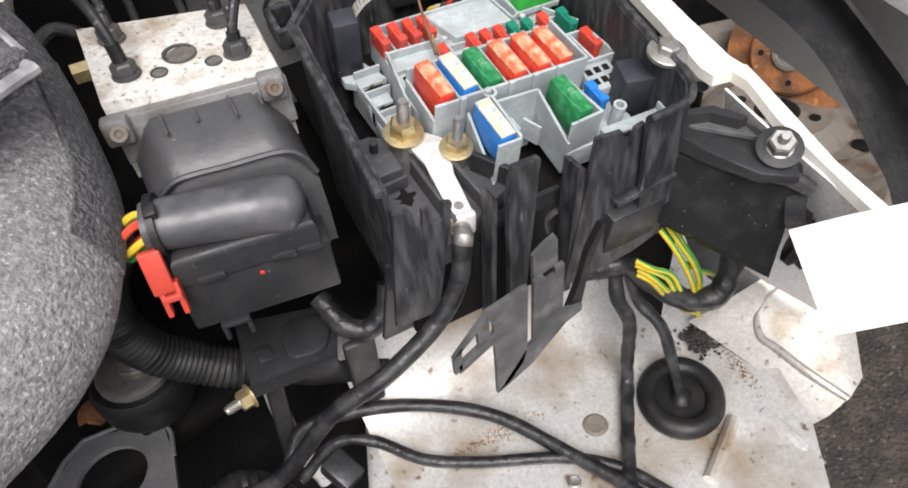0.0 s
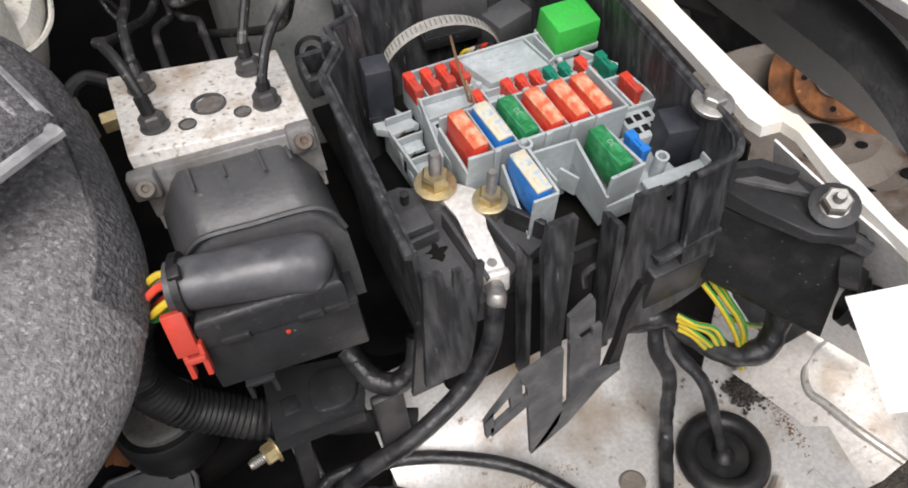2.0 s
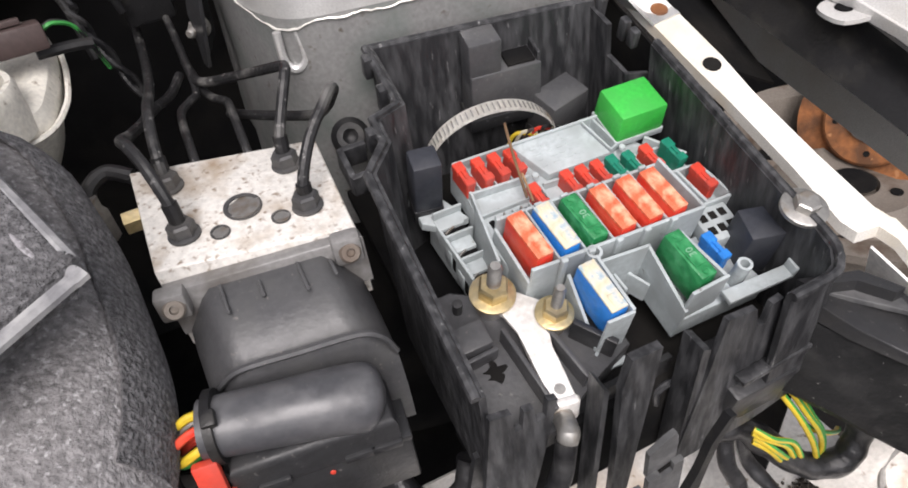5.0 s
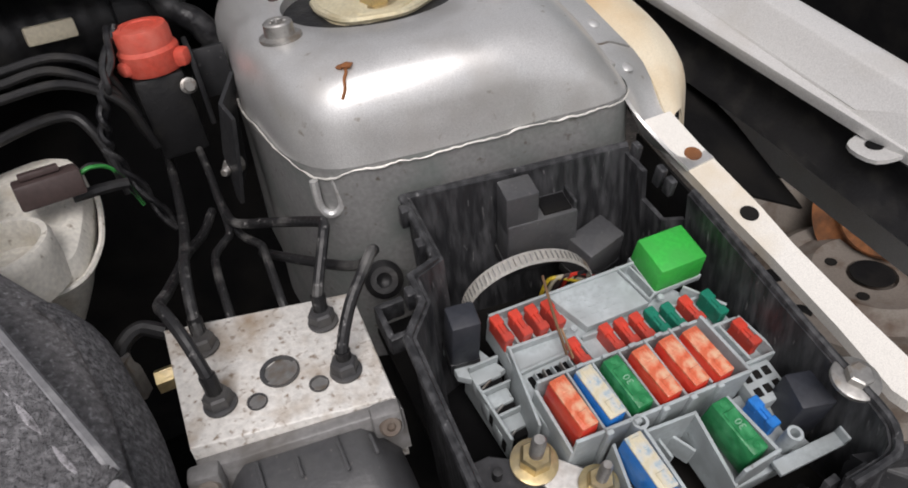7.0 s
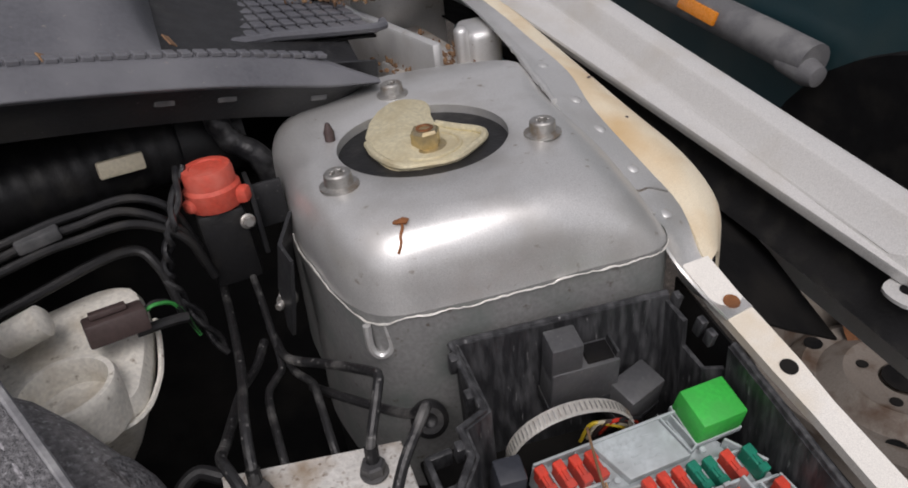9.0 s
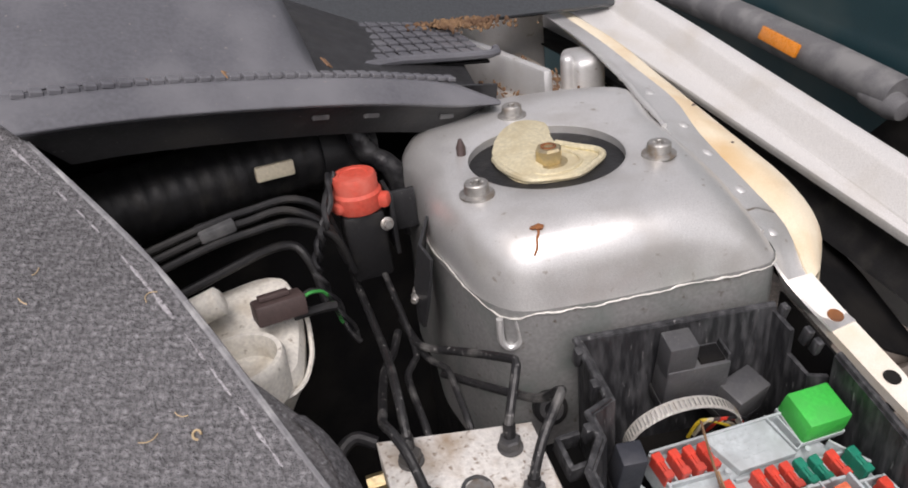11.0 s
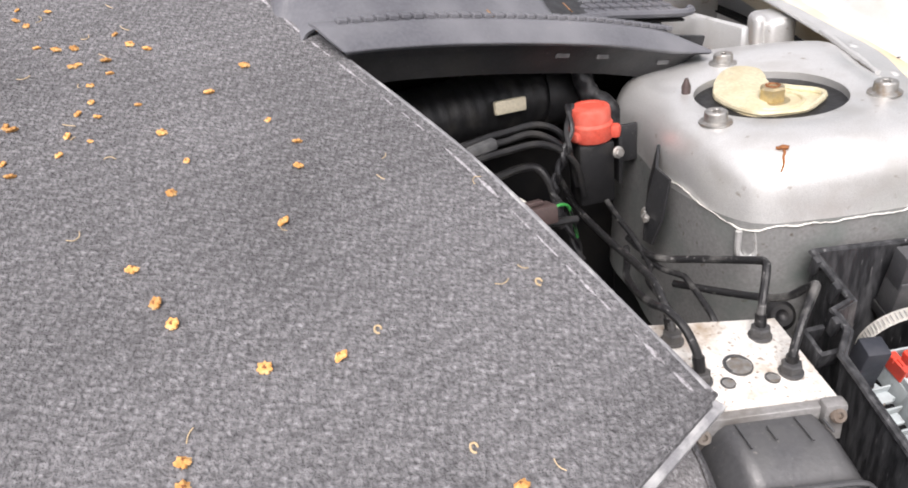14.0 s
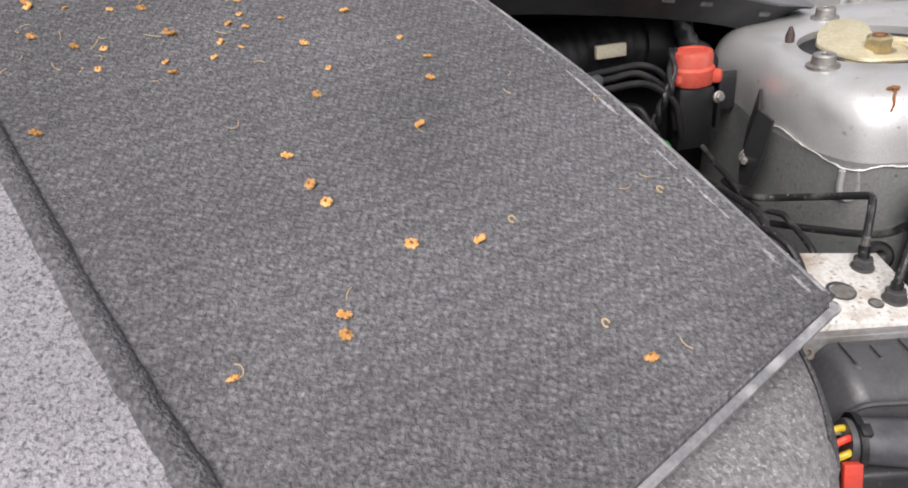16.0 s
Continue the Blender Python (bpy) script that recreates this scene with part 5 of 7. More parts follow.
def abs_unit():
    a = thing("abs_unit", (0.012, 0.30, 0.66), "ABS pump unit with an oxidised aluminium valve block", "ABS unit")
    quad = [(-0.0265, 0.3095), (0.0510, 0.2985), (0.0540, 0.3605), (-0.0265, 0.3735)]
    part("valve_block", prism(quad, 0.748, abs_z, bevel=0.0008), ALU, a, "pitted and stained aluminium valve block")
    for x, y, r, mat in ((0.013, 0.330, 0.0072, ALU), (0.0012, 0.3192, 0.0036, ALU), (0.0256, 0.3172, 0.0036, ALU)):
        part("port", lathe([(r * 1.02, 0.0004), (r, -0.0004), (r * 0.96, -0.0002), (r * 0.9, 0.0002), (r * 0.88, 0.0003), (0, 0.0003)], Matrix.Translation((x, y, abs_z(x, y) + 0.0003)), 24), STEEL, a, "round plugged port")
        part("port_groove", lathe([(r * 1.12, 0.0002), (r * 1.12, 0.0008), (r * 0.86, 0.0008), (r * 0.86, 0.0002), (r * 1.12, 0.0002)], Matrix.Translation((x, y, abs_z(x, y))) @ pose(0, 0, 0, 6.3, 3.4), 28), CAST, a)
    for x, y in ((-0.012, 0.3245), (-0.0125, 0.3565), (0.0372, 0.3485), (0.0375, 0.319)):
        hexbolt("pipe_nut", a, (x, y, abs_z(x, y)), 0.0058, 0.0068, CAST, flange=1.15, label="dark hexagon pipe nut")
    part("collar", prism([(-0.0265, 0.3035), (0.0515, 0.2925), (0.0515, 0.2985), (-0.0265, 0.3095)], 0.760, 0.7842, bevel=0.0008), COLLAR, a, "grey cast collar")
    for x, y, z in ((-0.0245, 0.3010, 0.7800), (0.0445, 0.2930, 0.7815)):
        part("collar_ear", block((0.012, 0.008, 0.013), pose(x, y, z, 0, 0, -8), 0.0018), COLLAR, a)
        s = part("torx_screw", lathe([(0.0043, 0), (0.0045, 0.0012), (0.0036, 0.0028), (0.0018, 0.0028), (0.0015, 0.0012), (0, 0.0012)], Matrix.Translation((x, y - 0.0035, z)) @ pose(0, 0, 0, 62), 16), WHEEL, a, "brown-stained torx screw")
    # black motor lid: a long dome with ribs, swept across
    n, prof = 17, []
    rows = []
    for i in range(n):
        s = i / (n - 1)
        x = -0.0235 + 0.0705 * s
        e = min(1, 0.15 + 5.2 * s, 0.15 + 5.2 * (1 - s))
        yb = 0.3025 - 0.146 * (x + 0.0235) * 0.95
        h = 0.0225 * e
        rows.append([(x, yb, 0.750), (x, yb, 0.7585 + h * 0.98), (x, yb - 0.012, 0.7580 + h), (x, yb - 0.030, 0.7520 + h * 0.93), (x, yb - 0.0355, 0.7485 + h * 0.78), (x, yb - 0.0365, 0.7465 + h * 0.7), (x, yb - 0.040, 0.735), (x, yb - 0.040, 0.715)])
    b = bmesh.new()
    g = [[b.verts.new(p) for p in r] for r in rows]
    for p, q in zip(g, g[1:]):
        for j in range(len(p) - 1):
            b.faces.new((p[j], q[j], q[j + 1], p[j + 1]))
    b.faces.new(g[0])
    b.faces.new(g[-1][::-1])
    part("motor_lid", b, DUSTY, a, "ribbed black plastic lid", 50)
    for x in (-0.006, 0.008, 0.024, 0.036):
        yb = 0.3025 - 0.139 * (x + 0.0235)
        part("lid_rib", block((0.0014, 0.016 if x in (-0.006, 0.024) else 0.009, 0.0014), pose(x, yb - 0.010, 0.7818, 4), 0.0004), DUSTY, a)
    part("lid_bead", tube([(-0.0235, 0.268, 0.757), (-0.016, 0.2655, 0.766), (-0.008, 0.2635, 0.7705), (0.012, 0.2605, 0.7705), (0.034, 0.2570, 0.7705), (0.0425, 0.256, 0.765), (0.0465, 0.2555, 0.755)], 0.0014, 6), DUSTY, a)
    # control unit below with its plug
    part("control_unit", block((0.067, 0.050, 0.040), pose(0.007, 0.268, 0.7185, 0, 0, -8), 0.002), BLACK, a)
    return a


abs_unit()


def plug():
    p = thing("multi_plug", (0.0, 0.24, 0.70), "large black multi-pin plug with a cable sleeve and red latch", "connector")
    m = Matrix.Translation((0.0065, 0.2425, 0.7205)) @ pose(0, 0, 0, 0, 0, -8)
    part("plug_body", block((0.0675, 0.016, 0.030), m @ pose(0, 0, 0.002), 0.0015), BLACK, p)
    part("seam_ledge", block((0.068, 0.018, 0.003), m @ pose(0, 0, 0.0165), 0.0006), BLACK, p)
    for x in (-0.018, 0.014, 0.024):
        part("snap_tab", block((0.012, 0.003, 0.0035), m @ pose(x, -0.0095, 0.0175), 0.0006), BLACK, p)
    part("latch_loop", join(block((0.013, 0.004, 0.0022), m @ pose(-0.017, -0.0095, -0.013), 0.0005), block((0.0022, 0.004, 0.010), m @ pose(-0.0225, -0.0095, -0.017), 0.0005), block((0.0022, 0.004, 0.010), m @ pose(-0.0115, -0.0095, -0.017), 0.0005)), BLACK, p)
    part("red_dot", lathe([(0.0012, 0), (0.0010, 0.0005), (0, 0.0007)], m @ pose(0.002, -0.0081, 0.010, 90), 10), RED, p)
    part("cable_sleeve", tube([(-0.0285, 0.2520, 0.7622), (-0.019, 0.2500, 0.7615), (0.0, 0.2460, 0.7600), (0.014, 0.2435, 0.7585), (0.026, 0.2415, 0.7560), (0.0345, 0.2400, 0.7530)], 0.0108, 22, 8, flat=0.95, grow=0.28, dome=0.2), SATIN, p, "smooth black cable sleeve")
    part("sleeve_skirt", prism([(-0.026, 0.2375), (0.035, 0.2290), (0.038, 0.2495), (-0.023, 0.260)], 0.737, 0.752, bevel=0.004, seg=3), BLACK, p)
    part("cable_tie", lathe([(0.0131, -0.0016), (0.0135, -0.0016), (0.0135, 0.0016), (0.0131, 0.0016)], Matrix.Translation((-0.0235, 0.2512, 0.7618)) @ Vector((0.97, -0.2, 0)).to_track_quat("Z", "Y").to_matrix().to_4x4(), 24), RUBBER, p)
    part("tie_head", block((0.005, 0.006, 0.004), pose(-0.0235, 0.2455, 0.7735, 20, 0, -8), 0.0006), RUBBER, p)
    part("latch", join(block((0.0090, 0.004, 0.020), pose(-0.0312, 0.2375, 0.7500, -16, 0, -8), 0.0008), block((0.0024, 0.005, 0.016), pose(-0.0332, 0.2350, 0.7365, -14, 0, -8), 0.0006),
                       block((0.0024, 0.005, 0.016), pose(-0.0267, 0.2342, 0.7360, -14, 0, -8), 0.0006), block((0.0085, 0.005, 0.003), pose(-0.0300, 0.2340, 0.7375, -14, 0, -8), 0.0006)), RED, p, "red plastic latch")
    return p


plug()
for i, mat in enumerate((WHITE, YELLOW, ORANGE, YELLOW, GREENWIRE, RED)):
    a = i * 1.05
    solo("loom_wire", tube([(-0.026, 0.2515 + 0.006 * math.cos(a), 0.762 + 0.006 * math.sin(a)), (-0.032, 0.2505 + 0.007 * math.cos(a), 0.762 + 0.007 * math.sin(a)), (-0.039, 0.252 + 0.006 * math.cos(a), 0.757 + 0.006 * math.sin(a)), (-0.0415, 0.256, 0.751)], 0.0017, 8), mat, "thin coloured wire entering the plug's sleeve", "wire", "loom wires")
solo("corrugated_hose", tube([(-0.046, 0.262, 0.752), (-0.0560, 0.270, 0.733), (-0.0625, 0.276, 0.713), (-0.0645, 0.2780, 0.697), (-0.0620, 0.2775, 0.680), (-0.0535, 0.2765, 0.663), (-0.0409, 0.2747, 0.650), (-0.0266, 0.2702, 0.640), (-0.012, 0.268, 0.634)], 0.0105, 18, 8, 0.0012, 0.0034), HOSE, "black corrugated cable hose", "hose")
solo("corrugated_hose", tube([(-0.1598, 0.3362, 0.60), (-0.1343, 0.3246, 0.62), (-0.1067, 0.3148, 0.64), (-0.0893, 0.318, 0.65), (-0.0760, 0.315, 0.662), (-0.066, 0.312, 0.675)], 0.0055, 12, 8, 0.0009, 0.003), HOSE, "thin black corrugated hose under the cover", "hose")
solo("corrugated_hose", tube([(-0.095, 0.235, 0.53), (-0.072, 0.25, 0.548), (-0.05, 0.255, 0.548), (-0.035, 0.25, 0.52)], 0.012, 16, 8, 0.0012, 0.0036), HOSE, "black corrugated hose low beside the mount", "hose")

# black tray below the plug
pl = thing("battery_tray_bracket", (0.01, 0.25, 0.63), "black pressed steel bracket under the ABS unit", "bracket")
part("plate", prism([(-0.020, 0.243), (0.026, 0.2385), (0.040, 0.275), (-0.016, 0.292)], 0.645, 0.6485, bevel=0.0008), BLACK, pl)
part("emboss", prism(rounded([(0.004, 0.249), (0.023, 0.246), (0.030, 0.266), (0.008, 0.272)], 4), 0.648, 0.653, bevel=0.002), BLACK, pl)
part("skirt", prism([(-0.020, 0.2425), (0.026, 0.2380), (0.026, 0.2400), (-0.020, 0.2445)], 0.6415, 0.6492), BLACK, pl)
part("leg", block((0.010, 0.012, 0.10), pose(-0.012, 0.262, 0.60, 0, 6), 0.002), BLACK, pl)
part("leg", block((0.018, 0.006, 0.09), pose(0.040, 0.250, 0.605, 10), 0.002), BLACK, pl)
hexbolt("bracket_bolt", pl, (-0.022, 0.2485, 0.6375), 0.006, 0.007, ZINC, (-1, -0.25, 0.05), 1.2, "brassy hexagon nut on a stud", 0.008, 0.003)

# rusty engine mount and other metal in the depth
em = thing("engine_mount", (-0.086, 0.34, 0.55), "round rubber engine mount with a rusty steel cup", "engine mount")
part("rubber_ring", lathe([(0.026, -0.04), (0.031, -0.03), (0.032, -0.012), (0.029, -0.006), (0.022, -0.006), (0, -0.006)], Matrix.Translation((-0.085, 0.343, 0.598)), 30), RUBBER, em)
part("steel_cup", lathe([(0.0245, -0.008), (0.0245, -0.002), (0.021, 0.0), (0.009, -0.001), (0.009, 0.003), (0, 0.003)], Matrix.Translation((-0.085, 0.343, 0.598)), 30), STEEL, em, "rust-flecked steel cup")
part("stud", lathe([(0.007, 0), (0.007, 0.004), (0.004, 0.0055), (0, 0.0055)], Matrix.Translation((-0.085, 0.343, 0.598)), 14), STEEL, em)
hexbolt("sunken_bolt", em, (-0.123, 0.355, 0.553), 0.009, 0.006, RUST, (0.2, -0.4, 1), 1.5, "rust-red bolt head")
part("mount_arm", block((0.13, 0.05, 0.02), pose(-0.10, 0.34, 0.54, 8, 6, 20), 0.004), DEEP, em)
gp = thing("gearbox_bracket", (-0.09, 0.29, 0.53), "dark grey steel bracket plate with a large round hole", "bracket")


def plate_with_hole(outline, hole, hr, z0, z1, m=None, n=28):
    """A flat plate with one round hole, from its outline to the hole's rim."""
    bm = bmesh.new()
    c = Vector((hole[0], hole[1], 0))
    o = [Vector((x, y, 0)) for x, y in outline]

    def edge_at(a):
        d = Vector((math.cos(a), math.sin(a), 0))
        best = None
        for p, q in zip(o, o[1:] + o[:1]):
            e = q - p
            den = d.x * e.y - d.y * e.x
            if abs(den) < 1e-9:
                continue
            w = p - c
            t, s = (w.x * e.y - w.y * e.x) / den, (w.x * d.y - w.y * d.x) / den
            if t > 0 and -1e-6 <= s <= 1 + 1e-6 and (best is None or t < best):
                best = t
        return c + d * (best or hr * 1.5)
    ang = sorted([6.28319 * i / n for i in range(n)] + [math.atan2(p.y - c.y, p.x - c.x) % 6.28319 for p in o])
    rings = [[], [], [], []]
    for a in ang:
        e, h = edge_at(a), c + Vector((math.cos(a), math.sin(a), 0)) * hr
        for k, (p, z) in enumerate(((e, z0), (e, z1), (h, z1), (h, z0))):
            rings[k].append(bm.verts.new((p.x, p.y, z)))
    for k in range(4):
        a, b = rings[k], rings[(k + 1) % 4]
        for i in range(len(ang)):
            j = (i + 1) % len(ang)
            bm.faces.new((a[i], a[j], b[j], b[i]))
    bm.transform(m or Matrix())
    return bm


part("plate", plate_with_hole([(-0.158, 0.312), (-0.134, 0.337), (-0.0854, 0.3265), (-0.0835, 0.295), (-0.088, 0.255), (-0.155, 0.262)], (-0.121, 0.300), 0.0215, 0.553, 0.557), GREYTRIM, gp)
part("bolt_hole", lathe([(0.0045, 0), (0.0045, 0.0006), (0, 0.0003)], Matrix.Translation((-0.0945, 0.3225, 0.5572)), 16), DEEP, gp)
part("edge_lip", tube([(-0.158, 0.312, 0.557), (-0.134, 0.337, 0.557), (-0.0854, 0.3265, 0.557), (-0.0835, 0.295, 0.557)], 0.0016, 6, 2), GREYTRIM, gp)
solo("metal_pipe", tube([(-0.012, 0.285, 0.60), (-0.014, 0.288, 0.56), (-0.012, 0.275, 0.53), (-0.005, 0.262, 0.50)], 0.0058, 14), TRAY, "grimy aluminium pipe below the bracket", "pipe")
solo("coolant_hose", tube([(-0.01, 0.30, 0.60), (0.012, 0.278, 0.602), (0.030, 0.272, 0.598), (0.055, 0.268, 0.585)], 0.011, 16, lumps=0.06), RUBBER, "black rubber hose under the bracket", "hose")
solo("small_connector", block((0.016, 0.022, 0.016), pose(0.006, 0.228, 0.56, 20, 0, 25), 0.002), BLACK, "small black connector on the tray", "connector")
solo("aluminium_bracket", block((0.018, 0.06, 0.03), pose(0.030, 0.225, 0.545, 0, 0, -20), 0.006, 3), TRAY, "rounded aluminium casting beside the tray", "bracket")
solo("taped_loom", tube([(0.030, 0.262, 0.672), (0.036, 0.246, 0.662), (0.046, 0.238, 0.660), (0.058, 0.238, 0.668), (0.064, 0.244, 0.68)], 0.0062, 12, lumps=0.12), TAPE, "taped wiring loom bent under the fuse box", "wiring loom")

# wiring on the tray
solo("floor_cable", tube([(-0.022, 0.235, 0.575), (-0.006, 0.252, 0.582), (0.022, 0.250, 0.580), (0.060, 0.236, 0.577), (0.10, 0.208, 0.571), (0.128, 0.166, 0.564), (0.146, 0.130, 0.563), (0.155, 0.10, 0.563)], 0.0042, 12, 10, lumps=0.08), TAPE, "taped black cable lying on the tray", "cable", "tray cables")
solo("floor_cable", tube([(-0.018, 0.228, 0.570), (0.008, 0.240, 0.572), (0.030, 0.232, 0.567), (0.052, 0.208, 0.562), (0.080, 0.190, 0.561), (0.108, 0.176, 0.561), (0.128, 0.164, 0.562), (0.150, 0.144, 0.561), (0.165, 0.115, 0.561)], 0.0036, 12, 10, lumps=0.08), TAPE, "taped black cable lying on the tray", "cable", "tray cables")
solo("wiring_loom", tube([(0.190, 0.215, 0.648), (0.186, 0.206, 0.630), (0.1900, 0.1975, 0.6130), (0.1885, 0.1935, 0.5850), (0.1860, 0.1880, 0.5665), (0.1740, 0.1720, 0.5640), (0.1558, 0.147, 0.563), (0.130, 0.11, 0.563)], 0.0044, 12, 10, flat=0.7, lumps=0.22), TAPE, "wrinkled taped wiring loom running down to the tray", "wiring loom")
solo("wiring_loom", tube([(0.196, 0.214, 0.648), (0.200, 0.205, 0.622), (0.2080, 0.1880, 0.605), (0.2090, 0.1740, 0.580), (0.2105, 0.1665, 0.562)], 0.0043, 12, 10, flat=0.7, lumps=0.15), TAPE, "taped wiring loom passing through the grommet", "wiring loom")
solo("wiring_loom", tube([(0.165, 0.222, 0.650), (0.180, 0.218, 0.648), (0.196, 0.212, 0.646), (0.210, 0.203, 0.632), (0.226, 0.190, 0.618), (0.243, 0.184, 0.618), (0.252, 0.186, 0.632), (0.256, 0.190, 0.65)], 0.0072, 12, 8, lumps=0.18), TAPE, "taped wiring loom bending under the headlamp bracket", "wiring loom")
gr = thing("grommet", (0.213, 0.170, 0.553), "oval black rubber grommet in the tray", "grommet")
gm = Matrix.Translation((0.2100, 0.1650, 0.556)) @ pose(0, 0, 0, 0, 0, 48) @ Matrix.Diagonal((1.06, 0.97, 1, 1))
part("ring", lathe([(0.0215 + 0.0062 * math.cos(a), 0.004 + 0.0066 * math.sin(a)) for a in [0.5236 * i for i in range(13)]], gm, 40), RUBBER, gr)
part("membrane", lathe([(0.0180, 0.004), (0.0165, 0.0012), (0.0150, 0.0008), (0.0090, 0.0010), (0.0070, 0.0040), (0.0040, 0.0075), (0.0, 0.0085)], gm, 30), RUBBER, gr, "dusty sunken membrane with a cable cone")
part("inner_lip", lathe([(0.0128 + 0.0011 * math.cos(a), 0.0016 + 0.0011 * math.sin(a)) for a in [0.7854 * i for i in range(9)]], gm, 30), RUBBER, gr)
solo("dead_leaf_scrap", block((0.0035, 0.009, 0.001), Matrix.Translation((0.1985, 0.1660, 0.5585)) @ pose(0, 0, 0, 0, 4, 35), 0.0003, 1), SEED, "orange-brown leaf scrap in the grommet", "leaf")
for path in ([(0.190, 0.202, 0.664), (0.1956, 0.195, 0.6612), (0.2086, 0.193, 0.6508), (0.2173, 0.192, 0.6331), (0.2247, 0.192, 0.6126), (0.2358, 0.193, 0.5985)],
             [(0.190, 0.202, 0.661), (0.1960, 0.196, 0.6580), (0.2070, 0.194, 0.6470), (0.2148, 0.193, 0.6310), (0.2225, 0.193, 0.6120), (0.2290, 0.194, 0.604)],
             [(0.192, 0.202, 0.656), (0.1974, 0.195, 0.6521), (0.2086, 0.194, 0.6362), (0.2215, 0.194, 0.6190), (0.2316, 0.195, 0.6101)],
             [(0.192, 0.202, 0.652), (0.1974, 0.196, 0.6485), (0.2080, 0.195, 0.6320), (0.2205, 0.195, 0.6155), (0.2310, 0.196, 0.606)],
             [(0.206, 0.204, 0.678), (0.2111, 0.195, 0.6664), (0.2197, 0.190, 0.6463), (0.2300, 0.190, 0.6197), (0.2400, 0.193, 0.5928)],
             [(0.211, 0.204, 0.678), (0.2157, 0.195, 0.6663), (0.2234, 0.191, 0.6512), (0.2308, 0.191, 0.6295), (0.2271, 0.193, 0.6110)],
             [(0.214, 0.204, 0.678), (0.2185, 0.196, 0.6650), (0.2262, 0.192, 0.6490), (0.2340, 0.192, 0.6250), (0.2330, 0.194, 0.605)],
             [(0.222, 0.200, 0.648), (0.2281, 0.196, 0.6426), (0.2382, 0.195, 0.6335), (0.2498, 0.197, 0.6227), (0.256, 0.20, 0.617)]):
    w = solo("earth_wire", tube([(x + 0.003, y, z - 0.004) for x, y, z in path], 0.0015, 8, 6), YELLOW, "yellow wire with a green stripe", "wire", "earth wires")
    part("stripe", tube([(x + 0.0036, y - 0.0006, z - 0.0034) for x, y, z in path], 0.0009, 6, 6), GREENWIRE, w, "green stripe")


def rubble(name, centre, spread, count, size, mat, label, zf, category, seed):
    rnd = random.Random(seed)
    bm = bmesh.new()
    for _ in range(count):
        x, y = centre[0] + rnd.gauss(0, spread[0]), centre[1] + rnd.gauss(0, spread[1])
        s = size * rnd.uniform(0.4, 1.4)
        m = Matrix.Translation((x, y, zf(x, y) + s * 0.3)) @ Euler((rnd.uniform(0, 6), rnd.uniform(0, 6), rnd.uniform(0, 6))).to_matrix().to_4x4() @ Matrix.Diagonal((1, rnd.uniform(0.4, 1), rnd.uniform(0.25, 0.7), 1))
        bmesh.ops.create_icosphere(bm, subdivisions=1, radius=s, matrix=m)
    return solo(name, bm, mat, label, category, kind="stuff", smooth=0)


rubble("leaf_mould", (0.2485, 0.1925), (0.0042, 0.0052), 420, 0.0017, SOIL, "clump of dark wet leaf mould on the tray", lambda x, y: 0.560 + 0.006 * max(0, 1 - (abs(x - 0.2485) + abs(y - 0.1925)) / 0.012), "dirt", 3)
rubble("dirt_crumbs", (0.096, 0.2060), (0.016, 0.0048), 620, 0.0006, LEAF, "patch of brown dirt crumbs on the tray", lambda x, y: 0.5585, "dirt", 4)
rubble("dirt_crumbs", (0.20, 0.16), (0.05, 0.03), 160, 0.0005, LEAF, "scattered dirt crumbs on the tray", lambda x, y: 0.557, "dirt", 5)

rubble("dirt_crumbs", (0.2600, 0.160), (0.0045, 0.016), 420, 0.0007, LEAF, "line of brown dirt along the tray's flange", lambda x, y: 0.5600, "dirt", 21)

# black headlamp bracket beside the fuse box
hb = thing("headlamp_bracket", (0.24, 0.19, 0.60), "dusty black plastic headlamp bracket bolted to the wing rail", "bracket")
part("upper_plate", prism([(0.205, 0.213), (0.2255, 0.2115), (0.242, 0.190), (0.246, 0.165), (0.236, 0.152), (0.222, 0.162), (0.212, 0.186)], 0.731, lambda x, y: 0.738 + 0.1 * (y - 0.18), bevel=0.0008), BLACK, hb)
part("gusset", prism([(0.2150, 0.2030), (0.2381, 0.1994), (0.2345, 0.1775)], 0.7395, lambda x, y: 0.7420 - 0.3 * (0.2381 - x) * (y - 0.19), bevel=0.0006), BRACKET, hb, "flat triangular gusset, dusty brown")
part("fin", prism([(0.205, 0.2115), (0.229, 0.203), (0.236, 0.187), (0.231, 0.187), (0.224, 0.199), (0.206, 0.2065)], 0.738, 0.7475), BLACK, hb)
part("side_box", prism([(0.205, 0.204), (0.240, 0.196), (0.258, 0.168), (0.244, 0.156), (0.216, 0.184)], lambda x, y: 0.682 - 0.8 * max(0, x - 0.215), 0.730, bevel=0.003), GRITTY, hb)
part("rib", tube([(0.224, 0.170, 0.731), (0.238, 0.160, 0.728), (0.247, 0.152, 0.722)], 0.004, 10), SCUFFED, hb)
part("rib", tube([(0.231, 0.177, 0.733), (0.228, 0.165, 0.731)], 0.003, 8), SCUFFED, hb)
hexbolt("bracket_bolt", hb, (0.2362, 0.1665, 0.7425), 0.0062, 0.007, STEEL, (-0.35, -0.4, 1), 1.0, "dull steel bolt on a grey washer", 0.004, 0.0025)
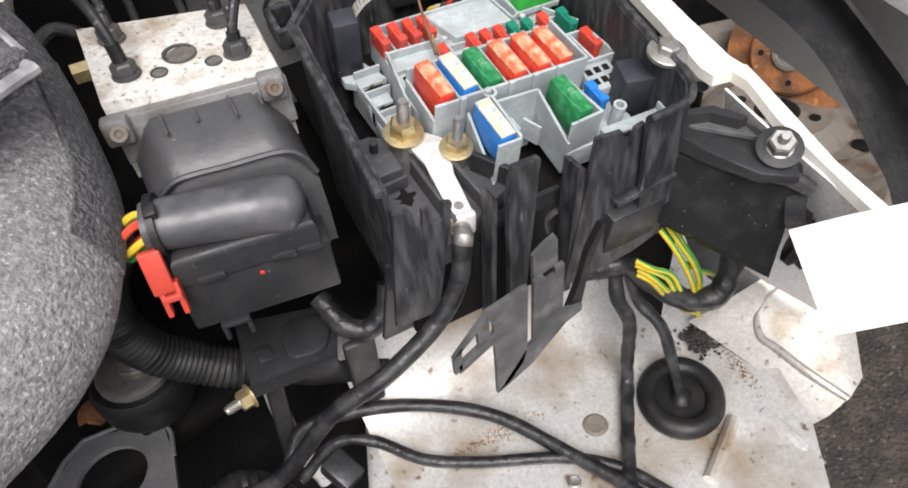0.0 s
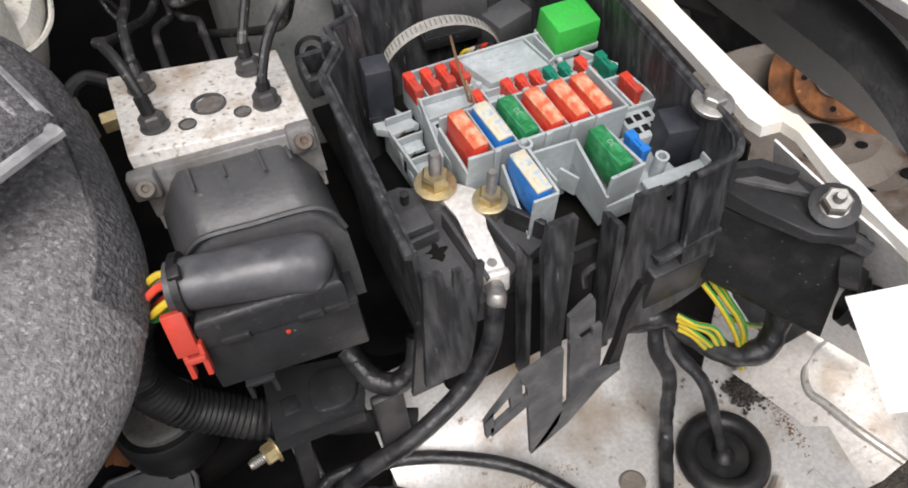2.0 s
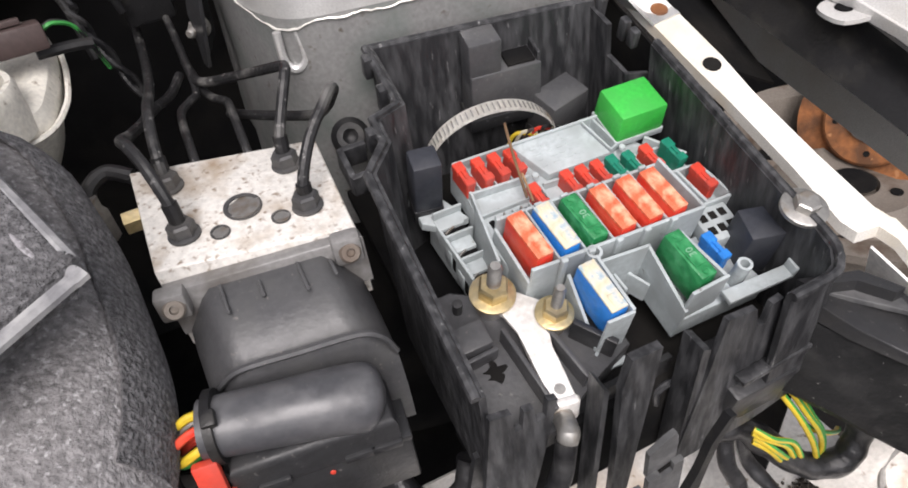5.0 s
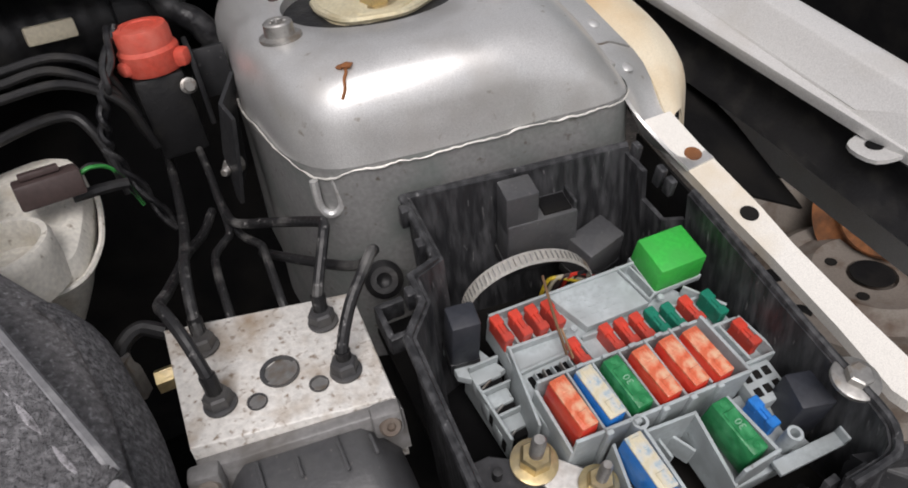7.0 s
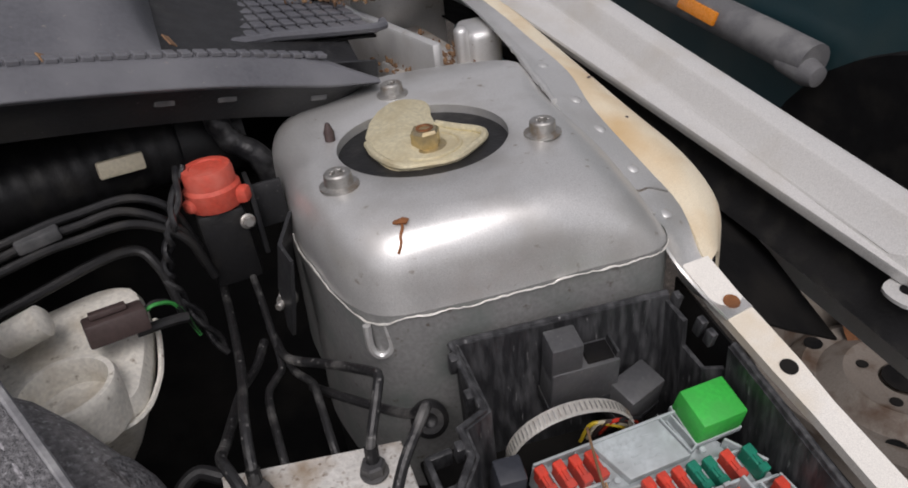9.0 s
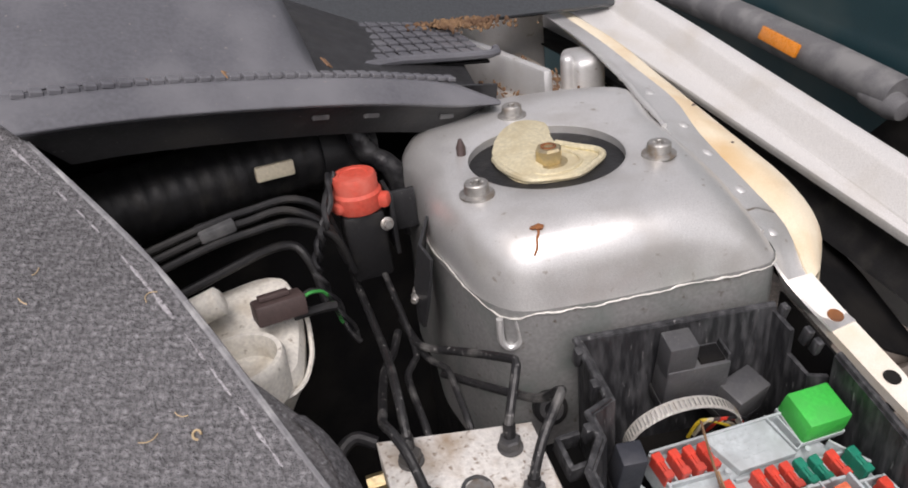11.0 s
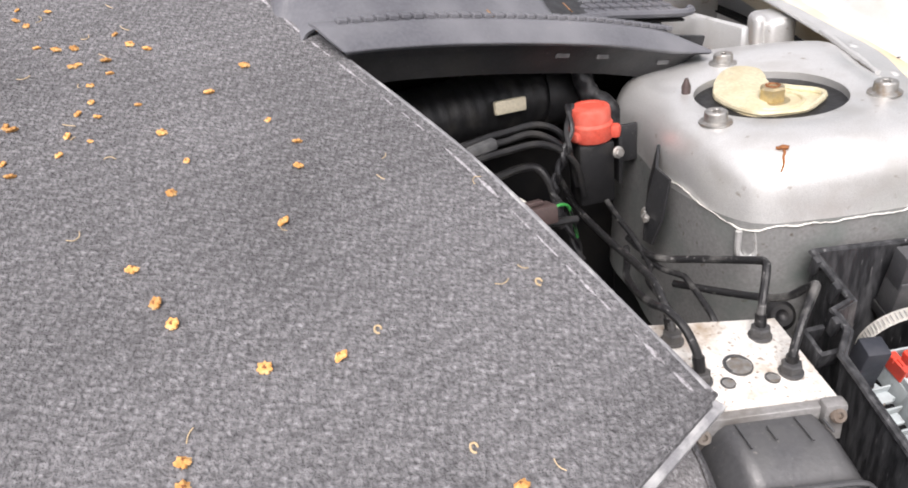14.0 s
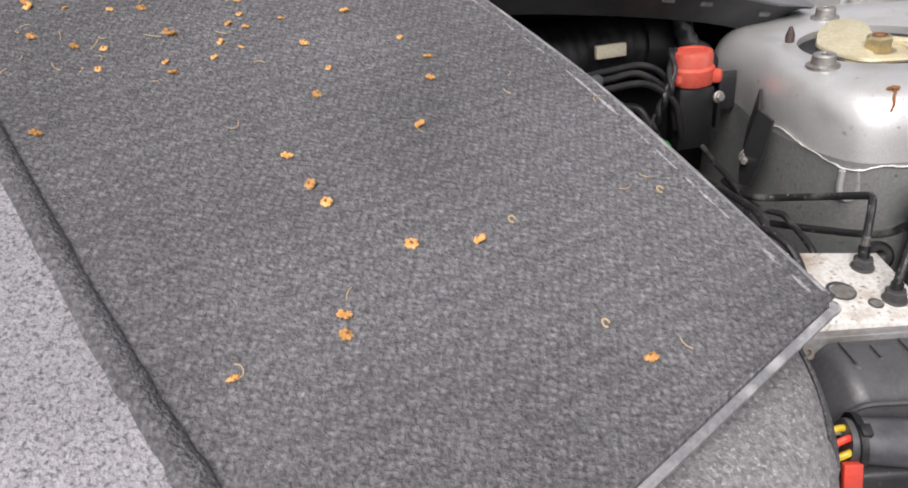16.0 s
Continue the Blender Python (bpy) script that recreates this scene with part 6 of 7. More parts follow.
part("washer", lathe([(0.0105, -0.001), (0.0105, 0.0008), (0.009, 0.0012), (0, 0.0012)], Matrix.Translation((0.2362, 0.1665, 0.7420)) @ Vector((-0.35, -0.4, 1)).to_track_quat("Z", "Y").to_matrix().to_4x4(), 24), BLACK, hb)
part("adjuster_boot", lathe([(0.0125, 0), (0.0135, 0.004), (0.011, 0.006), (0.0125, 0.010), (0.0105, 0.013), (0.011, 0.018), (0.004, 0.021), (0, 0.021)], Matrix.Translation((0.255, 0.157, 0.681)) @ Vector((0.5, -0.75, -0.25)).to_track_quat("Z", "Y").to_matrix().to_4x4(), 24), RUBBER, hb, "black rubber bellows")
part("bulb_shroud", lathe([(0.015, 0), (0.0155, 0.008), (0.0135, 0.009), (0.0125, 0.002), (0, 0.002)], Matrix.Translation((0.252, 0.163, 0.706)) @ Vector((0.45, -0.75, 0.2)).to_track_quat("Z", "Y").to_matrix().to_4x4(), 24), BLACK, hb)
solo("wing_side_panel", sheet([[(0.255, 0.135, 0.724), (0.247, 0.175, 0.738), (0.244, 0.21, 0.748)], [(0.275, 0.14, 0.67), (0.268, 0.18, 0.68), (0.262, 0.215, 0.69)], [(0.30, 0.15, 0.60), (0.29, 0.19, 0.60), (0.285, 0.23, 0.60)]], 0.0012), WHITE,
     "white inner wing side panel under the rail", "body panel", kind="structure")


# ---- felt covered board and the cover under it ----
def board_z(x, y):
    return 0.7283 - 0.16 * x + 0.389 * y


def board():
    b = thing("felt_board", (-0.3, 0.35, 0.84), "dark grey felt-covered board strewn with dry blossom, on the engine", "board")
    outline = [(-0.0385, 0.268), (-0.0405, 0.2635), (-0.0455, 0.2605), (-0.158, 0.1895), (-0.262, 0.125), (-0.268, 0.155), (-0.296, 0.1975), (-0.337, 0.257), (-0.410, 0.372), (-0.53, 0.56), (-0.62, 0.72),
               (-0.30, 0.74), (-0.2125, 0.589), (-0.1725, 0.519), (-0.106, 0.414), (-0.0535, 0.301)]
    part("felt_top", prism(outline, lambda x, y: board_z(x, y) - 0.010, board_z, bevel=0.002, seg=3), FELT, b)
    rim = [(x, y, board_z(x, y) - 0.0045) for x, y in outline[:5]]
    part("pressed_edge", tube([(x - 0.0, y - 0.001, z) for x, y, z in rim], 0.0026, 8, 4), FELT_EDGE, b, "pale pressed front edge")
    part("rolled_edge", tube([(x - 0.001, y + 0.002, z + 0.0046) for x, y, z in rim], 0.0015, 8, 4), FELT, b, "dark bound front edge")
    side = [(x + 0.0005, y, board_z(x, y) - 0.003) for x, y in ((-0.0385, 0.268), (-0.0535, 0.301), (-0.106, 0.414), (-0.1725, 0.519), (-0.2125, 0.589), (-0.30, 0.74))]
    part("pressed_edge", tube(side, 0.0026, 8, 6), FELT_EDGE, b, "pale pressed side edge")
    crease = [(-0.0465, 0.270), (-0.0625, 0.303), (-0.115, 0.4145), (-0.181, 0.5195), (-0.221, 0.589)]
    part("worn_crease", tube([(x, y, board_z(x, y) - 0.0005) for x, y in crease], 0.0007, 7, 40, lumps=1.7), FELT_LIGHT, b, "pale worn crease along the edge")
    left = [(-0.262, 0.128), (-0.270, 0.156), (-0.299, 0.1985), (-0.340, 0.258), (-0.413, 0.373), (-0.533, 0.561)]
    part("rolled_edge", tube([(x, y, board_z(x, y) - 0.0015) for x, y in [(p - 0.005, q) for p, q in left]], 0.0075, 12, 10, lumps=0.15), FELT, b, "dark rolled felt edge")
    return b


board()
panel = [(-0.275, 0.12), (-0.285, 0.16), (-0.312, 0.201), (-0.352, 0.262), (-0.425, 0.378), (-0.545, 0.566), (-0.70, 0.60), (-0.70, 0.05), (-0.30, 0.02)]
solo("boot_carpet", prism(panel, 0.82, lambda x, y: board_z(x, y) + 0.004, bevel=0.004, seg=3), FELT_LIGHT, "light grey carpet lying beside the dark board", "carpet")
cover = [(-0.056, 0.375), (-0.039, 0.335), (-0.0345, 0.298), (-0.0345, 0.262), (-0.045, 0.228), (-0.060, 0.205), (-0.080, 0.187), (-0.115, 0.166), (-0.17, 0.14), (-0.25, 0.11), (-0.27, 0.20), (-0.25, 0.36), (-0.12, 0.42)]
rings = []
for k, d in ((0.35, 0.044), (0.12, 0.043), (0.03, 0.040), (0.0, 0.034), (0.0, 0.027), (0.02, 0.019), (0.055, 0.011), (0.11, 0.005), (0.2, 0.001), (0.4, 0.0), (0.9, 0.0)):
    ring = [(x * (1 - k) - 0.14 * k, y * (1 - k) + 0.23 * k) for x, y in rounded(cover, 5)]
    rings.append([(x, y, board_z(x, y) - 0.0355 - d) for x, y in ring])
b, g = loft(rings)
b.faces.new(g[-1])
ec = thing("engine_cover", (-0.14, 0.23, 0.75), "rounded grey felt-lined cover under the dark board", "engine cover")
part("felt_skin", b, FELT_GREY, ec)
# Dark band just off the skin: the shade of the cover's side edge.
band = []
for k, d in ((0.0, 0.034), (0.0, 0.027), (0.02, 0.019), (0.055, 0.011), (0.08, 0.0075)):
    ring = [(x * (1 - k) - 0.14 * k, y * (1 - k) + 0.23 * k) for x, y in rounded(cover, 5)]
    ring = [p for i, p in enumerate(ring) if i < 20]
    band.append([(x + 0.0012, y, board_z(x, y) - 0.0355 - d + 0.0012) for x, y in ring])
part("dark_binding", sheet(band, 0.0012), FELT, ec, "dark felt band laid over the edge for its shade")


# dry blossom and stalks on the board
def litter():
    rnd = random.Random(7)
    spots = [(-0.190, 0.300), (-0.221, 0.298), (-0.208, 0.374), (-0.222, 0.495), (-0.252, 0.263), (-0.131, 0.240), (-0.264, 0.333), (-0.257, 0.322), (-0.275, 0.351), (-0.392, 0.365),
             (-0.346, 0.536), (-0.287, 0.517), (-0.277, 0.512), (-0.316, 0.496), (-0.305, 0.479), (-0.303, 0.465), (-0.279, 0.462), (-0.242, 0.471), (-0.211, 0.447), (-0.266, 0.439),
             (-0.342, 0.447), (-0.314, 0.425), (-0.339, 0.420), (-0.368, 0.496), (-0.375, 0.466), (-0.197, 0.429), (-0.198, 0.411), (-0.253, 0.418), (-0.260, 0.396), (-0.334, 0.411),
             (-0.372, 0.413), (-0.411, 0.439), (-0.252, 0.254), (-0.294, 0.237)]
    for k in range(34):
        spots.append((-0.29 - 0.15 * rnd.random(), 0.42 + 0.16 * rnd.random()))
    proto = thing("dry_blossom", (0, 0, 0), "small orange-brown dry blossom on the felt board", "blossom", "dry blossoms")
    bm = bmesh.new()
    for i in range(7):
        a = 0.9 * i
        bmesh.ops.create_icosphere(bm, subdivisions=1, radius=0.0018, matrix=Matrix.Translation((0.0010 * math.cos(a), 0.0010 * math.sin(a), 0.0006 + 0.0004 * (i % 2))) @ Matrix.Rotation(a, 4, "Z") @ Matrix.Diagonal((1.25, 0.75, 0.6, 1)))
    part("petals", bm, SEED, proto, "", 0)
    part("heart", lathe([(0.0012, 0), (0.0014, 0.0012), (0.0006, 0.002), (0, 0.002)], Matrix(), 8), RUST, proto)
    for i, (x, y) in enumerate(spots):
        s = rnd.uniform(0.6, 1.15) if i > 9 else 1.2
        m = Matrix.Translation((x, y, board_z(x, y))) @ Euler((radians(21) + rnd.uniform(-0.2, 0.2), 0.16, rnd.uniform(0, 6))).to_matrix().to_4x4()
        ob = copy_thing(proto, m) if i else proto
        if not i:
            ob.matrix_basis = m
        for ch in ob.children:
            ch.scale = (s, s * rnd.uniform(0.85, 1), s)
    for i in range(40):
        x, y = (rnd.uniform(-0.42, -0.26), rnd.uniform(0.40, 0.56)) if i < 30 else (rnd.uniform(-0.3, -0.1), rnd.uniform(0.22, 0.42))
        L, a, c = rnd.uniform(0.0015, 0.005), rnd.uniform(0, 6.28), rnd.uniform(-0.8, 0.8)
        pts = [(x + L * s * math.cos(a + c * s), y + L * s * math.sin(a + c * s)) for s in (-1, -0.3, 0.4, 1)]
        solo("stalk_bit", tube([(px, py, board_z(px, py) + 0.0007) for px, py in pts], 0.00024, 5, 3), HAY, "thin dry stalk bit on the felt board", "stalk", "stalk bits")
    for cx, cy in ((-0.095, 0.329), (-0.173, 0.311), (-0.145, 0.256)):
        ring = [(cx + 0.0015 * math.cos(a), cy + 0.0019 * math.sin(a)) for a in [0.45 * j for j in range(12)]]
        solo("curled_stalk", tube([(px, py, board_z(px, py) + 0.001) for px, py in ring], 0.0005, 6, 3), HAY, "curled dry stalk on the felt board", "stalk", "curled stalks")


litter()


# ---- scuttle panel and bulkhead ----
def scuttle():
    s = thing("scuttle_panel", (-0.1, 0.62, 0.9), "dark grey plastic scuttle panel with grille and rubber lip", "scuttle panel")

    def edge(x):
        return 0.498 + (x + 0.154) * 0.318, float(np.interp(x, (-0.45, -0.30, -0.1557, -0.1165, -0.0749, -0.0176, 0.033, 0.0963, 0.1339), (0.992, 0.974, 0.9533, 0.9477, 0.939, 0.9256, 0.912, 0.8914, 0.8816)))

    def under_board(x, y, z):
        """Nothing of the scuttle stands above the board that lies over it."""
        side = np.interp(y, (0.3, 0.414, 0.519, 0.589, 0.74), (-0.053, -0.106, -0.1725, -0.2125, -0.30))
        return min(z, board_z(x, y) - 0.008) if x < side else z

    def left_end(fy, fz):
        """Where a strip of the scuttle meets the slanting edge of the board that hides its end."""
        x = -0.10
        while x > -0.32 and fz(x) > 0.9063 - 1.42 * (x + 0.106) - 0.38 * (fy(x) - 0.414):
            x -= 0.001
        return x
    steps = (0.0, 0.03, 0.1, 0.25, 0.45, 0.65, 0.8, 0.88, 0.94, 1.0)
    rows = []
    for dy, dz in ((0.003, -0.0025), (0.0, 0.0), (0.0015, 0.0025), (0.006, 0.0072), (0.0120, 0.0118), (0.0165, 0.0135), (0.028, 0.0140)):
        r = []
        x0 = left_end(lambda q: edge(q)[0] + dy, lambda q: edge(q)[1] + dz)
        for x in [x0 + (0.133 - x0) * k for k in steps]:
            y, z = edge(x)
            taper = 1 if x < 0.09 else max(0.15, (0.14 - x) / 0.05)
            r.append((x, y + dy * taper, z + dz * taper))
        rows.append(r)
    part("front_lip", sheet(fine(rows, 3), 0.002), COWL, s, "smooth rounded front lip", 60)
    rows = []
    for dy, dz in ((0.004, -0.001), (0.012, -0.010), (0.022, -0.026)):
        x0 = left_end(lambda q: edge(q)[0] + dy, lambda q: edge(q)[1] + dz)
        rows.append([(x, edge(x)[0] + dy, edge(x)[1] + dz * (1 if x < 0.09 else max(0.1, (0.137 - x) / 0.047))) for x in [x0 + (0.133 - x0) * k for k in steps]])
    part("lip_underside", sheet(fine(rows, 3), 0.002), BLACK, s, "black underside flange with pale clips", 60)
    for x in (-0.005, 0.030, 0.088):
        y, z = edge(x)
        part("underside_clip", block((0.012, 0.002, 0.004), Matrix.Translation((x, y + 0.010, z - 0.011)) @ pose(0, 0, 0, 10, 13, 17), 0.0006, 1), BRACKET, s)
    for i in range(32):
        x = -0.160 + 0.0083 * i
        y, z = edge(x)
        part("lip_notch", block((0.0066, 0.0085, 0.0030), Matrix.Translation((x, y + 0.0215, z + 0.0150)) @ pose(0, 0, 0, 6, 14, 17), 0.0005, 1), COWL, s)
    rows = []
    for dy, dz in ((0.026, 0.0135), (0.030, 0.002), (0.07, -0.006), (0.11, 0.010), (0.17, 0.022), (0.24, 0.03)):
        rows.append([(x, edge(x)[0] + dy, min(0.962, edge(x)[1]) + dz - (0.006 if x > 0.0 else 0)) for x in (-0.45, -0.35, -0.26, -0.2, -0.1, -0.02, 0.0, 0.08, 0.14)])
    rows = [[(x, y, under_board(x, y, z)) for x, y, z in r] for r in rows]
    part("deck", sheet(rows, 0.002), BLACK, s, "black trough behind the lip", 60)
    rows = []
    for k in (0.0, 0.12, 0.3, 0.5, 0.7, 0.88, 1.0):
        up = 0.044 * math.sin(math.pi * min(1, k * 0.80 + 0.02)) * (1 if k < 0.9 else 0.8)
        rows.append([(x, edge(x)[0] + 0.032 + 0.155 * k, edge(x)[1] + 0.010 + up * q + 0.012 * k) for x, q in ((-0.205, 0.1), (-0.195, 0.8), (-0.17, 1), (-0.1, 1), (-0.04, 1), (-0.012, 0.9), (0.002, 0.1))])
    rows = [[(x, y, under_board(x, y, z)) for x, y, z in r] for r in rows]
    part("wiper_hump", sheet(fine(rows, 3), 0.002), COWL, s, "long rounded hump", 60)

    def gz(x, y):
        return 0.915 - 0.20 * (x - 0.009) + 0.16 * (y - 0.667)
    for i in range(13):
        for j in range(8):
            x = 0.0185 + 0.0114 * i
            y = 0.6745 + 0.0148 * j + 0.21 * (x - 0.01)
            if (i - 12) * 0.9 + j > 3 or y > 0.79 + 0.10 * max(0, 0.09 - x):
                continue
            xx = x - 0.004 * j * 0.6
            part("grille_tile", block((0.0096, 0.0122, 0.0030), Matrix.Translation((xx, y, gz(xx, y) + 0.001)) @ pose(0, 0, 0, 7, 11.3, 12), 0.0005, 1), COWL, s)
    part("grille_base", sheet([[(0.004, 0.668, gz(0.004, 0.668) - 0.006), (0.165, 0.70, gz(0.165, 0.70) - 0.006)], [(-0.01, 0.79, gz(-0.01, 0.82) - 0.010), (0.14, 0.85, gz(0.14, 0.85) - 0.010)]], 0.002), DEEP, s)
    part("grille_frame", tube([(0.0, 0.79, gz(0, 0.79)), (0.006, 0.667, gz(0.006, 0.667)), (0.08, 0.683, gz(0.08, 0.683)), (0.165, 0.70, gz(0.165, 0.70)), (0.175, 0.712, gz(0.17, 0.71))], 0.004, 8, 2), COWL, s)
    return s


scuttle()
solo("windscreen", block((1.4, 0.5, 0.006), Matrix.Translation((-0.35, 0.90, 1.10)) @ pose(0, 0, 0, 38, 5, 8), 0.002), GLASS, "dusty raked windscreen glass above the scuttle", "windscreen", kind="structure")
solo("bulkhead_corner", join(block((0.030, 0.05, 0.085), pose(0.256, 0.700, 0.832, 0, 0, -6), 0.008, 3), block((0.012, 0.014, 0.075), pose(0.236, 0.690, 0.840, 0, 0, -6), 0.005, 3), block((0.010, 0.20, 0.06), pose(0.186, 0.75, 0.850, 0, 0, 8), 0.004), block((0.10, 0.012, 0.10), pose(0.235, 0.86, 0.85, 0, 0, -6), 0.004)), SILVER, "silver bulkhead corner beside the scuttle grille", "body panel", kind="structure")
solo("drain_well", block((0.07, 0.20, 0.02), pose(0.215, 0.74, 0.835), 0.003), TRAY, "dirty drain channel filled with leaf litter", "body panel", kind="structure")
rubble("leaf_litter", (0.205, 0.735), (0.014, 0.035), 420, 0.0030, LEAF, "drift of dead leaves in the drain channel", lambda x, y: 0.848, "leaves", 11)
rubble("leaf_litter", (0.160, 0.765), (0.022, 0.016), 420, 0.0026, LEAF, "dead leaves heaped at the end of the grille", lambda x, y: 0.912 - 0.1 * (x - 0.1), "leaves", 12)
solo("curled_leaf", join(block((0.012, 0.016, 0.0012), Matrix.Translation((-0.188, 0.545, 0.966)) @ pose(0, 0, 0, 60, 20, 10), 0.0004, 1), block((0.009, 0.012, 0.0012), Matrix.Translation((-0.180, 0.548, 0.962)) @ pose(0, 0, 0, 20, -30, 40), 0.0004, 1)), SEED, "curled orange dead leaf on the scuttle", "leaf")
for x, y in ((-0.055, 0.555), (-0.098, 0.545), (0.008, 0.578)):
    solo("dead_leaf", block((0.006, 0.009, 0.001), Matrix.Translation((x, y, 0.955 - 0.14 * (x + 0.1))) @ pose(0, 0, 0, 40, 30, 50), 0.0003, 1), LEAF, "small brown dead leaf on the scuttle", "leaf", "scuttle leaves")

# air duct hose under the scuttle
solo("air_duct_hose", tube([(-0.40, 0.52, 0.865), (-0.25, 0.555, 0.868), (-0.12, 0.59, 0.868), (-0.04, 0.612, 0.866), (0.03, 0.628, 0.862)], 0.026, 22, 8, 0.0014, 0.011), RUBBER, "ribbed black air duct hose under the scuttle", "hose")
part("cuff", tube([(-0.012, 0.6185, 0.8645), (0.03, 0.628, 0.862)], 0.029, 22, 4), RUBBER, bpy.data.objects["air_duct_hose"], "smooth rubber end cuff")
solo("foam_tag", block((0.028, 0.005, 0.011), Matrix.Translation((-0.042, 0.580, 0.872)) @ pose(0, 0, 0, -8, 4, 14), 0.0015), TAN, "small beige tag stuck on the duct hose", "tag")
solo("wiring_loom", tube([(0.022, 0.60, 0.905), (0.02, 0.588, 0.885), (0.026, 0.586, 0.868), (0.042, 0.582, 0.85), (0.05, 0.58, 0.80)], 0.008, 12, lumps=0.25), TAPE, "taped loom at the strut tower", "wiring loom")
strands = []
for turn in (0.0, 3.14159):
    pts = smooth_path([(-0.008, 0.535, 0.880), (-0.0185, 0.510, 0.862), (-0.0255, 0.508, 0.847), (-0.0305, 0.508, 0.832), (-0.031, 0.506, 0.821), (-0.0235, 0.504, 0.798), (-0.015, 0.50, 0.77)], 6)
    strands.append(tube([(p.x + 0.0021 * math.cos(turn + 0.75 * i), p.y + 0.0021 * math.sin(turn + 0.75 * i), p.z) for i, p in enumerate(pts)], 0.0019, 7, 3))
solo("thin_harness", join(*strands), TAPE, "twisted pair of taped wires beside the red cap", "wiring loom")


# jump terminal with the red cap
jt = thing("jump_terminal", (0.006, 0.53, 0.79), "battery jump terminal under a faded red rubber cap", "terminal")
part("cap", join(lathe([(0.0155, -0.022), (0.0165, -0.020), (0.0165, -0.010), (0.0148, -0.008), (0.0148, 0.0), (0.0138, 0.0024), (0.010, 0.0026), (0.0095, 0.0018), (0, 0.0018)], Matrix.Translation((0.006, 0.531, 0.8755)), 28),
                 block((0.010, 0.010, 0.010), Matrix.Translation((0.021, 0.523, 0.859)) @ pose(0, 0, 0, 0, 0, -28), 0.003), block((0.008, 0.010, 0.008), Matrix.Translation((-0.008, 0.524, 0.859)) @ pose(0, 0, 0, 0, 0, 30), 0.003)), REDCAP, jt, "faded red rubber cap")
part("holder", block((0.028, 0.026, 0.050), pose(0.006, 0.531, 0.828), 0.003), RUBBER, jt)
part("bracket", join(block((0.003, 0.026, 0.046), pose(0.0262, 0.536, 0.838), 0.0006), block((0.020, 0.003, 0.03), pose(0.036, 0.540, 0.84), 0.0006)), BLACK, jt)
hexbolt("bracket_bolt", jt, (0.0195, 0.512, 0.846), 0.0035, 0.004, STEEL, (0.2, -1, 0.2), 1.3, "small steel nut")
pb = thing("pipe_bracket", (0.035, 0.47, 0.80), "black folded bracket on the tower's flank", "bracket")
part("plate", sheet([[(0.042, 0.495, 0.854), (0.030, 0.472, 0.848), (0.033, 0.457, 0.844)], [(0.037, 0.498, 0.825), (0.024, 0.474, 0.820), (0.028, 0.457, 0.816)], [(0.034, 0.498, 0.796), (0.023, 0.476, 0.790), (0.024, 0.464, 0.792)]], 0.002), BLACK, pb)
hexbolt("bracket_bolt", pb, (0.0285, 0.4775, 0.810), 0.005, 0.007, STEEL, (-0.6, -0.8, 0.1), 1.2, "steel bolt with a rusty thread", 0.006, 0.0025)

# brake pipes
for k, pts in enumerate((
        [(-0.0120, 0.3245, 0.793), (-0.0125, 0.327, 0.806), (-0.0155, 0.337, 0.8185), (-0.0195, 0.350, 0.8225), (-0.0219, 0.3611, 0.8196), (-0.0195, 0.378, 0.812), (-0.0150, 0.405, 0.802), (-0.0090, 0.430, 0.795), (0.0, 0.450, 0.790), (0.008, 0.470, 0.790)],
        [(-0.0125, 0.3565, 0.795), (-0.0120, 0.362, 0.807), (-0.0098, 0.385, 0.8155), (-0.0071, 0.4208, 0.8094), (-0.0062, 0.455, 0.8030), (-0.0060, 0.4952, 0.7978), (-0.0060, 0.540, 0.795), (-0.004, 0.580, 0.800)],
        [(0.0372, 0.3485, 0.793), (0.0385, 0.3515, 0.804), (0.0490, 0.3660, 0.8205), (0.0518, 0.3720, 0.8235), (0.0500, 0.3790, 0.8215), (0.0360, 0.4080, 0.8090), (0.0178, 0.4381, 0.7972), (0.0145, 0.460, 0.793), (0.0135, 0.480, 0.792)],
        [(0.0375, 0.319, 0.786), (0.0385, 0.3205, 0.798), (0.0470, 0.3280, 0.8120), (0.0590, 0.3380, 0.8210), (0.0636, 0.3426, 0.8230), (0.0655, 0.3500, 0.8170), (0.0600, 0.3680, 0.7990), (0.0420, 0.4000, 0.7880), (0.0250, 0.4300, 0.780)],
        [(0.0010, 0.3683, 0.7880), (0.0012, 0.3850, 0.7925), (0.0021, 0.4186, 0.7931), (0.0080, 0.4320, 0.7920), (0.0133, 0.4435, 0.7911), (0.0135, 0.4722, 0.7972), (0.0135, 0.5000, 0.8000), (0.0120, 0.5400, 0.810)],
        [(0.0244, 0.3730, 0.7840), (0.0246, 0.3820, 0.7890), (0.0255, 0.4120, 0.7930), (0.0245, 0.4200, 0.7928), (0.0190, 0.4350, 0.7900), (0.0145, 0.4550, 0.790)])):
    p = solo("brake_pipe", tube(pts, 0.0025 if k < 4 else 0.0021, 10, 8), PIPE, "black coated brake pipe bent to the valve block", "pipe", "brake pipes")
    if k < 4:
        part("end_sleeve", tube([pts[0], pts[1]], 0.0033, 10, 3), RUBBER, p)
pf = thing("pipe_union", (-0.03, 0.37, 0.76), "brass and steel pipe union beside the valve block", "pipe fitting")
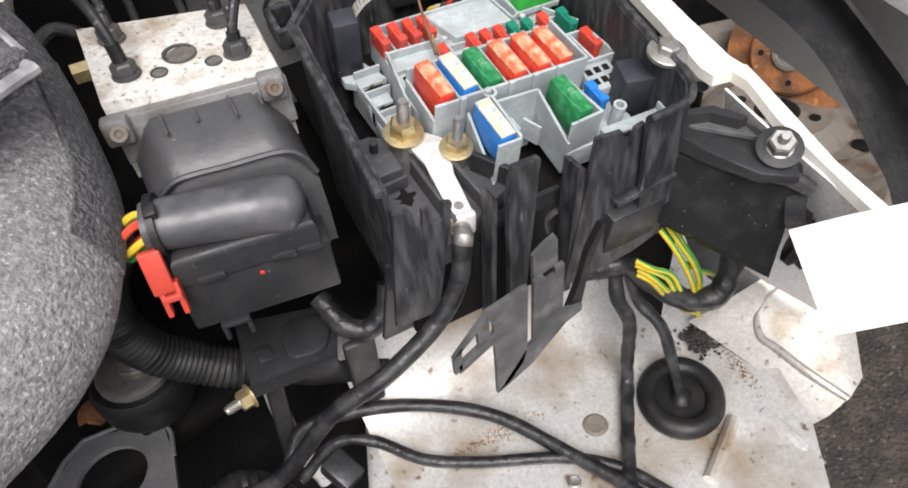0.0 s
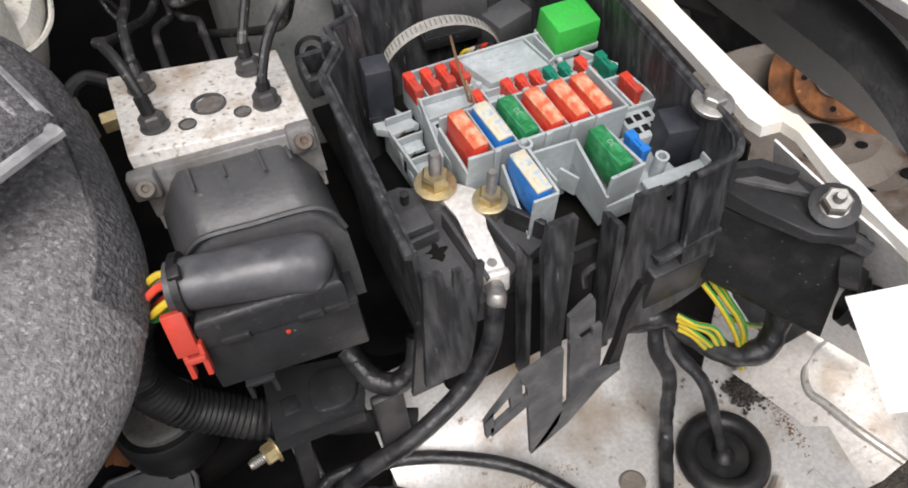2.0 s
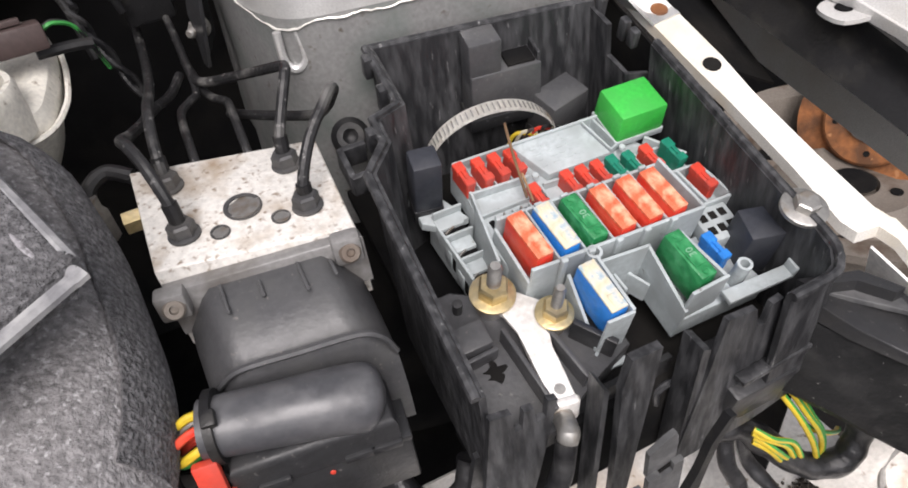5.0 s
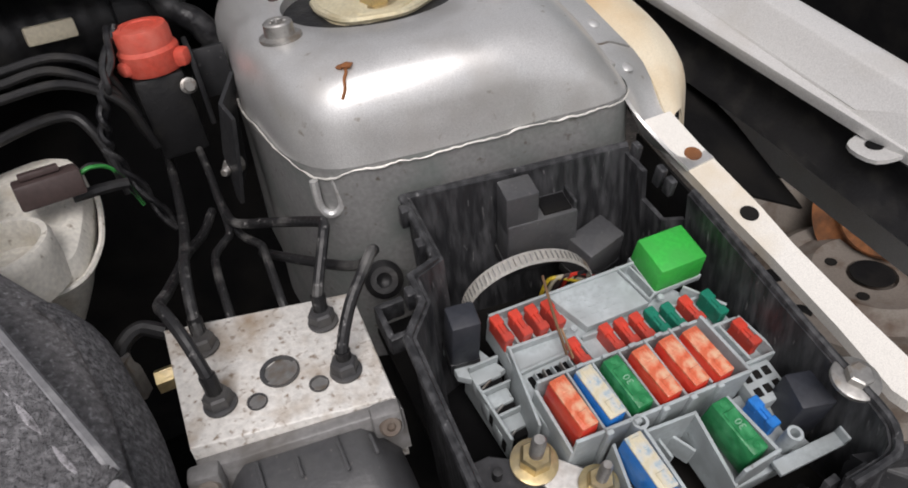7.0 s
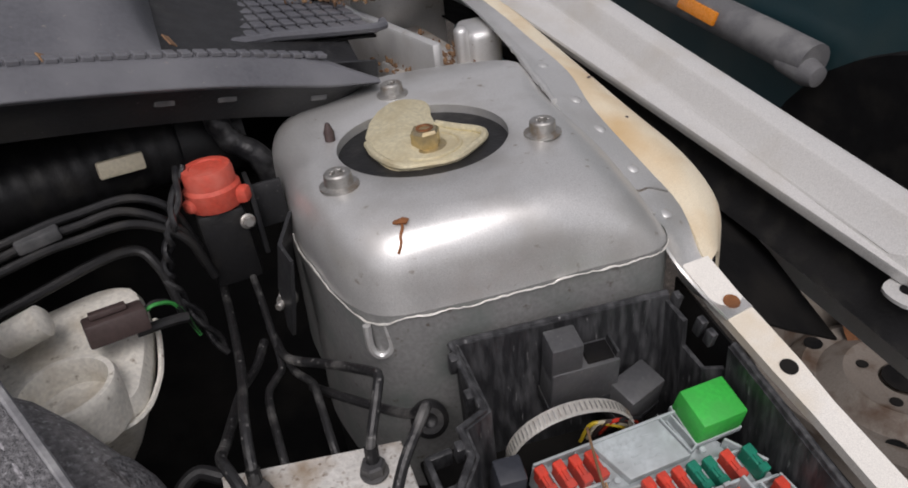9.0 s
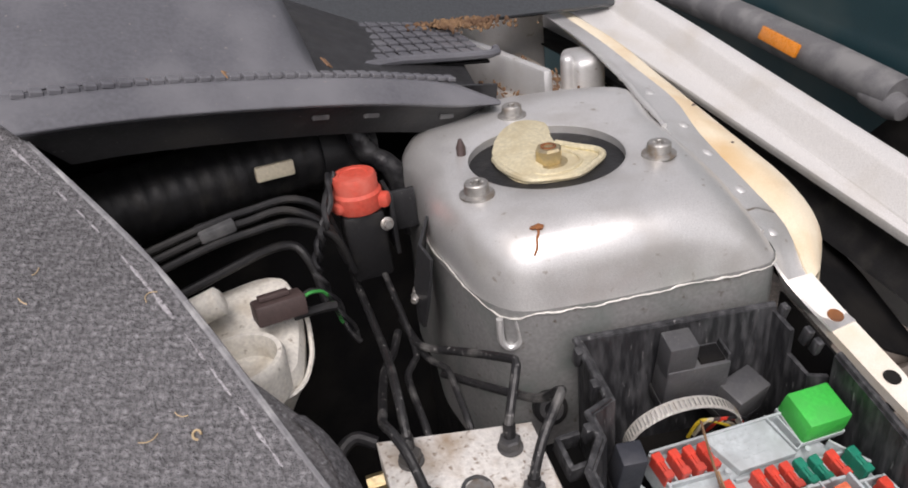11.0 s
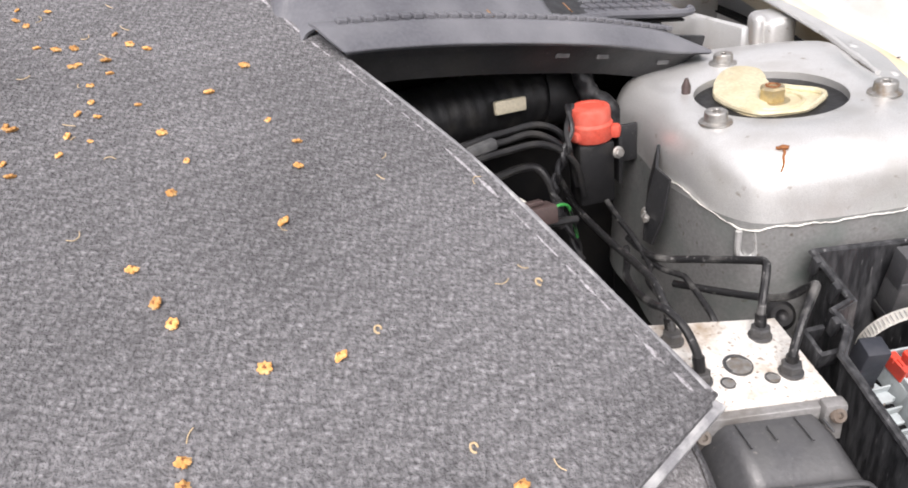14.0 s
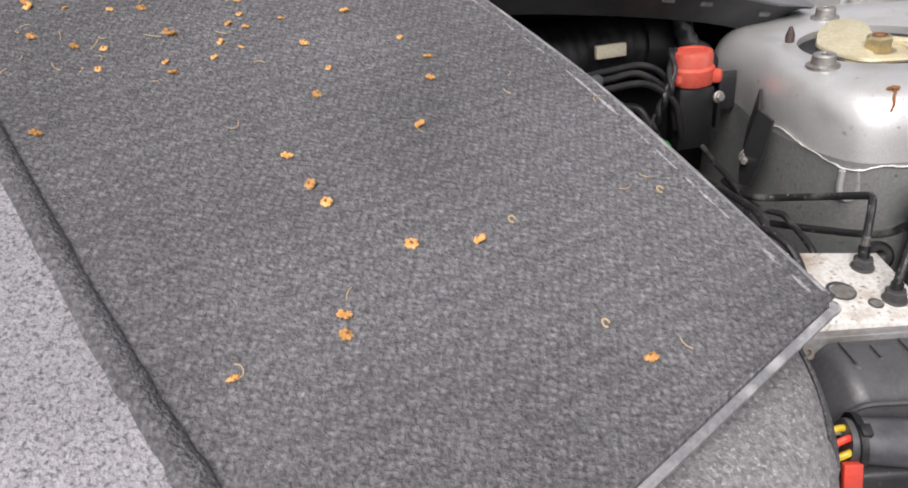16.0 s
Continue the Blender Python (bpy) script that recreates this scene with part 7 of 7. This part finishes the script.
part("union", lathe([(0.006, -0.015), (0.006, 0.0), (0.0045, 0.002), (0.0045, 0.008), (0, 0.008)], Matrix.Translation((-0.047, 0.372, 0.785)), 6), STEEL, pf)
part("brass_nut", lathe([(0.0055, 0), (0.0055, 0.009), (0, 0.009)], Matrix.Translation((-0.036, 0.362, 0.781)) @ pose(0, 0, 0, 0, 90), 6), ZINC, pf)
solo("brake_pipe", tube([(-0.047, 0.372, 0.787), (-0.045, 0.377, 0.794), (-0.036, 0.381, 0.797), (-0.026, 0.376, 0.794)], 0.0036, 10), RUBBER, "short black hose at the pipe union", "pipe", "brake pipes")
mb = thing("mount_bobbin", (0.078, 0.404, 0.75), "round rubber bobbin behind the valve block", "rubber mount")
part("bobbin", lathe([(0.006, 0), (0.010, 0.002), (0.010, 0.008), (0.007, 0.011), (0.004, 0.011), (0, 0.008)], Matrix.Translation((0.0769, 0.392, 0.766)) @ pose(0, 0, 0, 55, -15), 20), RUBBER, mb)
for k, (x1, z1, x2, z2, x3, z3) in enumerate(((-0.063, 0.877, -0.037, 0.876, -0.019, 0.863), (-0.065, 0.8725, -0.041, 0.8715, -0.0185, 0.8535), (-0.0675, 0.867, -0.038, 0.865, -0.0155, 0.847))):
    d = 0.005 * (1 - k)
    p = solo("fuel_line", tube([(-0.30, 0.43 + d, z1 - 0.020), (-0.16, 0.475 + d, z1 - 0.006), (x1 - 0.025, 0.500 + d, z1), (x1, 0.508 + d, z1), (x2, 0.513 + d, z2), (x3, 0.514 + d, z3), (x3 + 0.008, 0.516 + d, z3 - 0.03)], 0.0025, 10, 8), RUBBER, "black plastic line curving towards the red cap", "pipe", "fuel lines")
solo("line_clip", block((0.022, 0.016, 0.007), Matrix.Translation((-0.0840, 0.5060, 0.8735)) @ pose(0, 0, 0, 0, -4, 12), 0.0015), BRACKET, "grey clip holding the lines", "clip")
solo("fuel_line", tube([(-0.20, 0.455, 0.835), (-0.10, 0.495, 0.845), (-0.05, 0.515, 0.847), (-0.035, 0.51, 0.835), (-0.03, 0.50, 0.80)], 0.003, 10, 8), RUBBER, "black plastic line curving over the reservoir", "pipe", "fuel lines")

# reservoir
rv = thing("fluid_reservoir", (-0.1, 0.47, 0.72), "milky dirt-stained fluid reservoir with a round filler neck", "reservoir")
body = [(-0.16, 0.44), (-0.105, 0.428), (-0.062, 0.432), (-0.052, 0.455), (-0.048, 0.50), (-0.058, 0.522), (-0.10, 0.516), (-0.17, 0.50)]
tank_rings = []
for k, z in ((0.55, 0.735), (0.22, 0.768), (0.04, 0.792), (0.0, 0.797), (0.0, 0.804), (0.03, 0.810), (0.10, 0.813), (0.5, 0.814)):
    tank_rings.append([(x * (1 - k) - 0.115 * k, y * (1 - k) + 0.475 * k, z + (0.20 * (y - 0.46) * (1 if y > 0.46 else 0.3) if z > 0.78 else 0)) for x, y in rounded(body, 4)])
bm, ring_verts = loft(tank_rings)
bm.faces.new(ring_verts[-1])
part("tank", bm, MILKY, rv)
part("tank_seam", tube([(x + 0.001, y - 0.001, 0.800 + 0.2 * (y - 0.46) * (1 if y > 0.46 else 0.3)) for x, y in ((-0.12, 0.429), (-0.10, 0.426), (-0.063, 0.430), (-0.050, 0.453), (-0.0465, 0.48), (-0.047, 0.50))], 0.0016, 6), MILKY, rv)
part("filler_neck", lathe([(0.0240, -0.022), (0.0240, -0.004), (0.0245, 0.0), (0.0232, 0.003), (0.0205, 0.003), (0.0195, 0.0), (0.0190, -0.020), (0, -0.021)], Matrix.Translation((-0.0850, 0.4360, 0.824)), 32), MILKY, rv)
part("sender_neck", lathe([(0.009, 0), (0.009, 0.022), (0.006, 0.024), (0, 0.024)], Matrix.Translation((-0.112, 0.476, 0.836)) @ pose(0, 0, 0, 12, 74, 12), 16), MILKY, rv)
cn = thing("sensor_plug", (-0.062, 0.488, 0.82), "brown sensor plug on the reservoir", "connector")
m = Matrix.Translation((-0.0590, 0.4680, 0.832)) @ pose(0, 0, 0, -10, 4, 12)
part("plug_body", block((0.030, 0.016, 0.013), m, 0.0015), BROWN, cn)
part("latch", block((0.018, 0.006, 0.003), m @ pose(-0.002, 0, 0.0085), 0.0005), BROWN, cn)
for k, mat in enumerate((GREENWIRE, RUBBER)):
    solo("sensor_wire", tube([(-0.045, 0.470 + 0.003 * k, 0.833), (-0.038, 0.472 + 0.003 * k, 0.834), (-0.030, 0.478, 0.826), (-0.024, 0.482, 0.80)], 0.0011, 6), mat, "thin wire at the sensor plug", "wire", "sensor wires")
solo("pipe_stub", tube([(-0.052, 0.470, 0.822), (-0.035, 0.474, 0.820), (-0.026, 0.476, 0.818)], 0.003, 8), HOSE, "short grey pipe stub beside the reservoir", "pipe")


# ---- wheels and the car beyond ----
def steel_wheel(at):
    w = thing("steel_wheel", at, "dirty rust-stained steel wheel lying on the ground", "wheel")
    m = Matrix.Translation(at)
    part("rim", lathe([(0.19, 0.0), (0.195, 0.012), (0.175, 0.02), (0.168, 0.06), (0.172, 0.12), (0.198, 0.14), (0.198, 0.152), (0.168, 0.15), (0.160, 0.11), (0.155, 0.06), (0.165, 0.012), (0.19, 0.0)], m, 48), WHEEL, w)
    part("disc", lathe([(0.160, 0.06), (0.150, 0.085), (0.125, 0.104), (0.105, 0.10), (0.075, 0.118), (0.055, 0.112), (0.032, 0.112), (0.030, 0.10), (0, 0.10)], m, 48), WHEEL, w)
    part("hub_hole", lathe([(0.028, 0.1135), (0.028, 0.1145), (0, 0.1135)], m, 24), DEEP, w)
    for k in range(4):
        a = 1.5708 * k + 0.5
        part("bolt_hole", lathe([(0.008, 0), (0.008, 0.001), (0, 0.0005)], m @ pose(0.052 * math.cos(a), 0.052 * math.sin(a), 0.1135), 14), DEEP, w)
    for k in range(10):
        a = 0.62832 * k
        part("vent_hole", lathe([(0.013, 0), (0.013, 0.0015), (0, 0.0005)], m @ pose(0.122 * math.cos(a), 0.122 * math.sin(a), 0.1035), 16), DEEP, w)
    return w


upper = steel_wheel((0.77, 0.565, 0.215))
lower_wheel = steel_wheel((0.79, 0.575, 0.03))
part("tyre", lathe([(0.20 + 0.055 * math.cos(a), 0.09 + 0.088 * math.sin(a)) for a in [0.5236 * i for i in range(13)]], Matrix.Translation((0.79, 0.575, 0.03)), 48), RUBBER, lower_wheel, "black tyre")
bd = thing("brake_disc", (0.86, 0.64, 0.30), "rust-covered brake disc with its hub", "brake disc")
m = Matrix.Translation((0.826, 0.602, 0.382)) @ Vector((-0.855, -0.28, 0.436)).to_track_quat("Z", "Y").to_matrix().to_4x4() @ Matrix.Scale(0.86, 4)
part("disc", lathe([(0.115, -0.012), (0.115, 0.0), (0.072, 0.0), (0.070, 0.014), (0.066, 0.018), (0.03, 0.018), (0.0, 0.018)], m, 48), RUST, bd)
part("hub", lathe([(0.030, 0.018), (0.030, 0.024), (0.024, 0.026), (0.024, 0.020), (0, 0.020)], m, 28), STEEL, bd)
part("hub_nut", lathe([(0.013, 0.02), (0.013, 0.034), (0.009, 0.036), (0, 0.036)], m, 6), STEEL, bd)
for k in range(4):
    a = 1.5708 * k + 0.3
    part("stud_hole", lathe([(0.005, 0), (0.005, 0.001), (0, 0.0005)], m @ pose(0.050 * math.cos(a), 0.050 * math.sin(a), 0.0178), 12), DEEP, bd)

car = thing("parked_car", (1.35, 1.0, 0.0), "dark teal car parked alongside, with a faded grey bumper", "car")
part("side", sheet([[(1.02 + 0.02 * k, -0.6 + 0.55 * i, z) for i in range(7)] for k, z in ((0, 0.25), (1, 0.5), (0.6, 0.72), (2, 0.95), (8, 1.1), (22, 1.45))], 0.01), TEALCAR, car)
part("bumper", tube([(0.985, 0.985, 0.600), (0.985, 1.1, 0.617), (0.985, 1.25, 0.636), (0.985, 1.5, 0.663), (0.985, 2.0, 0.70), (0.985, 2.6, 0.74)], 0.034, 16, 6, flat=1.0), GREYTRIM, car, "faded grey side strip")
part("marker_lamp", block((0.008, 0.112, 0.026), Matrix.Translation((0.9515, 1.246, 0.6455)) @ pose(0, 0, 0, 8, 17.5), 0.002), AMBER, car, "amber side marker")
part("corner_trim", lathe([(0.020, -0.03), (0.024, 0.03), (0.018, 0.05), (0, 0.056)], Matrix.Translation((0.972, 1.01, 0.592)) @ pose(0, 0, 0, 98), 18), GREYTRIM, car, "worn grey bumper end")
part("arch", lathe([(0.36, -0.02), (0.36, 0.02), (0.32, 0.02), (0, -0.01)], Matrix.Translation((1.015, 0.75, 0.30)) @ pose(0, 0, 0, 0, -90), 40), DEEP, car, "black wheel arch")
